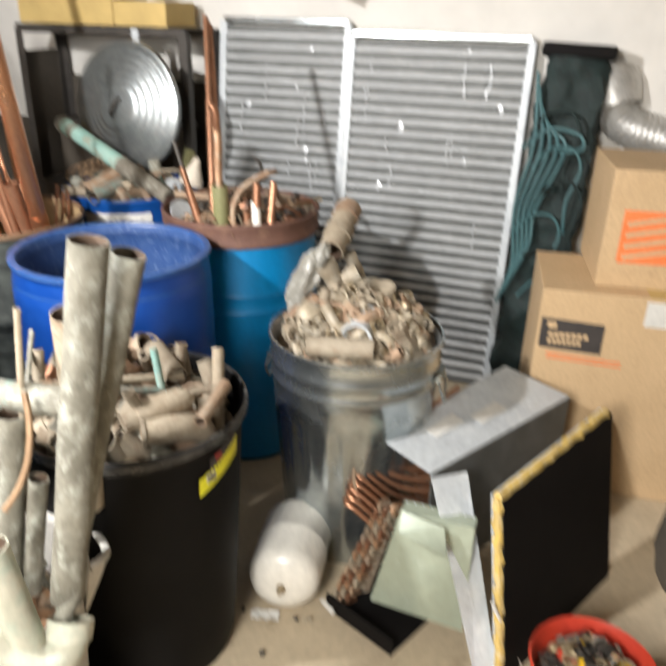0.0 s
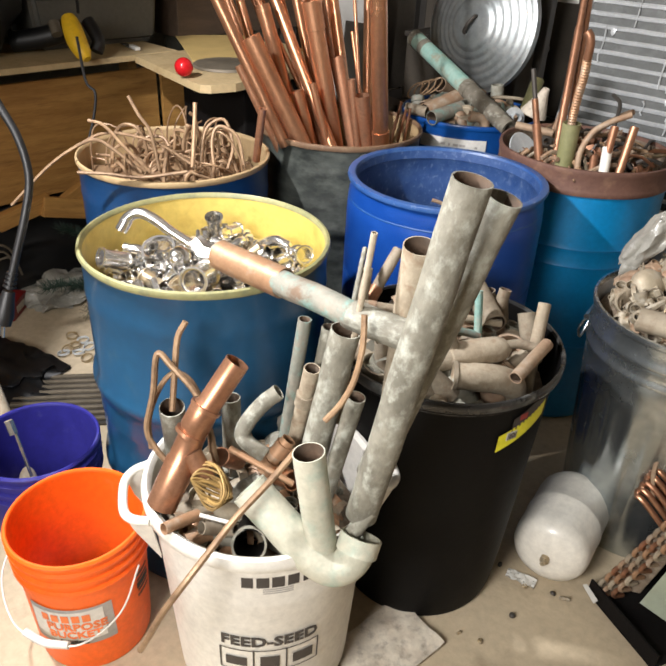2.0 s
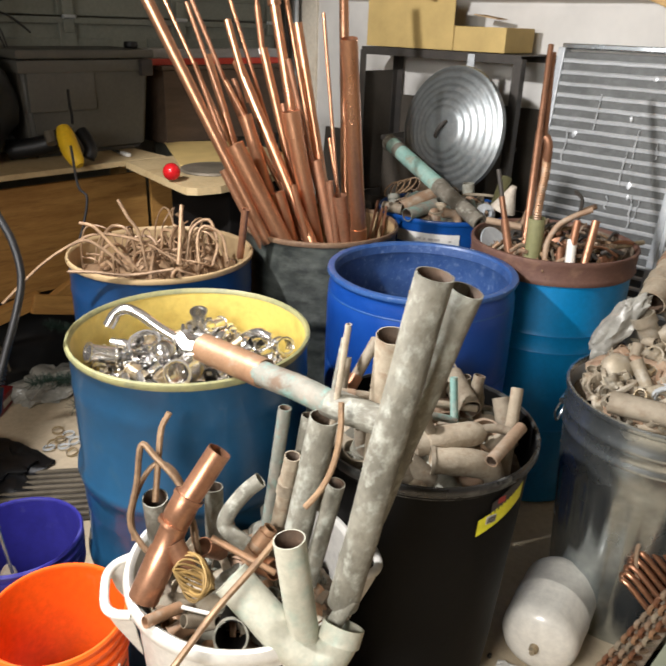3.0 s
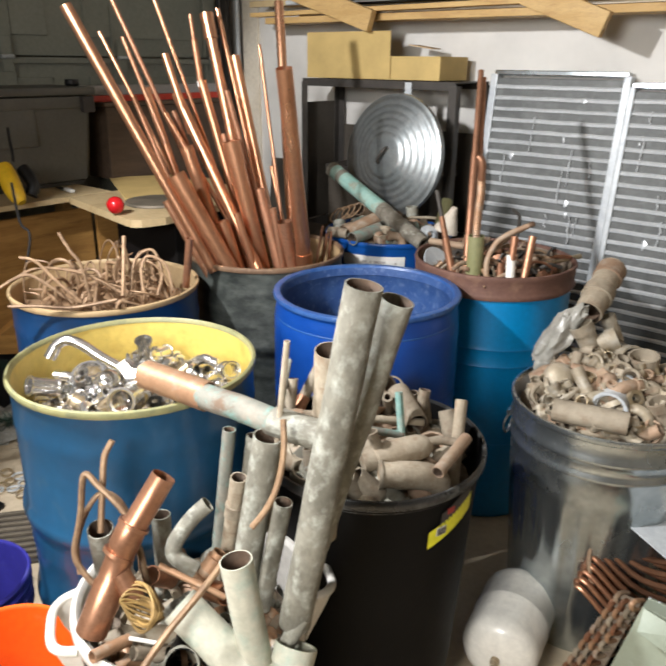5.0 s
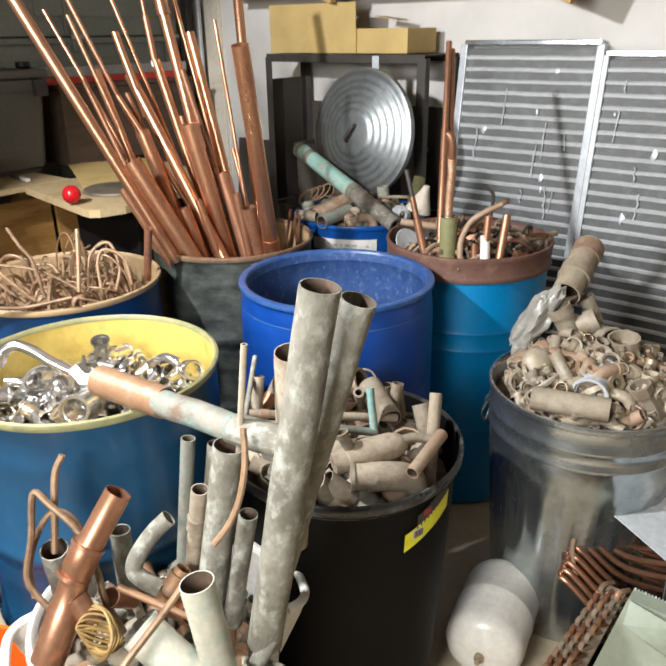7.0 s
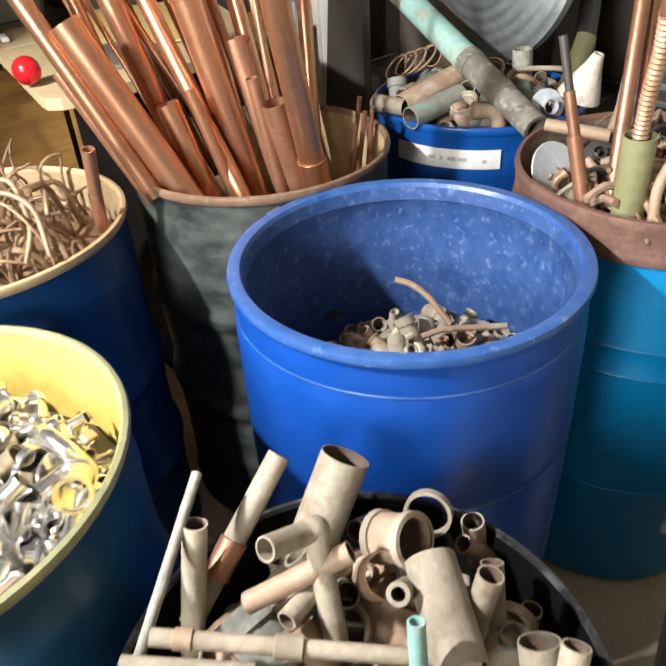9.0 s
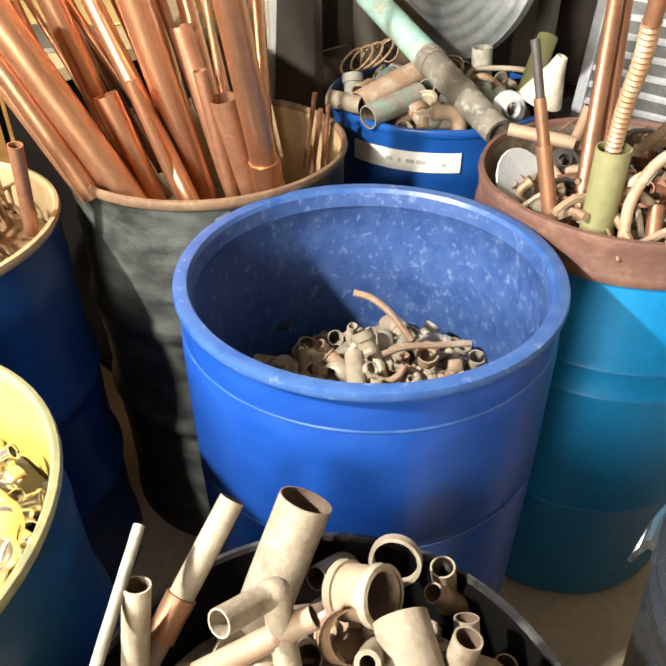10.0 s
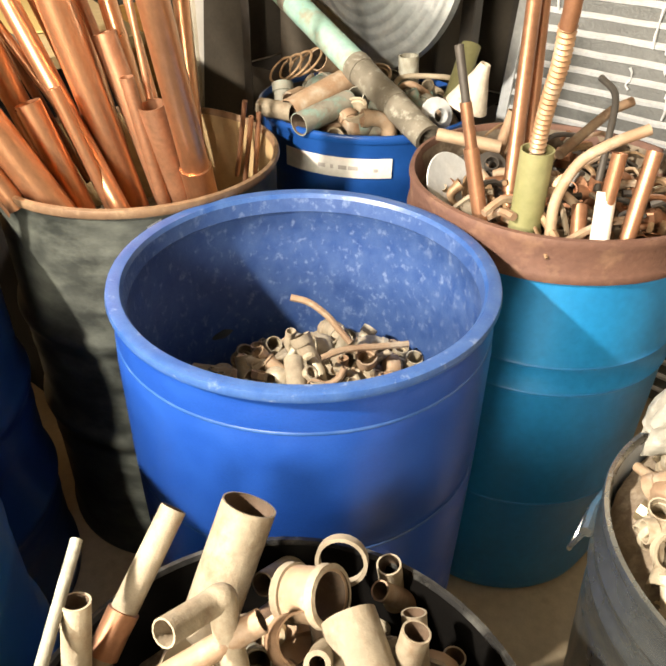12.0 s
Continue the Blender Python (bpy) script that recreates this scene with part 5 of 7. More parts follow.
pipe("dusty_pipe", (-0.308, 1.943, 0.794), (-0.357, 1.945, 0.767), 0.0290, brown_pipe, "short brown coupling with a dark mouth", group=GB, n=26, wall=0.004, collars=[(0.06, 0.012, 0.004, dusty_pipe), (0.92, 0.012, 0.003, dusty_pipe)])
ring = part("ring", sweep([(0, 0, -0.006), (0, 0, 0.006)], 0.030, 30, 0.0045), dusty_pipe)
ring.matrix_world = look((-0.326, 2.011, 0.760), (0.0, 0.8, 1.3))
tagged(ring, "broken pale pipe ring", "ring")
pipe("dusty_pipe", (-0.286, 1.868, 0.804), (-0.302, 1.931, 0.734), 0.0129, dusty_pipe, "small pipe mouth facing the front", group=GB, wall=0.006)
pipe("dusty_pipe", (-0.355, 1.872, 0.744), (-0.396, 1.904, 0.689), 0.0156, patina, DP, group=GB)
wye = thing("pipe_wye", pose(0, 0, 0), "big dusty reducing wye lying across the black can", "pipe fitting", GB)
part("body", sweep([(-0.262, 1.664, 0.742), (-0.240, 1.684, 0.747), (-0.238, 1.686, 0.748), (-0.205, 1.714, 0.755), (-0.165, 1.748, 0.760), (-0.150, 1.760, 0.761), (-0.140, 1.768, 0.762)], [0.0255, 0.0255, 0.0290, 0.0300, 0.0290, 0.0240, 0.0135], 22), dusty_pipe, wye)
part("arm", sweep(smooth_path([(-0.160, 1.752, 0.768), (-0.125, 1.776, 0.774), (-0.090, 1.788, 0.770)], 4), 0.0105, 12, 0.002), dusty_pipe, wye)
part("branch", sweep([(-0.230, 1.690, 0.760), (-0.246, 1.682, 0.800), (-0.247, 1.681, 0.802), (-0.250, 1.680, 0.812)], [0.0125, 0.0115, 0.0145, 0.0145], 14, 0.003), dusty_pipe, wye)
ell3 = thing("pipe_elbow", pose(0, 0, 0), "dusty elbow with a wide dark mouth in the black can", "pipe elbow", GB)
part("tube", sweep(smooth_path([(-0.212, 1.640, 0.738), (-0.178, 1.660, 0.735), (-0.140, 1.690, 0.728), (-0.112, 1.725, 0.705), (-0.105, 1.750, 0.660)], 4), [0.0275] * 4 + [0.0300] * 9 + [0.0280] * 4, 20, 0.003), dusty_pipe, ell3)
part("bead", sweep([(-0.214, 1.639, 0.738), (-0.206, 1.643, 0.738)], 0.0305, 20, 0.004), dusty_pipe, ell3)
pipe("dusty_pipe", (-0.257, 1.617, 0.734), (-0.209, 1.642, 0.688), 0.0224, dusty_pipe, DP, group=GB)
pipe("dusty_pipe", (-0.315, 1.895, 0.783), (-0.337, 1.906, 0.750), 0.0271, brown_pipe, DP, group=GB)
pipe("dusty_pipe", (-0.274, 1.591, 0.746), (-0.260, 1.622, 0.694), 0.0265, dusty_pipe, DP, group=GB)

pipe("dusty_pipe", (-0.281, 2.044, 0.740), (-0.271, 2.053, 0.660), 0.0147, dusty_pipe, "crushed dusty pipe end at the can's edge", group=GB)
pipe("dusty_pipe", (-0.279, 2.014, 0.730), (-0.248, 2.056, 0.670), 0.0120, brown_pipe, "short brown pipe with a dark mouth", group=GB)
pipe("dusty_pipe", (-0.214, 1.936, 0.809), (-0.224, 1.906, 0.689), 0.0145, dusty_pipe, "pale pipe with an open mouth standing in the can", group=GB)
pipe("dusty_pipe", (-0.182, 2.000, 0.690), (-0.186, 1.991, 0.600), 0.0131, dusty_pipe, DP, group=GB)
pipe("dusty_pipe", (-0.357, 1.909, 0.740), (-0.365, 1.950, 0.700), 0.0121, brass, "small tarnished pipe mouth", group=GB, wall=0.006)
pipe("dusty_pipe", (-0.309, 1.929, 0.750), (-0.313, 1.955, 0.680), 0.0129, patina, "pale pipe mouth facing up", group=GB, wall=0.007)
pipe("dusty_pipe", (-0.406, 1.969, 0.720), (-0.399, 2.039, 0.680), 0.0148, dusty_pipe, DP, group=GB)
pipe("dusty_pipe", (-0.395, 1.873, 0.740), (-0.383, 1.958, 0.700), 0.0128, brown_pipe, DP, group=GB)

# ---- pipes on the taped drum, and the galvanised lid
GK = "weathered pipes on the taped drum"
verd = thing("weathered_pipe", pose(0, 0, 0), "teal and grey corroded pipe lying across the taped drum", "pipe", GK)
va, vb = Vector((-1.110, 3.280, 1.111)), Vector((-0.560, 2.935, 0.912))
part("tube", sweep([va.lerp(vb, t) for t in (0.0, 0.2, 0.4, 0.62)], 0.0320, 22, 0.003), teal_pipe, verd, "bright teal corroded length")
part("tube", sweep([va.lerp(vb, t) for t in (0.60, 0.75, 0.9, 1.0)], [0.0325, 0.0310, 0.0305, 0.0300], 22, 0.009), grey_crust, verd, "grey crusted length")
for t, r in ((0.02, 0.0340), (0.13, 0.0330), (0.60, 0.0345), (0.80, 0.0325)):
    part("collar", sweep([va.lerp(vb, t - 0.022), va.lerp(vb, t + 0.022)], r, 22), grey_crust, verd)
pipe("weathered_pipe", (-0.806, 3.117, 0.962), (-0.877, 2.915, 0.922), 0.0296, brown_pipe, "burnt brown pipe on the taped drum", group=GK)
pipe("weathered_pipe", (-0.780, 3.022, 0.932), (-0.831, 2.874, 0.915), 0.0254, verdigris, "short green pipe on the taped drum", group=GK)
pipe("weathered_pipe", (-0.952, 2.917, 0.924), (-0.869, 2.918, 0.922), 0.0202, dusty_pipe, "short grey pipe on the taped drum", group=GK)
pipe("weathered_pipe", (-0.940, 3.185, 0.968), (-0.925, 3.255, 0.935), 0.0270, brown_pipe, "open brown pipe mouth", group=GK)
pipe("weathered_pipe", (-0.725, 3.759, 0.890), (-0.708, 3.730, 0.844), 0.0343, olive_pipe, "short olive pipe at the back", group=GK)
wire("wire_coil", [Vector((-1.035, 3.150, 0.935)) + Vector((0.036 * math.cos(t * 0.9) + 0.003 * t, 0.024 * math.sin(t * 0.9) + 0.002 * t, 0.030 * math.sin(t * 0.9 + 0.6) + 0.001 * t)) for t in range(26)], 0.0032, wire_copper, "small coil of tan wire on the taped drum", "wire", k=4)
funnel = thing("funnel", pose(-0.535, 3.125, 0.93, 0, 18, 0), "cream plastic funnel lying on the taped drum's scrap", "funnel")
part("cone", lathe([(0.012, 0.075), (0.016, 0.070), (0.046, 0.0), (0.050, 0.0), (0.019, 0.076), (0.012, 0.10), (0.008, 0.10), (0.010, 0.076)], 20), paper, funnel)
pipe("weathered_pipe", (-0.590, 3.315, 1.015), (-0.600, 3.240, 0.900), 0.0240, olive_pipe, "short olive pipe end standing at the back", group=GK)
pipe("weathered_pipe", (-0.772, 3.365, 0.985), (-0.760, 3.340, 0.880), 0.0125, dusty_pipe, "thin dusty pipe end standing at the back", group=GK)
wire("weathered_tube", [(-0.735, 3.190, 0.900), (-0.740, 3.235, 0.935), (-0.680, 3.265, 0.942), (-0.610, 3.285, 0.938), (-0.585, 3.255, 0.915)], 0.0065, dusty_pipe, "bent dusty tube among the scrap", "tube", GK, n=10)
wire("weathered_tube", [(-0.735, 3.170, 0.915), (-0.690, 3.170, 0.945), (-0.640, 3.160, 0.930), (-0.590, 3.120, 0.905)], 0.0080, brown_pipe, "bent brown tube among the scrap", "tube", GK, n=10)
fitting("elbow", brown_pipe, pose(-0.690, 2.965, 0.890, 85, 5, 40) @ Matrix.Diagonal((1.1, 1.1, 1.1, 1)), "large tan", GK)
fitting("tee", verdigris, pose(-0.640, 3.090, 0.915, 30, 60, 10) @ Matrix.Diagonal((1.1, 1.1, 1.1, 1)), "pale green", GK)
fitting("flange", galvanised_dull, pose(-0.585, 3.060, 0.918, 70, 20, 40) @ Matrix.Diagonal((1.1, 1.1, 1.1, 1)), "shiny grey", GK)
lid_at, lid_face = Vector((-0.883, 3.407, 1.168)), Vector((-0.31, -0.94, 0.14))
part_lid = thing("can_lid", Matrix.Translation(lid_at) @ lid_face.to_track_quat("Z", "Y").to_matrix().to_4x4(), "round galvanised can lid with stepped rings leaning on the shelf", "lid")
prof = [(0.001, 0.066), (0.060, 0.064)]
for k in range(6):
    r, z = 0.066 + 0.0260 * k, 0.063 - 0.0088 * k
    prof += [(r, z), (r + 0.008, z - 0.0006), (r + 0.016, z - 0.0026), (r + 0.022, z - 0.0070)]
prof += [(0.228, 0.004), (0.234, 0.003), (0.237, -0.016), (0.233, -0.016), (0.230, 0.0), (0.15, 0.012), (0.001, 0.050)]
part("dish", lathe([(r * 1.12, z) for r, z in prof], 96), lid_zinc, part_lid)
part("handle", sweep(smooth_path([(-0.020, -0.034, 0.062), (-0.017, -0.028, 0.078), (0.0, 0.0, 0.084), (0.017, 0.028, 0.078), (0.020, 0.034, 0.058)], 4), 0.0075, 8), steel_dark, part_lid)

# ---- tubes in the collared drum
GT = "copper tubes in the collared drum"
pipe("copper_tube", (-0.420, 3.030, 1.529), (-0.332, 2.700, 0.930), 0.0100, copper_dull, "tall thin copper tube standing in the drum", group=GT, below=0.05)
pipe("copper_tube", (-0.381, 2.885, 1.265), (-0.332, 2.700, 0.930), 0.0130, copper_dull, "copper sleeve on the tall tube", group=GT)
pipe("copper_tube", (-0.410, 3.040, 1.505), (-0.318, 2.760, 0.930), 0.0095, copper_dull, "second tall thin copper tube", group=GT)
flex = thing("flexible_tube", pose(0, 0, 0), "corrugated copper flex tube standing in an olive pipe", "tube", GT)
fp = [Vector(p) for p in smooth_path([(-0.268, 2.545, 1.236), (-0.272, 2.572, 1.180), (-0.282, 2.600, 1.120), (-0.288, 2.622, 1.060), (-0.288, 2.628, 1.000)], 14)]
part("tube", sweep(fp, [0.0130 if i % 2 else 0.0100 for i in range(len(fp))], 12), pale_copper, flex)
part("elbow", sweep(smooth_path([(-0.268, 2.545, 1.230), (-0.266, 2.538, 1.262), (-0.270, 2.535, 1.285), (-0.281, 2.535, 1.298)], 4), 0.0115, 12, 0.002), copper_dull, flex)
pipe("copper_tube", (-0.288, 2.626, 1.040), (-0.287, 2.632, 0.915), 0.0262, olive_pipe, "short olive-green pipe in the drum", group=GT, below=0.06)
pipe("copper_tube", (-0.439, 2.660, 1.167), (-0.368, 2.639, 0.925), 0.0072, steel_dark, "thin grey steel tube in the drum", group=GT)
pipe("copper_tube", (-0.416, 2.653, 1.085), (-0.368, 2.639, 0.925), 0.0098, copper_dull, "brown copper tube in the drum", group=GT)
pipe("copper_tube", (-0.396, 2.647, 1.015), (-0.366, 2.639, 0.915), 0.0128, copper_dull, "wide brown sleeve low on the thin tube", group=GT, below=0.05)
pipe("copper_tube", (-0.176, 2.645, 0.985), (-0.168, 2.622, 0.915), 0.0150, tank_white, "short white tube end in the drum", group=GT)
pipe("copper_tube", (-0.172, 2.652, 1.045), (-0.172, 2.635, 0.960), 0.0115, copper_dull, "short copper tube standing in the white end", group=GT)
pipe("copper_tube", (-0.125, 2.700, 1.040), (-0.130, 2.650, 0.905), 0.0127, copper_dull, "short upright copper tube", group=GT)
wire("copper_tube", [(-0.242, 2.610, 0.910), (-0.246, 2.625, 0.965), (-0.228, 2.648, 1.018), (-0.190, 2.668, 1.050), (-0.140, 2.690, 1.075)], 0.0088, brown_pipe, "bent copper tube curving over the scrap", "tube", GT, n=12)
wire("copper_tube", [(-0.291, 2.640, 0.935), (-0.275, 2.658, 0.955), (-0.250, 2.680, 0.956), (-0.218, 2.700, 0.930)], 0.0075, brown_pipe, "short bent tube at the collar", "tube", GT, n=10)
wire("copper_tube", [(-0.286, 2.890, 0.940), (-0.250, 2.985, 0.968), (-0.222, 3.060, 0.985), (-0.190, 3.090, 1.000)], 0.0100, brown_pipe, "long bent copper tube across the scrap", "tube", GT, n=10)
wire("copper_tube", [(-0.200, 2.800, 0.920), (-0.205, 2.860, 1.000), (-0.215, 2.930, 1.050), (-0.250, 2.980, 1.065)], 0.0065, steel_dark, "grey hooked tube standing up", "tube", GT, n=10)
pipe("copper_tube", (-0.212, 2.668, 0.945), (-0.200, 2.630, 0.900), 0.0125, copper_dull, "short brown tube end", group=GT)
pipe("copper_tube", (-0.395, 2.950, 0.990), (-0.411, 2.942, 0.900), 0.0110, brown_pipe, "short brown tube standing upright", group=GT)
pipe("copper_tube", (-0.300, 2.664, 0.945), (-0.318, 2.650, 0.900), 0.0110, brown_pipe, "small tube end beside the olive pipe", group=GT)
pipe("copper_tube", (-0.005, 3.011, 0.917), (-0.135, 2.831, 0.909), 0.0091, brass, "thin brass tube lying over the collar", group=GT)
pipe("copper_tube", (-0.526, 2.890, 0.940), (-0.399, 2.905, 0.930), 0.0125, brown_pipe, "brown tube resting on the collar", group=GT)
dish = part("plate", lathe([(0.001, 0.0), (0.060, 0.0), (0.072, 0.008), (0.070, 0.010), (0.001, 0.004)], 24), galvanised_dull)
dish.matrix_world = pose(-0.455, 2.775, 0.880, 30, 48, 20)
tagged(dish, "pale grey round plate tucked inside the collar", "plate")
g = random.Random(44)
for k in range(60):
    a, d = g.uniform(-2.2, 2.6), 0.24 * math.sqrt(g.uniform(0.05, 1))
    p = Vector((CYAN[0] + d * math.cos(a), CYAN[1] + d * math.sin(a), 0.895 + g.uniform(0, 0.04)))
    w = Vector((g.uniform(-1, 1), g.uniform(-1, 1), g.uniform(-0.2, 0.5))) * 0.05
    wire("scrap_strip", [p - w, p + Vector((0, 0, 0.012)), p + w * 0.9], g.choice((0.003, 0.005, 0.007)), g.choice((wire_copper, copper_dull, steel_dark, dusty_pipe, brown_pipe)), "short bent scrap strip in the drum", "scrap", "scrap in the collared drum", n=6, k=2)

# ---- heap on the galvanised can: wrapped pipe, bag and big fittings
pipe("wrapped_pipe", (0.127, 2.671, 0.976), (0.090, 2.475, 0.887), 0.0401, dusty_pipe, "dusty pipe reducer sticking out of the can", wall=0.004, collars=[(0.15, 0.05, 0.004, brown_pipe), (0.6, 0.04, 0.006, dusty_pipe)])
bm = bmesh.new()
bmesh.ops.create_icosphere(bm, subdivisions=4, radius=0.5)
for v in bm.verts:
    k = 1 + 0.35 * noise.noise(v.co * 3.5) + 0.16 * noise.noise(v.co * 9)
    v.co = Vector((v.co.x * 0.075 * k, v.co.y * 0.075 * k, v.co.z * 0.22 * k))
bag = part("plastic_bag", bm, film_plastic)
bag.matrix_world = pose(*(0.026, 2.430, 0.822), 0, 28, 20)
tagged(bag, "crumpled clear plastic bag wrapped round the pipe", "bag")
for at, s, turn, sh, mt in (((0.202, 2.438, 0.793), 1.7, (80, 20, 30), "coupling", dull_brass), ((0.116, 2.427, 0.803), 1.9, (90, 60, 10), "tee", dull_brass), ((0.305, 2.326, 0.754), 2.3, (20, 80, 60), "elbow", dusty_pipe),
                            ((0.207, 2.232, 0.748), 2.1, (10, 85, 90), "coupling", galvanised_dull), ((0.157, 2.132, 0.731), 1.8, (0, 90, 0), "pipe_stub", dusty_pipe), ((0.049, 2.280, 0.749), 1.6, (40, 30, 10), "cap", dull_brass),
                            ((0.334, 2.227, 0.713), 1.9, (30, 60, 20), "valve", dusty_pipe), ((0.158, 2.513, 0.820), 1.4, (10, 60, 10), "elbow", dull_brass)):
    fitting(sh, mt, pose(*at, *turn) @ Matrix.Diagonal((s, s, s, 1)), "large tarnished", "brass fittings")

# ---- wires in the blue drum's heap
wire("copper_tube", [(-0.619, 2.436, 0.785), (-0.590, 2.447, 0.777), (-0.558, 2.451, 0.758), (-0.532, 2.449, 0.736), (-0.510, 2.447, 0.718)], 0.006, brown_pipe, "bent brown tube lying on the heap", "tube")
wire("copper_tube", [(-0.532, 2.379, 0.724), (-0.503, 2.406, 0.733), (-0.461, 2.434, 0.734), (-0.413, 2.466, 0.735)], 0.006, brown_pipe, "thin tube lying across the heap", "tube")

# ---- white tank lying on the floor
ta, tb = Vector((0.037, 1.931, 0.105)), Vector((0.047, 2.141, 0.105))
m = Matrix.Translation(((ta.x + tb.x) / 2, (ta.y + tb.y) / 2, 0.105)) @ (Vector((tb.x - ta.x, tb.y - ta.y, 0.0))).to_track_quat("Z", "Y").to_matrix().to_4x4()
tank = thing("expansion_tank", m, "white enamelled expansion tank lying on the floor", "tank")
prof = [(0.001, -0.148), (0.04, -0.146), (0.07, -0.14), (0.09, -0.128), (0.100, -0.11), (0.1025, -0.09), (0.1025, -0.008), (0.1045, -0.003), (0.1045, 0.003), (0.1025, 0.008), (0.1025, 0.09), (0.100, 0.11), (0.09, 0.128), (0.07, 0.14), (0.04, 0.146), (0.001, 0.148)]
part("body", lathe(prof, 56), tank_white, tank)
part("valve_stem", sweep([(0, 0, -0.145), (0, 0, -0.16), (0, 0, -0.161), (0, 0, -0.172)], [0.012, 0.012, 0.007, 0.007], 12), brass, tank, "small brass valve stem")
part("nipple", sweep([(0, 0, 0.145), (0, 0, 0.165), (0, 0, 0.166), (0, 0, 0.20)], [0.02, 0.02, 0.012, 0.012], 12), chrome, tank)

# ---- sheet metal plenum, copper evaporator, insulated panel beside the galvanised can


def corner_plate(name, quad, thick, material, parent, label=""):
    """A sheet with thickness between four corners."""
    p = [Vector(q) for q in quad]
    nrm = (p[1] - p[0]).cross(p[2] - p[0]).normalized() * thick
    b = bmesh.new()
    lo, hi = [b.verts.new(q) for q in p], [b.verts.new(q - nrm) for q in p]
    b.faces.new(lo)
    b.faces.new(hi[::-1])
    for i in range(4):
        j = (i + 1) % 4
        b.faces.new((lo[i], hi[i], hi[j], lo[j]))
    return part(name, b, material, parent, label, smooth=False)


A, B, C, D = (Vector(q) for q in ((0.267, 2.137, 0.458), (0.687, 2.642, 0.458), (0.866, 2.460, 0.455), (0.419, 1.985, 0.452)))
plenum = thing("metal_plenum", pose(0, 0, 0), "bent galvanised sheet-metal plenum box standing on the floor", "sheet metal box")
down = Vector((0, 0, -0.44))
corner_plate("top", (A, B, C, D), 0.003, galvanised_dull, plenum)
# Side gets a darker grey than the top: its shade is in the colour.
corner_plate("side", (D, C, C + Vector((0.01, 0.03, -0.42)), D + Vector((0.01, 0.03, -0.42))), 0.003, fin_shade_grey, plenum)
corner_plate("flange", (D + Vector((0.0, -0.012, -0.002)), Vector((0.514, 2.016, 0.448)), Vector((0.618, 1.772, 0.004)), Vector((0.561, 1.759, 0.004))), 0.006, galvanised_dull, plenum)
corner_plate("back", (A + Vector((0, 0, -0.01)), B + Vector((0, 0, -0.01)), B + Vector((0, 0, -0.44)), A + Vector((0, 0, -0.44))), -0.003, galvanised_dull, plenum)
corner_plate("bracket", (D + Vector((0.03, 0, -0.22)), D + (C - D) * 0.22 + Vector((0.02, -0.02, -0.22)), D + (C - D) * 0.22 + Vector((0.02, -0.02, -0.26)), D + Vector((0.03, 0, -0.26))), -0.008, galvanised, plenum)
for s, t in ((0.45, 0.55), (0.2, 0.35)):
    q = A + (B - A) * s + (D - A) * t
    corner_plate("label", [q + (B - A) * i + (D - A) * j + Vector((0, 0, 0.007)) for i, j in ((0, 0), (0.2, 0), (0.2, 0.22), (0, 0.22))], 0.001, label_white, plenum)
panel = thing("insulated_panel", pose(0, 0, 0), "black-faced panel with ragged yellow insulation edges, leaning on the plenum", "panel")
p0, p1 = Vector((0.640, 1.744, 0.0)), Vector((1.000, 2.170, 0.0))
q0, q1 = Vector((0.592, 1.873, 0.470)), Vector((0.952, 2.299, 0.500))
nrm = (p1 - p0).cross(Vector((0, 0, 1))).normalized()
corner_plate("face", (p0, p1, q1, q0), 0.012, tar_black, panel)
for a, b in ((p0, q0), (q0, q1)):
    k = 22
    pts = [a + (b - a) * i / k + nrm * (-0.016 + 0.003 * math.sin(i * 2.2)) + Vector((0, 0, 0.003 * math.cos(i * 1.9))) for i in range(k + 1)]
    part("insulation", sweep(pts, [0.013 + 0.004 * math.sin(i * 3.1) for i in range(k + 1)], 8), insulation, panel, "ragged yellow insulation edge")
back = -nrm * 0.032
corner_plate("sheet", (p0 + back, p1 + back, q1 + back, q0 + back), 0.004, galvanised_dull, panel)

evap = thing("copper_evaporator", pose(0, 0, 0), "leaning evaporator coil with copper return bends and greenish fins", "evaporator")
T, L = Vector((0.297, 2.016, 0.330)), Vector((0.178, 1.958, 0.030))
T2, L2 = Vector((0.347, 1.987, 0.340)), Vector((0.277, 1.965, 0.050))
along, across = (L - T), (T2 - T)
out = along.cross(across).normalized()
out = out if out.x < 0 else -out
n_rows = 12
for k in range(n_rows):
    for j in range(3):
        o = T + along * ((k + 0.5 * (j % 2)) / n_rows) + across * (0.16 + 0.36 * j)
        e = o + along * (0.85 / n_rows) + across * 0.10
        pts = [o + out * -0.02, o + out * 0.016, o.lerp(e, 0.5) + out * 0.027, e + out * 0.016, e + out * -0.02]
        part("return_bend", sweep(smooth_path(pts, 3), 0.0062, 7), (brown_pipe, copper_dull, pale_copper, dusty_pipe)[(k + j) % 4], evap)
corner_plate("end_plate", (T, T2, L2, L), 0.004, scrap_dark, evap)
R0, R1 = Vector((0.359, 1.984, 0.360)), Vector((0.547, 1.937, 0.360))
R3, R2 = Vector((0.292, 1.972, 0.050)), Vector((0.542, 1.893, 0.050))
corner_plate("fin_face", (R0, R1, R2, R3), 0.05, glassy, evap, "pale green fin face")
for k in range(26):
    a, b = R0.lerp(R1, (k + 0.5) / 26), R3.lerp(R2, (k + 0.5) / 26)
    part("fin", sweep([a + Vector((0, 0, 0.003)), b + Vector((0, 0, 0.003))], 0.0022, 5), glassy if k % 3 else fin_light, evap)
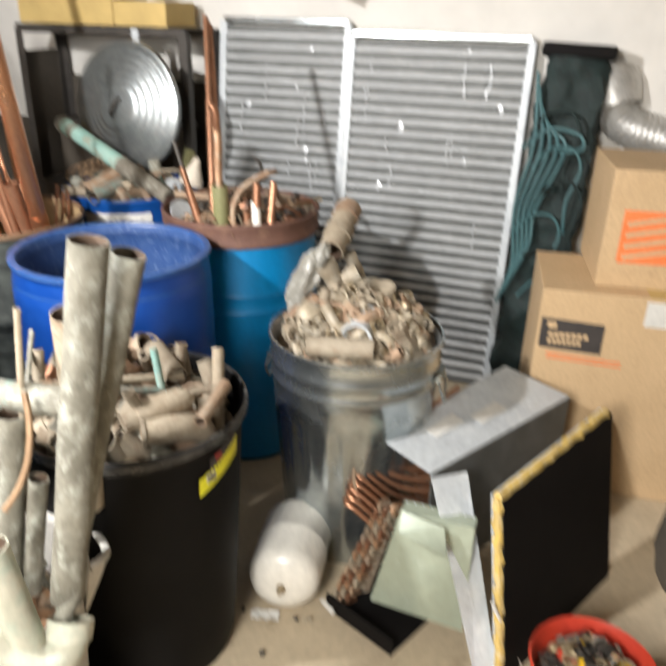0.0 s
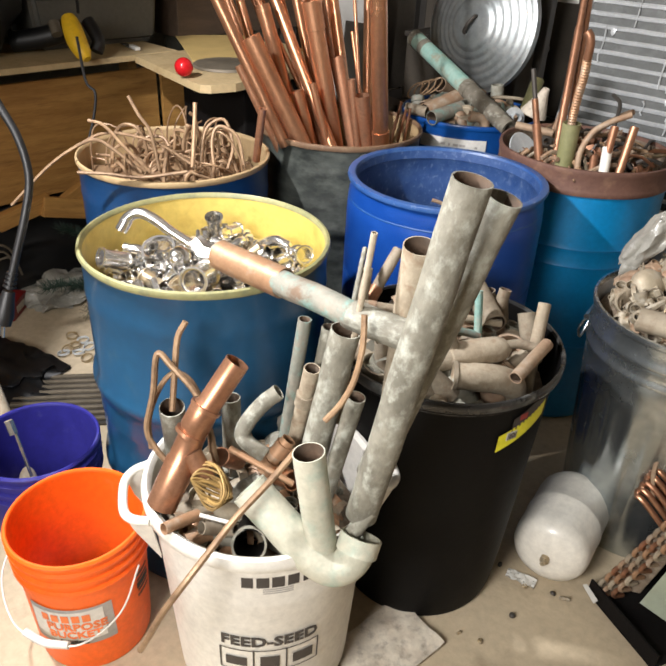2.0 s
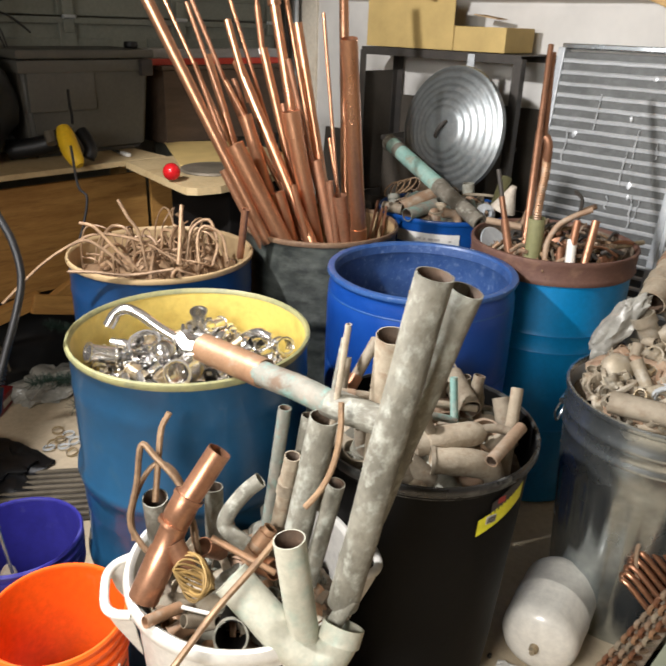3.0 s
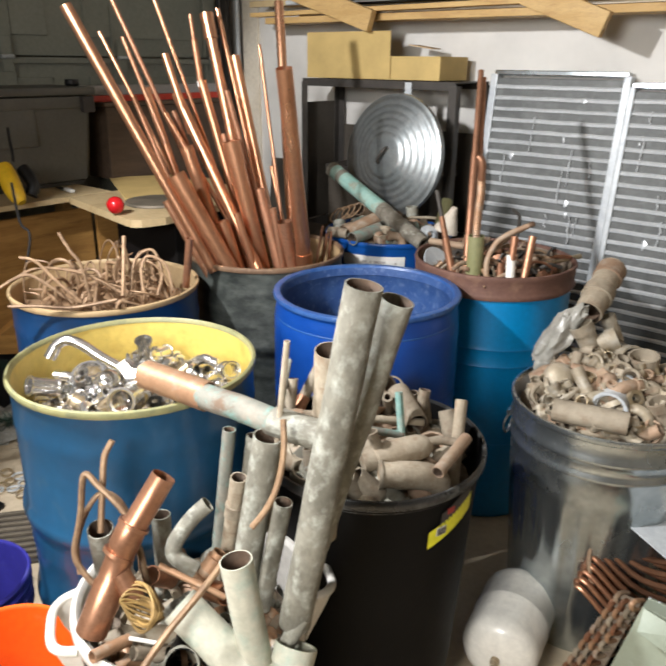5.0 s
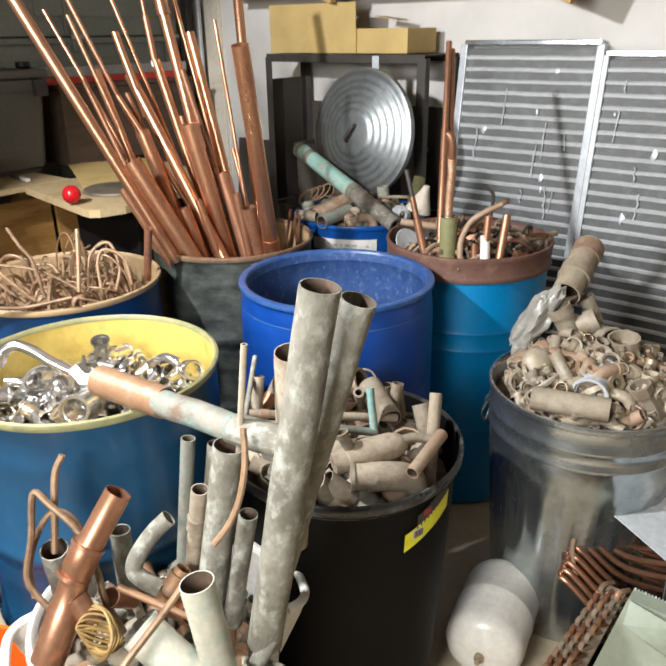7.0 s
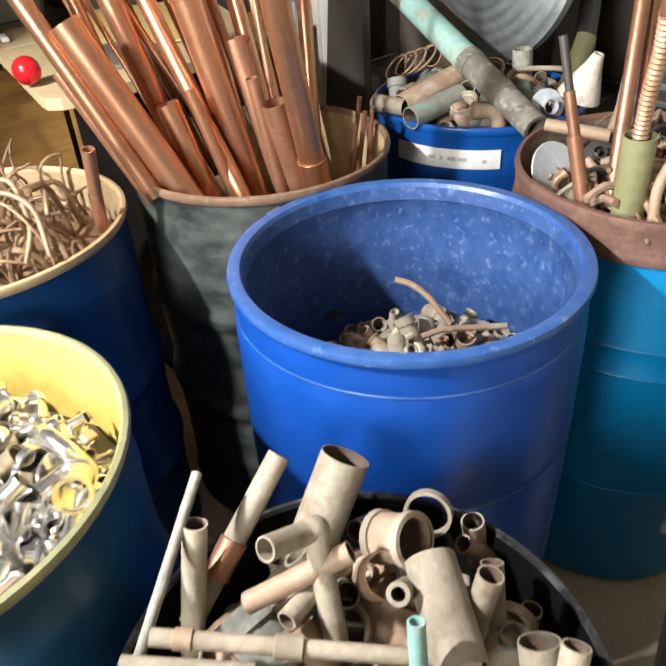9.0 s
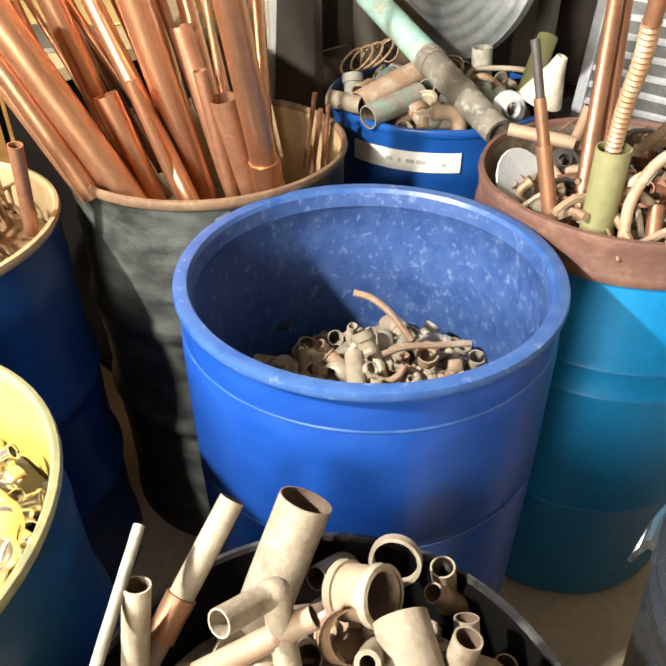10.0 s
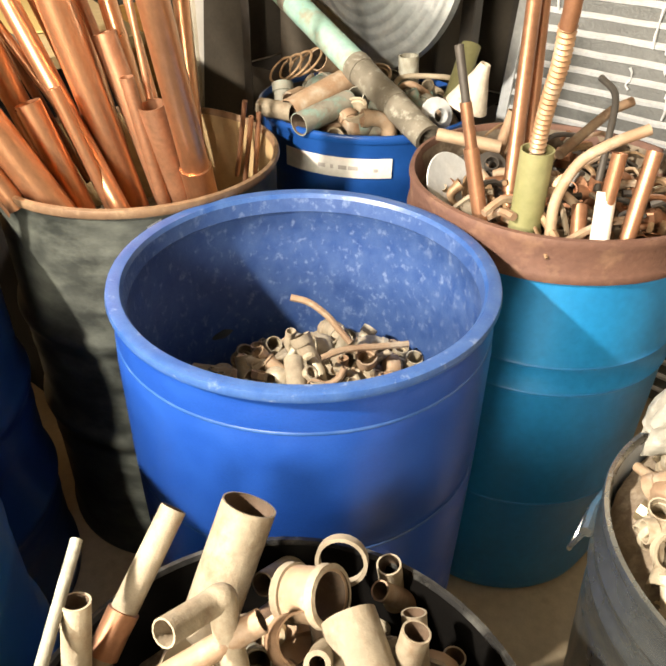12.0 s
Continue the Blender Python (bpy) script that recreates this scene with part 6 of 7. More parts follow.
corner_plate("cover", [Vector(q) + Vector((0, 0, 0.012)) for q in ((0.352, 1.927, 0.360), (0.459, 1.873, 0.360), (0.468, 1.836, 0.300), (0.345, 1.890, 0.320))], 0.004, glassy, evap, "milky plastic cover plate")
for k in range(10):
    o = Vector((0.250, 2.154, 0.425)) + Vector((-0.005 * k, -0.012 * k, -0.017 * k))
    e = Vector((0.397, 2.185, 0.329)) + Vector((0.012 * k, -0.02 * k, -0.028 * k))
    pts = [e + Vector((0.06, 0.05, 0.02)), o.lerp(e, 0.55) + Vector((0, 0, 0.0)), o + Vector((0.012, 0.0, 0.0)), o + Vector((-0.010, 0.012, 0.004)), o + Vector((0.004, 0.03, 0.01)), o.lerp(e, 0.5) + Vector((0.0, 0.06, 0.02)), e + Vector((0.03, 0.10, 0.03))]
    part("return_tube", sweep(smooth_path(pts, 4), 0.0080, 9), (copper_worn, copper_dull, copper_worn)[k % 3], evap)
part("return_tube", sweep(smooth_path([Vector(p) for p in [(0.262, 2.194, 0.382), (0.290, 2.217, 0.406), (0.349, 2.256, 0.434), (0.428, 2.308, 0.473), (0.506, 2.361, 0.514)]], 4), 0.008, 9), copper_dull, evap)
part("return_tube", sweep(smooth_path([Vector(p) for p in [(0.235, 2.111, 0.381), (0.213, 2.099, 0.377), (0.214, 2.081, 0.336), (0.235, 2.064, 0.273), (0.260, 2.069, 0.257), (0.328, 2.094, 0.246), (0.422, 2.129, 0.228)]], 4), 0.0058, 8), brown_pipe, evap)
tray = thing("drain_tray", pose(0, 0, 0), "black metal tray edge with a small white sticker on the floor", "tray")
t0, t1 = Vector((0.156, 1.934, 0.020)), Vector((0.347, 1.789, 0.020))
side = (t1 - t0).cross(Vector((0, 0, 1))).normalized() * -0.30
corner_plate("wall", (t0 + Vector((0, 0, -0.018)), t1 + Vector((0, 0, -0.018)), t1 + Vector((0, 0, 0.035)), t0 + Vector((0, 0, 0.035))), 0.006, tar_black, tray)
corner_plate("base", (t0 + Vector((0, 0, -0.012)), t1 + Vector((0, 0, -0.012)), t1 + side + Vector((0, 0, -0.012)), t0 + side + Vector((0, 0, -0.012))), 0.004, tar_black, tray)
corner_plate("sticker", [Vector(q) for q in ((0.141, 1.912, 0.045), (0.150, 1.918, 0.048), (0.187, 1.883, 0.045), (0.180, 1.870, 0.042))], 0.002, label_white, tray)
# ---- green mesh roll with cords behind the boxes
roll = thing("mesh_bundle", at_wall(3.25, -0.20, 0) @ pose(0, 0, 0, -5, 2, 0), "dark green mesh bundle tied with teal cords beside the coil", "bundle")
bm = box(0.24, 0.18, 1.44, (0, 0, 0), 0.05)
bmesh.ops.subdivide_edges(bm, edges=[e for e in bm.edges if e.calc_length() > 0.5], cuts=60, use_grid_fill=True)
bmesh.ops.subdivide_edges(bm, edges=[e for e in bm.edges if e.calc_length() > 0.1], cuts=8, use_grid_fill=True)
for v in bm.verts:
    v.co.x += 0.030 * noise.noise(v.co * 9) + 0.014 * noise.noise(v.co * 31)
    v.co.y += 0.030 * noise.noise(v.co * 8 + Vector((5, 0, 0))) + 0.014 * noise.noise(v.co * 29)
part("mesh_pad", bm, green_mesh, roll)
part("cap", box(0.27, 0.20, 0.05, (0, 0, 1.42), 0.02), tar_black, roll)
for j in range(5):
    pts = [(-0.13 + 0.012 * j, -0.125, 1.36 - 0.05 * j), (-0.10 + 0.03 * j, -0.14, 1.10), (-0.13 + 0.02 * j, -0.135, 0.85), (-0.10 + 0.012 * j, -0.14, 0.62 + 0.02 * j), (-0.14, -0.13, 0.45)]
    part("cord", sweep(smooth_path(pts, 5), 0.007, 7), green_cord, roll)
for j in range(6):
    z, x = 1.22 - 0.13 * j, -0.02 + 0.03 * (j % 3)
    pts = [(x - 0.10, -0.13, z - 0.08), (x - 0.04, -0.15, z), (x + 0.04, -0.15, z + 0.005), (x + 0.08, -0.14, z - 0.07), (x + 0.05, -0.14, z - 0.19), (x + 0.06, -0.13, z - 0.32)]
    part("cord", sweep(smooth_path(pts, 5), 0.006, 7), green_cord if j % 2 else green_mesh, roll)
part("cord", sweep(smooth_path([(-0.14, -0.13, 1.08), (-0.05, -0.15, 1.16), (0.06, -0.14, 1.15), (0.08, -0.14, 1.10), (0.0, -0.15, 1.08)], 5), 0.007, 7), green_cord, roll)

# ---- cardboard boxes and the foil duct


def carton_box(m, w, d, h, label, flaps=0.0):
    root = thing("cardboard_box", m, label, "box", "cardboard boxes")
    part("body", box(w, d, h, (0, 0, 0), 0.004), cardboard, root, smooth=False)
    part("tape", box(0.06, d + 0.002, 0.002, (0, 0, h), 0.0005), yellow_card, root, smooth=False)
    if flaps:
        part("flap", box(w, 0.004, flaps, (0, -d / 2 - 0.004, h - 0.012), 0.001, turn=pose(0, 0, 0, 20, 0, 0)), cardboard, root, smooth=False)
        part("flap", box(0.004, d, flaps * 0.6, (-w / 2 - 0.006, 0, h - 0.2), 0.001, turn=pose(0, 0, 0, 0, -12, 0)), cardboard, root, smooth=False)
    return root


low_box = carton_box(pose(1.15, 2.80, 0, 0, 0, -6), 0.72, 0.42, 0.755, "large tan cardboard box with a dark printed panel", 0.0)
bm = sheet(0.20, 0.105, (-0.25, 0.60), y=-0.211, cols=1, skew=-0.01)
dark = part("print_panel", bm, print_dark, low_box, "dark printed panel", smooth=False)
bm = bmesh.new()
for k, (w, x) in enumerate(((0.13, -0.01), (0.11, -0.02))):
    for j in range(7):
        bm = merge(bm, sheet(w / 8.5, 0.017, (-0.25 + x - w / 2 + w * (j + 0.5) / 7, 0.60 - 0.024 * k), y=-0.2125, cols=1))
bm = merge(bm, sheet(0.03, 0.022, (-0.315, 0.634), y=-0.2125, cols=1))
part("print", bm, cardboard, dark, smooth=False)
bm = bmesh.new()
for k in range(2):
    bm = merge(bm, sheet(0.24, 0.006, (-0.20, 0.525 - 0.014 * k), y=-0.211, cols=1, skew=-0.01))
part("print", bm, print_orange, low_box, smooth=False)
part("tape", sheet(0.075, 0.085, (0.0, 0.70), y=-0.211, cols=1), label_white, low_box, "pale tape", smooth=False)
top_box = carton_box(pose(1.28, 2.86, 0.756, 0, 0, -5), 0.64, 0.40, 0.38, "tan cardboard box with an orange square print", 0.0)
sq = part("print_panel", sheet(0.17, 0.17, (-0.185, 0.17), y=-0.201, cols=1), print_orange, top_box, "orange printed square", smooth=False)
bm = bmesh.new()
for k in range(4):
    bm = merge(bm, sheet(0.14, 0.016, (-0.185, 0.225 - 0.036 * k), y=-0.2022, cols=1, skew=0.03))
part("print", bm, cardboard, sq, smooth=False)
duct = thing("foil_duct", pose(0, 0, 0), "crumpled foil flex duct hanging above the boxes", "duct")
dp = [Vector(p) for p in smooth_path([(1.225, 3.597, 1.628), (1.165, 3.549, 1.536), (1.092, 3.479, 1.397), (1.083, 3.429, 1.291), (1.141, 3.387, 1.186), (1.307, 3.377, 1.129)], 16)]
part("hose", sweep(dp, [(0.045 if i < 34 else 0.075) + (0.006 if i % 2 else 0) for i in range(len(dp))], 16), duct_foil, duct)
part("wrap", sweep([dp[36], dp[44], dp[56]], [0.10, 0.115, 0.10], 16), duct_foil, duct)

# ---- basket of small hardware and bits at the near right
basket = thing("parts_basket", pose(*(0.806, 1.649, 0.200)[:2], 0), "red tub heaped with mixed small hardware", "tub")
part("tub", lathe([(0.001, 0.01), (0.11, 0.0), (0.125, 0.02), (0.14, 0.19), (0.147, 0.20), (0.142, 0.205), (0.134, 0.19), (0.12, 0.03), (0.001, 0.02)], 40), red_paint, basket)
heap((0.806, 1.649, 0.200)[:2], 0.125, 0.17, 0.21, 40, ["valve", "nut", "elbow", "cap", "ring", "pipe_stub"], [brass, tool_yellow, red_paint, chrome, steel_dark, dull_brass], (0.6, 1.2), "mixed", "hardware in the red tub", 51)
pipe("marking_rod", (0.587, 1.790, 0.220), (0.686, 1.804, -0.000), 0.0053, label_white, "thin white rod with red stripes", "rod", n=10, collars=[(0.5, 0.02, 0.0006, red_paint), (0.75, 0.02, 0.0006, red_paint)])

bm = bmesh.new()
bmesh.ops.create_icosphere(bm, subdivisions=4, radius=0.5)
for v in bm.verts:
    k = 1 + 0.22 * noise.noise(v.co * 3) + 0.07 * noise.noise(v.co * 9)
    v.co = Vector((v.co.x * 0.36 * k, v.co.y * 0.36 * k, max(0.0, (v.co.z * k + 0.46) * 0.52)))
sack_brown = part("brown_sack", bm, umber)
sack_brown.location = (1.265, 2.06, 0.0)
tagged(sack_brown, "dark brown slumped sack standing on the floor beside the boxes", "sack")

# ---- workbench along the garage door
bench = thing("workbench", at_wall(0, 0, 0), "plywood workbench along the garage door", "workbench")
part("top", box(0.50, 2.9, 0.022, (0.305, -2.75, 0.978), 0.002), plywood_edge, bench, smooth=False)
part("front_panel", box(0.018, 2.9, 0.47, (0.36, -2.75, 0.435), 0.002), plywood, bench, smooth=False)
part("front_panel", box(0.018, 0.95, 0.47, (0.36, -0.80, 0.435), 0.002), plywood, bench, smooth=False)
for v in (-4.1, -2.8, -1.4):
    part("leg", box(0.085, 0.04, 0.978, (0.30, v, 0), 0.003), lumber, bench, smooth=False)
corner = thing("corner_table", at_wall(0, 0, 0), "pale board table with a rounded corner on a dark stand", "table")
b = bmesh.new()
outline = [(0.565, -1.515), (1.10, -1.612), (1.145, -1.616), (1.175, -1.590), (1.20, -1.50), (1.12, -0.95), (0.565, -0.75)]
lo, hi = [b.verts.new((u, v, 0.972)) for u, v in outline], [b.verts.new((u, v, 1.0)) for u, v in outline]
b.faces.new(hi)
b.faces.new(lo[::-1])
for i in range(len(outline)):
    j = (i + 1) % len(outline)
    b.faces.new((lo[i], lo[j], hi[j], hi[i]))
part("top", b, plywood_edge, corner, smooth=False)
part("stand", box(0.40, 0.40, 0.96, (0.92, -1.20, 0.0), 0.01), tar_black, corner, smooth=False)
card = part("cardboard_sheet", box(0.62, 0.36, 0.005, (0, 0, 0), 0.001), yellow_card, smooth=False)
card.matrix_world = at_wall(0.62, -1.10, 1.004, -28)
tagged(card, "flat cardboard sheet lying on the bench", "cardboard")
plate = part("grinder_plate", lathe([(0.001, 0.012), (0.07, 0.012), (0.075, 0.010), (0.13, 0.009), (0.135, 0.0), (0.001, 0.0)], 40), grate_metal)
plate.location = (-1.662, 2.757, 1.002)
tagged(plate, "flat dark grey round plate on the corner table", "plate")
bm = bmesh.new()
bmesh.ops.create_uvsphere(bm, u_segments=28, v_segments=18, radius=0.033)
ball = part("ornament_ball", bm, red_gloss)
ball.location = (-1.640, 2.482, 1.038)
tagged(ball, "shiny red ornament ball on the corner table", "ball")

tote = thing("storage_tote", at_wall(0.165, -1.515, 1.001), "grey plastic storage tote with lid on the workbench", "tote")
b = bmesh.new()
bmesh.ops.create_cube(b, size=1)
for v in b.verts:
    s = 1.0 if v.co.z > 0 else 0.88
    v.co = Vector((v.co.x * 0.33 * s, v.co.y * 0.62 * s, (v.co.z + 0.5) * 0.40))
bmesh.ops.bevel(b, geom=b.edges[:], offset=0.025, segments=3, affect="EDGES")
part("body", b, grey_tote, tote)
part("lid", box(0.37, 0.64, 0.035, (0, 0, 0.400), 0.012), grey_tote, tote)
part("lip", box(0.355, 0.63, 0.05, (0, 0, 0.345), 0.008), grey_tote, tote)
part("panel", box(0.03, 0.30, 0.16, (0.158, -0.13, 0.19), 0.012), grey_tote, tote)
part("latch", box(0.03, 0.06, 0.07, (0.185, 0.27, 0.325), 0.008), print_dark, tote, "dark latch")
cabinet = thing("low_cabinet", at_wall(0.16, -0.72, 1.001), "dark brown wooden box behind the copper pipes", "box")
part("body", box(0.28, 0.80, 0.34, (0, 0, 0), 0.004), walnut, cabinet, smooth=False)
part("lid", box(0.30, 0.82, 0.018, (0, 0, 0.342), 0.003), walnut, cabinet, smooth=False)
level = thing("saw_case", at_wall(0.20, -0.80, 1.361), "grey and red long tool lying on the wooden box", "tool")
part("body", box(0.07, 1.0, 0.045, (0, 0, 0.03), 0.006), print_grey, level, smooth=False)
part("stripe", box(0.074, 0.98, 0.03, (0, 0, 0.0), 0.004), red_paint, level, smooth=False)
part("knob", lathe([(0.001, 0.03), (0.03, 0.028), (0.034, 0.01), (0.028, 0.0)], 16), rubber, level).location = (0, -0.42, 0.075)
mark = words("10", 0.045, (0, 0), 0.001)
bmesh.ops.transform(mark, matrix=pose(0.037, -0.38, 0.055, 0, 0, 90), verts=mark.verts)
part("lettering", mark, print_dark, level)

drill = thing("cordless_tool", pose(0, 0, 0), "black and yellow power tool lying over the bench's edge", "power tool")
part("grip", sweep(smooth_path([(-2.178, 2.456, 1.155), (-2.156, 2.447, 1.122), (-2.123, 2.434, 1.078), (-2.091, 2.427, 1.042), (-2.066, 2.424, 1.018)], 3), [0.024, 0.030, 0.033, 0.036, 0.037, 0.038, 0.038, 0.037, 0.035, 0.032, 0.030, 0.024, 0.016][:13], 14), tool_yellow, drill, "yellow housing")
part("body", sweep(smooth_path([(-2.441, 2.391, 1.041), (-2.372, 2.438, 1.054), (-2.306, 2.490, 1.074), (-2.258, 2.539, 1.106)], 3), 0.040, 14), rubber, drill)
part("back_shell", sweep(smooth_path([(-2.178, 2.546, 1.129), (-2.142, 2.542, 1.095), (-2.115, 2.533, 1.060), (-2.113, 2.513, 1.029)], 3), 0.026, 12), rubber, drill)
part("collar", sweep([(-2.254, 2.448, 1.127), (-2.227, 2.435, 1.086)], 0.022, 12), grate_metal, drill)
part("chuck", sweep([(-2.496, 2.410, 1.074), (-2.465, 2.424, 1.070)], [0.022, 0.030], 12), galvanised, drill)
part("trigger_cord", sweep(smooth_path([(-2.149, 2.482, 1.167), (-2.162, 2.495, 1.198), (-2.184, 2.509, 1.236), (-2.211, 2.532, 1.290)], 3), 0.006, 8), rubber, drill)
wire("tool_cord", [(-1.975, 2.310, 1.120), (-1.924, 2.279, 0.982), (-1.889, 2.284, 0.943), (-1.879, 2.251, 0.859), (-1.882, 2.207, 0.767)], 0.005, rubber, "thin black cord hanging from the bench", "cord")
screws = thing("scraper", pose(*(-2.236, 2.801, 1.003), 0, 0, -25), "thin metal scraper on the bench", "tool")
part("blade", box(0.10, 0.03, 0.004, (0, 0, 0), 0.001), galvanised, screws)
part("handle", box(0.08, 0.022, 0.014, (0.085, 0, 0), 0.005), label_white, screws)

# dark things under and over the bench
fan = thing("wire_ornament", at_wall(0.10, -1.83, 1.596), "dark wire flower ornament in front of the door", "ornament")
for k in range(9):
    a = k * 0.7
    pts = [(0.02, 0, 0), (0.03, 0.11 * math.cos(a) - 0.03 * math.sin(a), 0.11 * math.sin(a) + 0.03 * math.cos(a)), (0.03, 0.20 * math.cos(a + 0.15), 0.20 * math.sin(a + 0.15)), (0.03, 0.11 * math.cos(a + 0.3) + 0.02 * math.sin(a), 0.11 * math.sin(a + 0.3)), (0.02, 0, 0)]
    part("petal", sweep(smooth_path(pts, 5), 0.0035, 6), rubber, fan)
part("stem", sweep([(0.02, 0, -0.59), (0.02, 0, 0)], 0.006, 8), rubber, fan)
sack = thing("dark_bag", at_wall(0.28, -2.28, 1.001), "heap of dark bags on the bench", "bag")
bm = bmesh.new()
bmesh.ops.create_icosphere(bm, subdivisions=4, radius=0.5)
for v in bm.verts:
    k = 1 + 0.3 * noise.noise(v.co * 3) + 0.1 * noise.noise(v.co * 8)
    v.co = Vector((v.co.x * 0.40 * k, v.co.y * 0.75 * k, max(-0.001, (v.co.z * k + 0.42) * 0.62)))
part("sack", bm, rubber, sack)

# Black cloth heap, added large so the space under the bench stays shaded.
tarp = thing("dark_filler_heap", at_wall(0.20, -2.05, 0.0), "black cloth heap added to keep the space under the workbench shaded", "tarp")
bm = bmesh.new()
bmesh.ops.create_icosphere(bm, subdivisions=5, radius=0.5)
for v in bm.verts:
    k = 1 + 0.25 * noise.noise(v.co * 4) + 0.12 * noise.noise(v.co * 11)
    v.co = Vector((v.co.x * 0.42 * k, v.co.y * 2.3 * k, max(0.0, v.co.z * 0.72 * k + 0.06)))
part("sheet", bm, rubber, tarp)
for k in range(3):
    wire("pale_hose", [at_wall(0.46 + 0.01 * k, -2.30 - 0.03 * k, 0.20).translation, at_wall(0.50, -2.22 + 0.03 * k, 0.33 - 0.03 * k).translation, at_wall(0.50, -2.14, 0.30 - 0.05 * k).translation, at_wall(0.47, -2.10 - 0.03 * k, 0.16).translation], 0.005, grate_metal, "thin pale hose looped over the tarp", "hose", "pale hoses")
for k, (u, v, z, a, b) in enumerate(((0.43, -2.03, 0.425, 12, 8), (0.45, -1.86, 0.405, -16, -6), (0.44, -1.78, 0.43, 30, 10))):
    chip = part("wood_offcut", box(0.035, 0.24 - 0.05 * k, 0.07 + 0.015 * k, (0, 0, -0.05), 0.004), plywood, smooth=False)
    chip.matrix_world = at_wall(u, v, z) @ pose(0, 0, 0, a, b, 0)
    tagged(chip, "brown plywood offcut wedged under the bench front", "offcut", "wood offcuts")
tree = thing("artificial_tree", pose(-1.98, 2.36, 0, 0, 0, 0), "dark green artificial fir branches lying under the bench", "fir branch")
part("trunk", sweep([(0.0, -0.1, 0.05), (0.1, 0.25, 0.12)], 0.015, 8), plywood, tree)
g = random.Random(61)
vs, fs = [], []
for k in range(26):
    root = Vector((g.gauss(0, 0.07), g.gauss(0.03, 0.10), g.uniform(0.05, 0.30)))
    run = Vector((g.uniform(-1, 1), g.uniform(-1, 1), g.uniform(0.05, 0.6))).normalized() * g.uniform(0.16, 0.30)
    for j in range(330):
        u = j / 330
        a = root + run * u + Vector((0, 0, -0.06 * u * u))
        d = Vector((g.uniform(-1, 1), g.uniform(-1, 1), g.uniform(-1, 1))).normalized() * 0.034 + run * 0.08
        s = d.orthogonal().normalized() * 0.0016
        i = len(vs)
        vs += [a - s, a + s, a + d + s * 0.3, a + d - s * 0.3]
        fs.append((i, i + 1, i + 2, i + 3))
me = bpy.data.meshes.new("needles")
me.from_pydata([tuple(v) for v in vs], [], fs)
me.materials.append(needles)
nd = new("needles", me)
nd.parent = tree
nd["kind"] = "stuff"

# ---- cords and pole in front, left of the drums
cord = wire("extension_cord", [(-1.303, 1.534, 1.736), (-1.283, 1.511, 1.658), (-1.275, 1.468, 1.553), (-1.268, 1.432, 1.466), (-1.241, 1.397, 1.352), (-1.196, 1.381, 1.255), (-1.151, 1.378, 1.185), (-1.107, 1.377, 1.123), (-1.077, 1.364, 1.053), (-1.071, 1.335, 0.983), (-1.074, 1.294, 0.896), (-1.075, 1.265, 0.835)], 0.0085, rubber, "thick black power cord hanging down", "cord", n=12)
plug = thing("power_plug", pose(0, 0, 0), "black plug at the cord's hanging end", "plug")
part("body", sweep([(-1.075, 1.263, 0.831), (-1.075, 1.253, 0.809), (-1.075, 1.241, 0.783), (-1.076, 1.232, 0.765)], [0.013, 0.016, 0.020, 0.018], 12), rubber, plug)
for k in range(4):
    q = Vector((-1.075, 1.2665 + 0.004 * k, 0.8385 + 0.0085 * k))
    part("rib", sweep([q, q + Vector((0, 0.002, 0.004))], 0.0135 - 0.0008 * k, 12), rubber, plug)
for k in (-1, 1):
    part("prong", sweep([Vector((-1.076, 1.232, 0.765)) + Vector((0.007 * k, 0, 0.004)), Vector((-1.074, 1.222, 0.741)) + Vector((0.007 * k, 0, 0))], 0.003, 6), chrome, plug)
pipe("white_pole", (-1.643, 1.449, 0.641), (-1.381, 1.361, 0.279), 0.0260, dusty_pipe, "whitish pole leaning into the blue bucket", "pole", n=18, below=0.25)
rod = thing("threaded_rod", pose(0, 0, 0), "bright threaded rod with a nut in the blue bucket", "rod")
part("rod", sweep([(-1.142, 1.240, 0.459), (-1.084, 1.222, 0.339)], 0.004, 8), chrome, rod)
part("nut", sweep([(-1.152, 1.238, 0.469), (-1.136, 1.234, 0.438)], 0.011, 6), chrome, rod)

# ---- floor things
grate = thing("heater_grate", pose(*(-1.651, 1.749, 0.000), 0, 0, 38), "flat brown slatted grate lying on the floor", "grate")
part("frame", box(0.36, 0.30, 0.012, (0, 0, 0), 0.003), steel_dark, grate, smooth=False)
for k in range(9):
    part("slat", box(0.34, 0.014, 0.012, (0, -0.13 + 0.0325 * k, 0.012), 0.003), grate_metal, grate, smooth=False)
g = random.Random(71)
for at in ([(-1.956, 2.061, 0.012), (-1.890, 1.981, 0.012), (-1.842, 1.992, 0.012), (-1.895, 2.063, 0.012), (-1.783, 1.981, 0.012), (-1.884, 1.955, 0.012), (-1.893, 2.018, 0.012), (-1.839, 2.043, 0.012)]):
    fitting("ring", g.choice((galvanised_dull, brass)), pose(*at, g.uniform(-15, 15), g.uniform(-15, 15), 0) @ Matrix.Diagonal((0.7, 0.7, 0.7, 1)), "loose", "rings on the floor")
bm = bmesh.new()
bmesh.ops.create_icosphere(bm, subdivisions=4, radius=0.5)
for v in bm.verts:
    k = 1 + 0.4 * noise.noise(v.co * 4) + 0.25 * noise.noise(v.co * 11)
    v.co = Vector((v.co.x * 0.30 * k, v.co.y * 0.36 * k, max(0.0, v.co.z * 0.16 * k + 0.03)))
wrap = part("plastic_wrap", bm, film_plastic)
wrap.location = (-2.287, 2.305, 0.000)
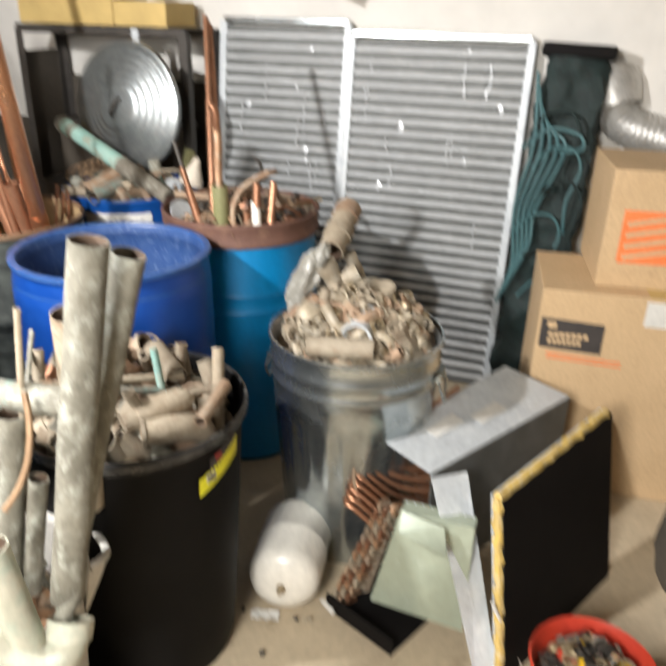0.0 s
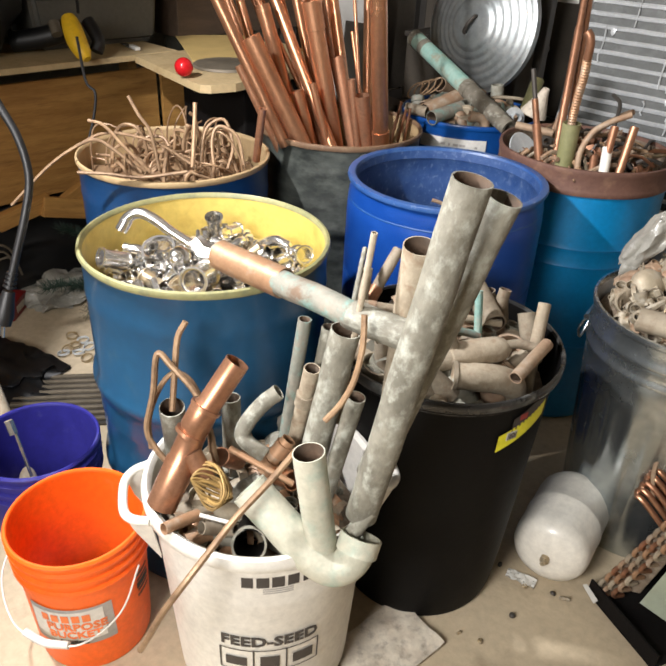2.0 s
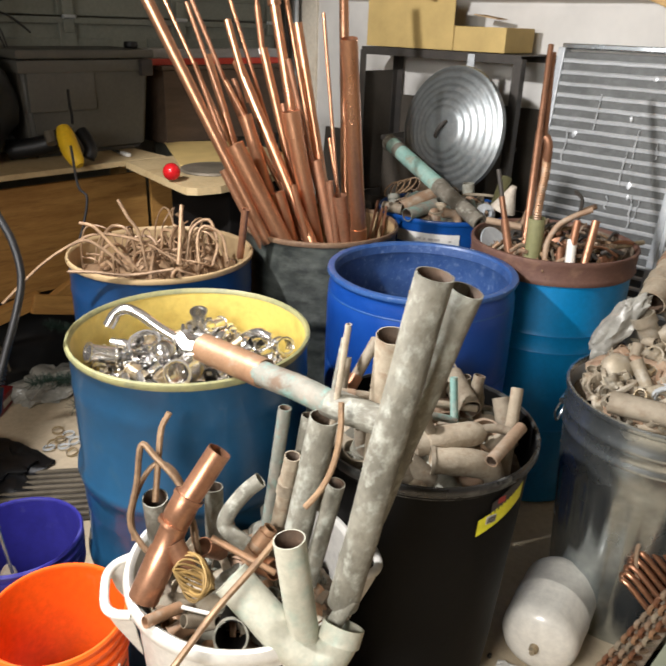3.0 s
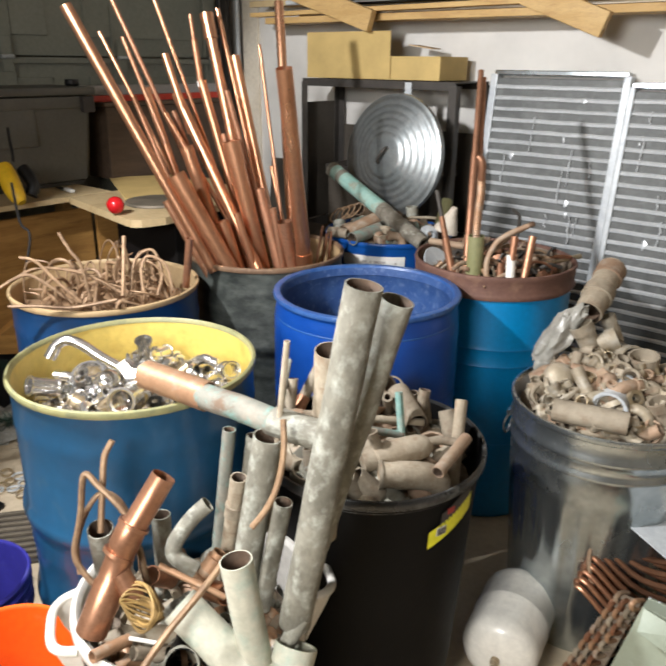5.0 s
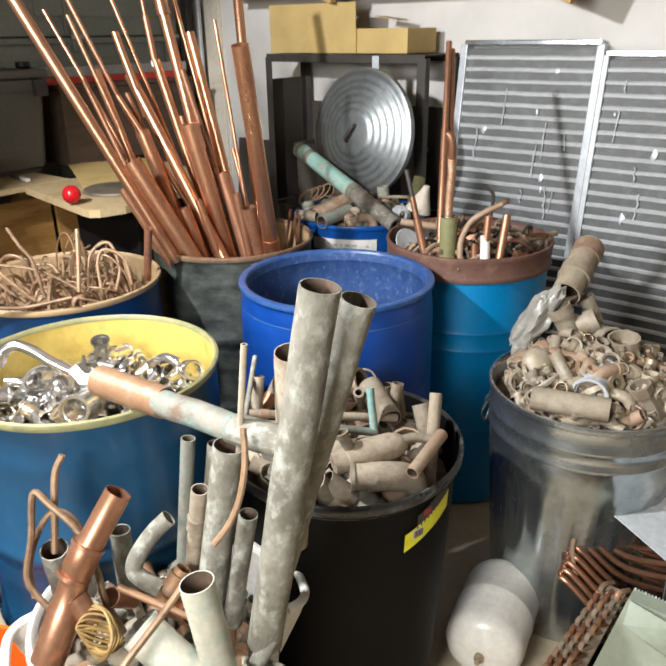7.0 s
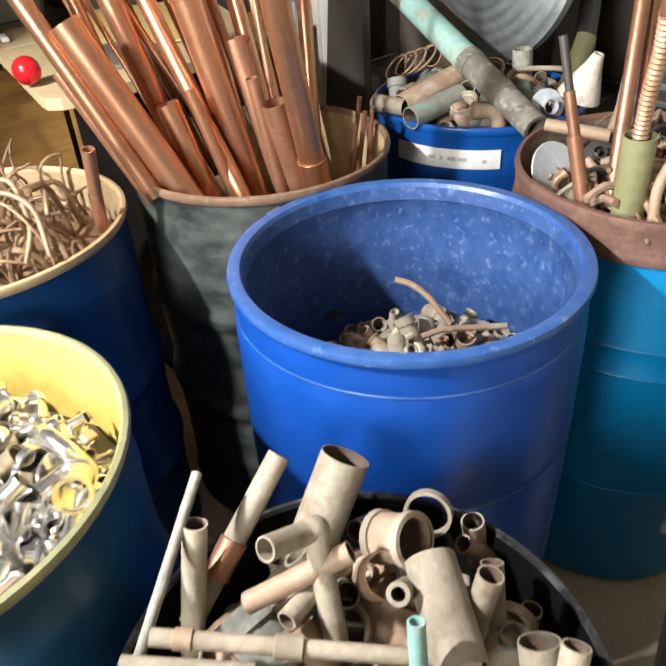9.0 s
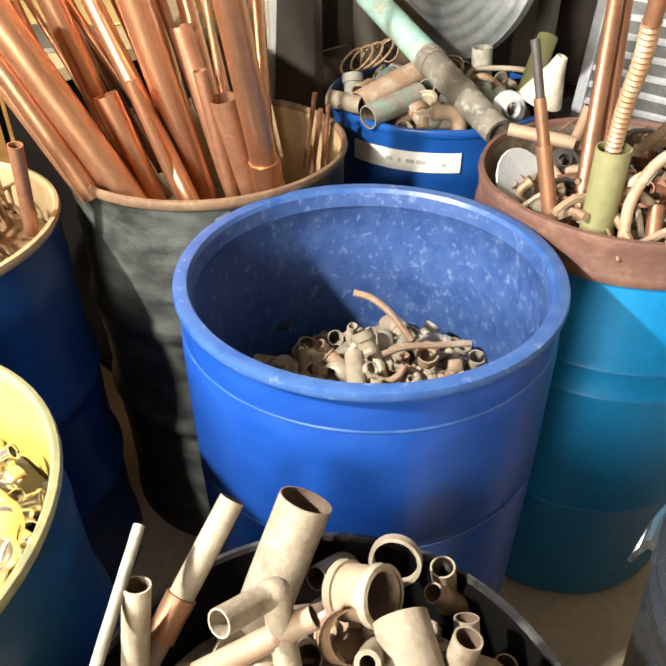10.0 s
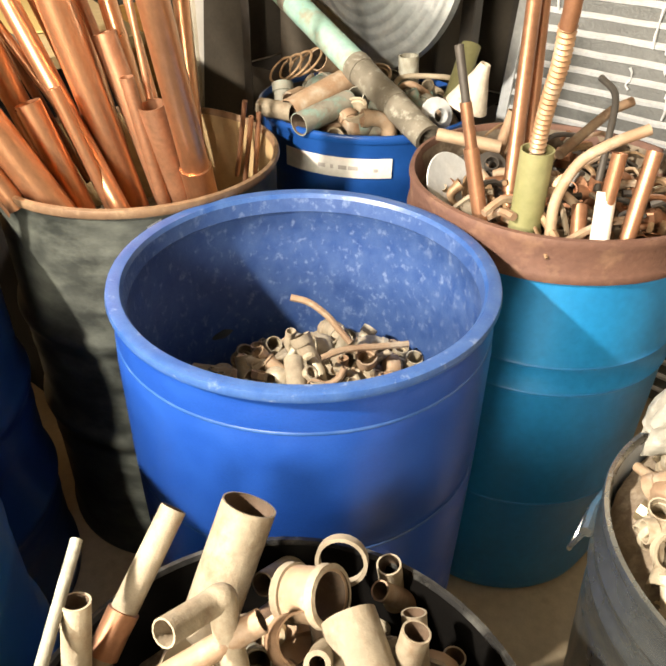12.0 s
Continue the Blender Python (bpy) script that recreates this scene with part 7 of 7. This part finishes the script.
tagged(wrap, "crumpled clear plastic wrap on the floor", "plastic wrap")
redbox = thing("red_box", pose(*(-2.332, 2.058, 0.000), 0, 0, 30), "small red package on the floor", "package")
part("body", box(0.10, 0.16, 0.07, (0, 0, 0), 0.006), dim_red, redbox)
part("label", box(0.102, 0.08, 0.03, (0, 0, 0.02), 0.001), paper, redbox)
cloth = bmesh.new()
bmesh.ops.create_icosphere(cloth, subdivisions=4, radius=0.5)
for v in cloth.verts:
    k = 1 + 0.35 * noise.noise(v.co * 3 + Vector((7, 0, 0))) + 0.12 * noise.noise(v.co * 9)
    k += 0.5 * noise.noise(v.co * 6 + Vector((1, 5, 0)))
    v.co = Vector((v.co.x * 0.44 * k, v.co.y * 0.30 * k, max(0.0, v.co.z * 0.08 * k + 0.015)))
rag = part("dark_cloth", cloth, rubber)
rag.location = (-1.953, 1.752, 0.000)
tagged(rag, "dark brown crumpled cloth on the floor", "cloth")
sheet_of = bmesh.new()
bmesh.ops.create_grid(sheet_of, x_segments=16, y_segments=16, size=0.5)
for v in sheet_of.verts:
    v.co = Vector((v.co.x * 0.17, v.co.y * 0.24, 0.012 + 0.012 * noise.noise(v.co * 4) + 0.02 * max(0, v.co.y)))
news = part("newspaper", sheet_of, paper)
news.matrix_world = pose(*(-0.228, 1.490, 0.000), 0, 0, -20)
tagged(news, "crumpled printed paper on the floor", "paper")
scrap_paper = bmesh.new()
bmesh.ops.create_grid(scrap_paper, x_segments=10, y_segments=6, size=0.5)
for v in scrap_paper.verts:
    v.co = Vector((v.co.x * 0.08, v.co.y * 0.035, 0.008 + 0.01 * noise.noise(v.co * 5)))
torn = part("paper_scrap", scrap_paper, label_white)
torn.location = (-0.010, 1.879, 0.000)
tagged(torn, "torn white paper scrap on the floor", "paper")
for i, at in enumerate([(0.007, 1.860, 0.006), (0.008, 1.750, 0.006), (-0.220, 1.604, 0.006), (-0.036, 1.635, 0.006), (0.078, 1.873, 0.006), (0.111, 1.878, 0.006), (-0.090, 1.629, 0.006), (-0.071, 1.894, 0.006), (-1.878, 1.827, 0.006)]):
    fitting(("nut", "cap", "elbow")[i % 3], (brass, steel_dark, dull_brass)[i % 3], pose(*at, 10 * i, 0, 40 * i) @ Matrix.Diagonal((0.3, 0.3, 0.3, 1)), "tiny dropped", "bits on the floor")
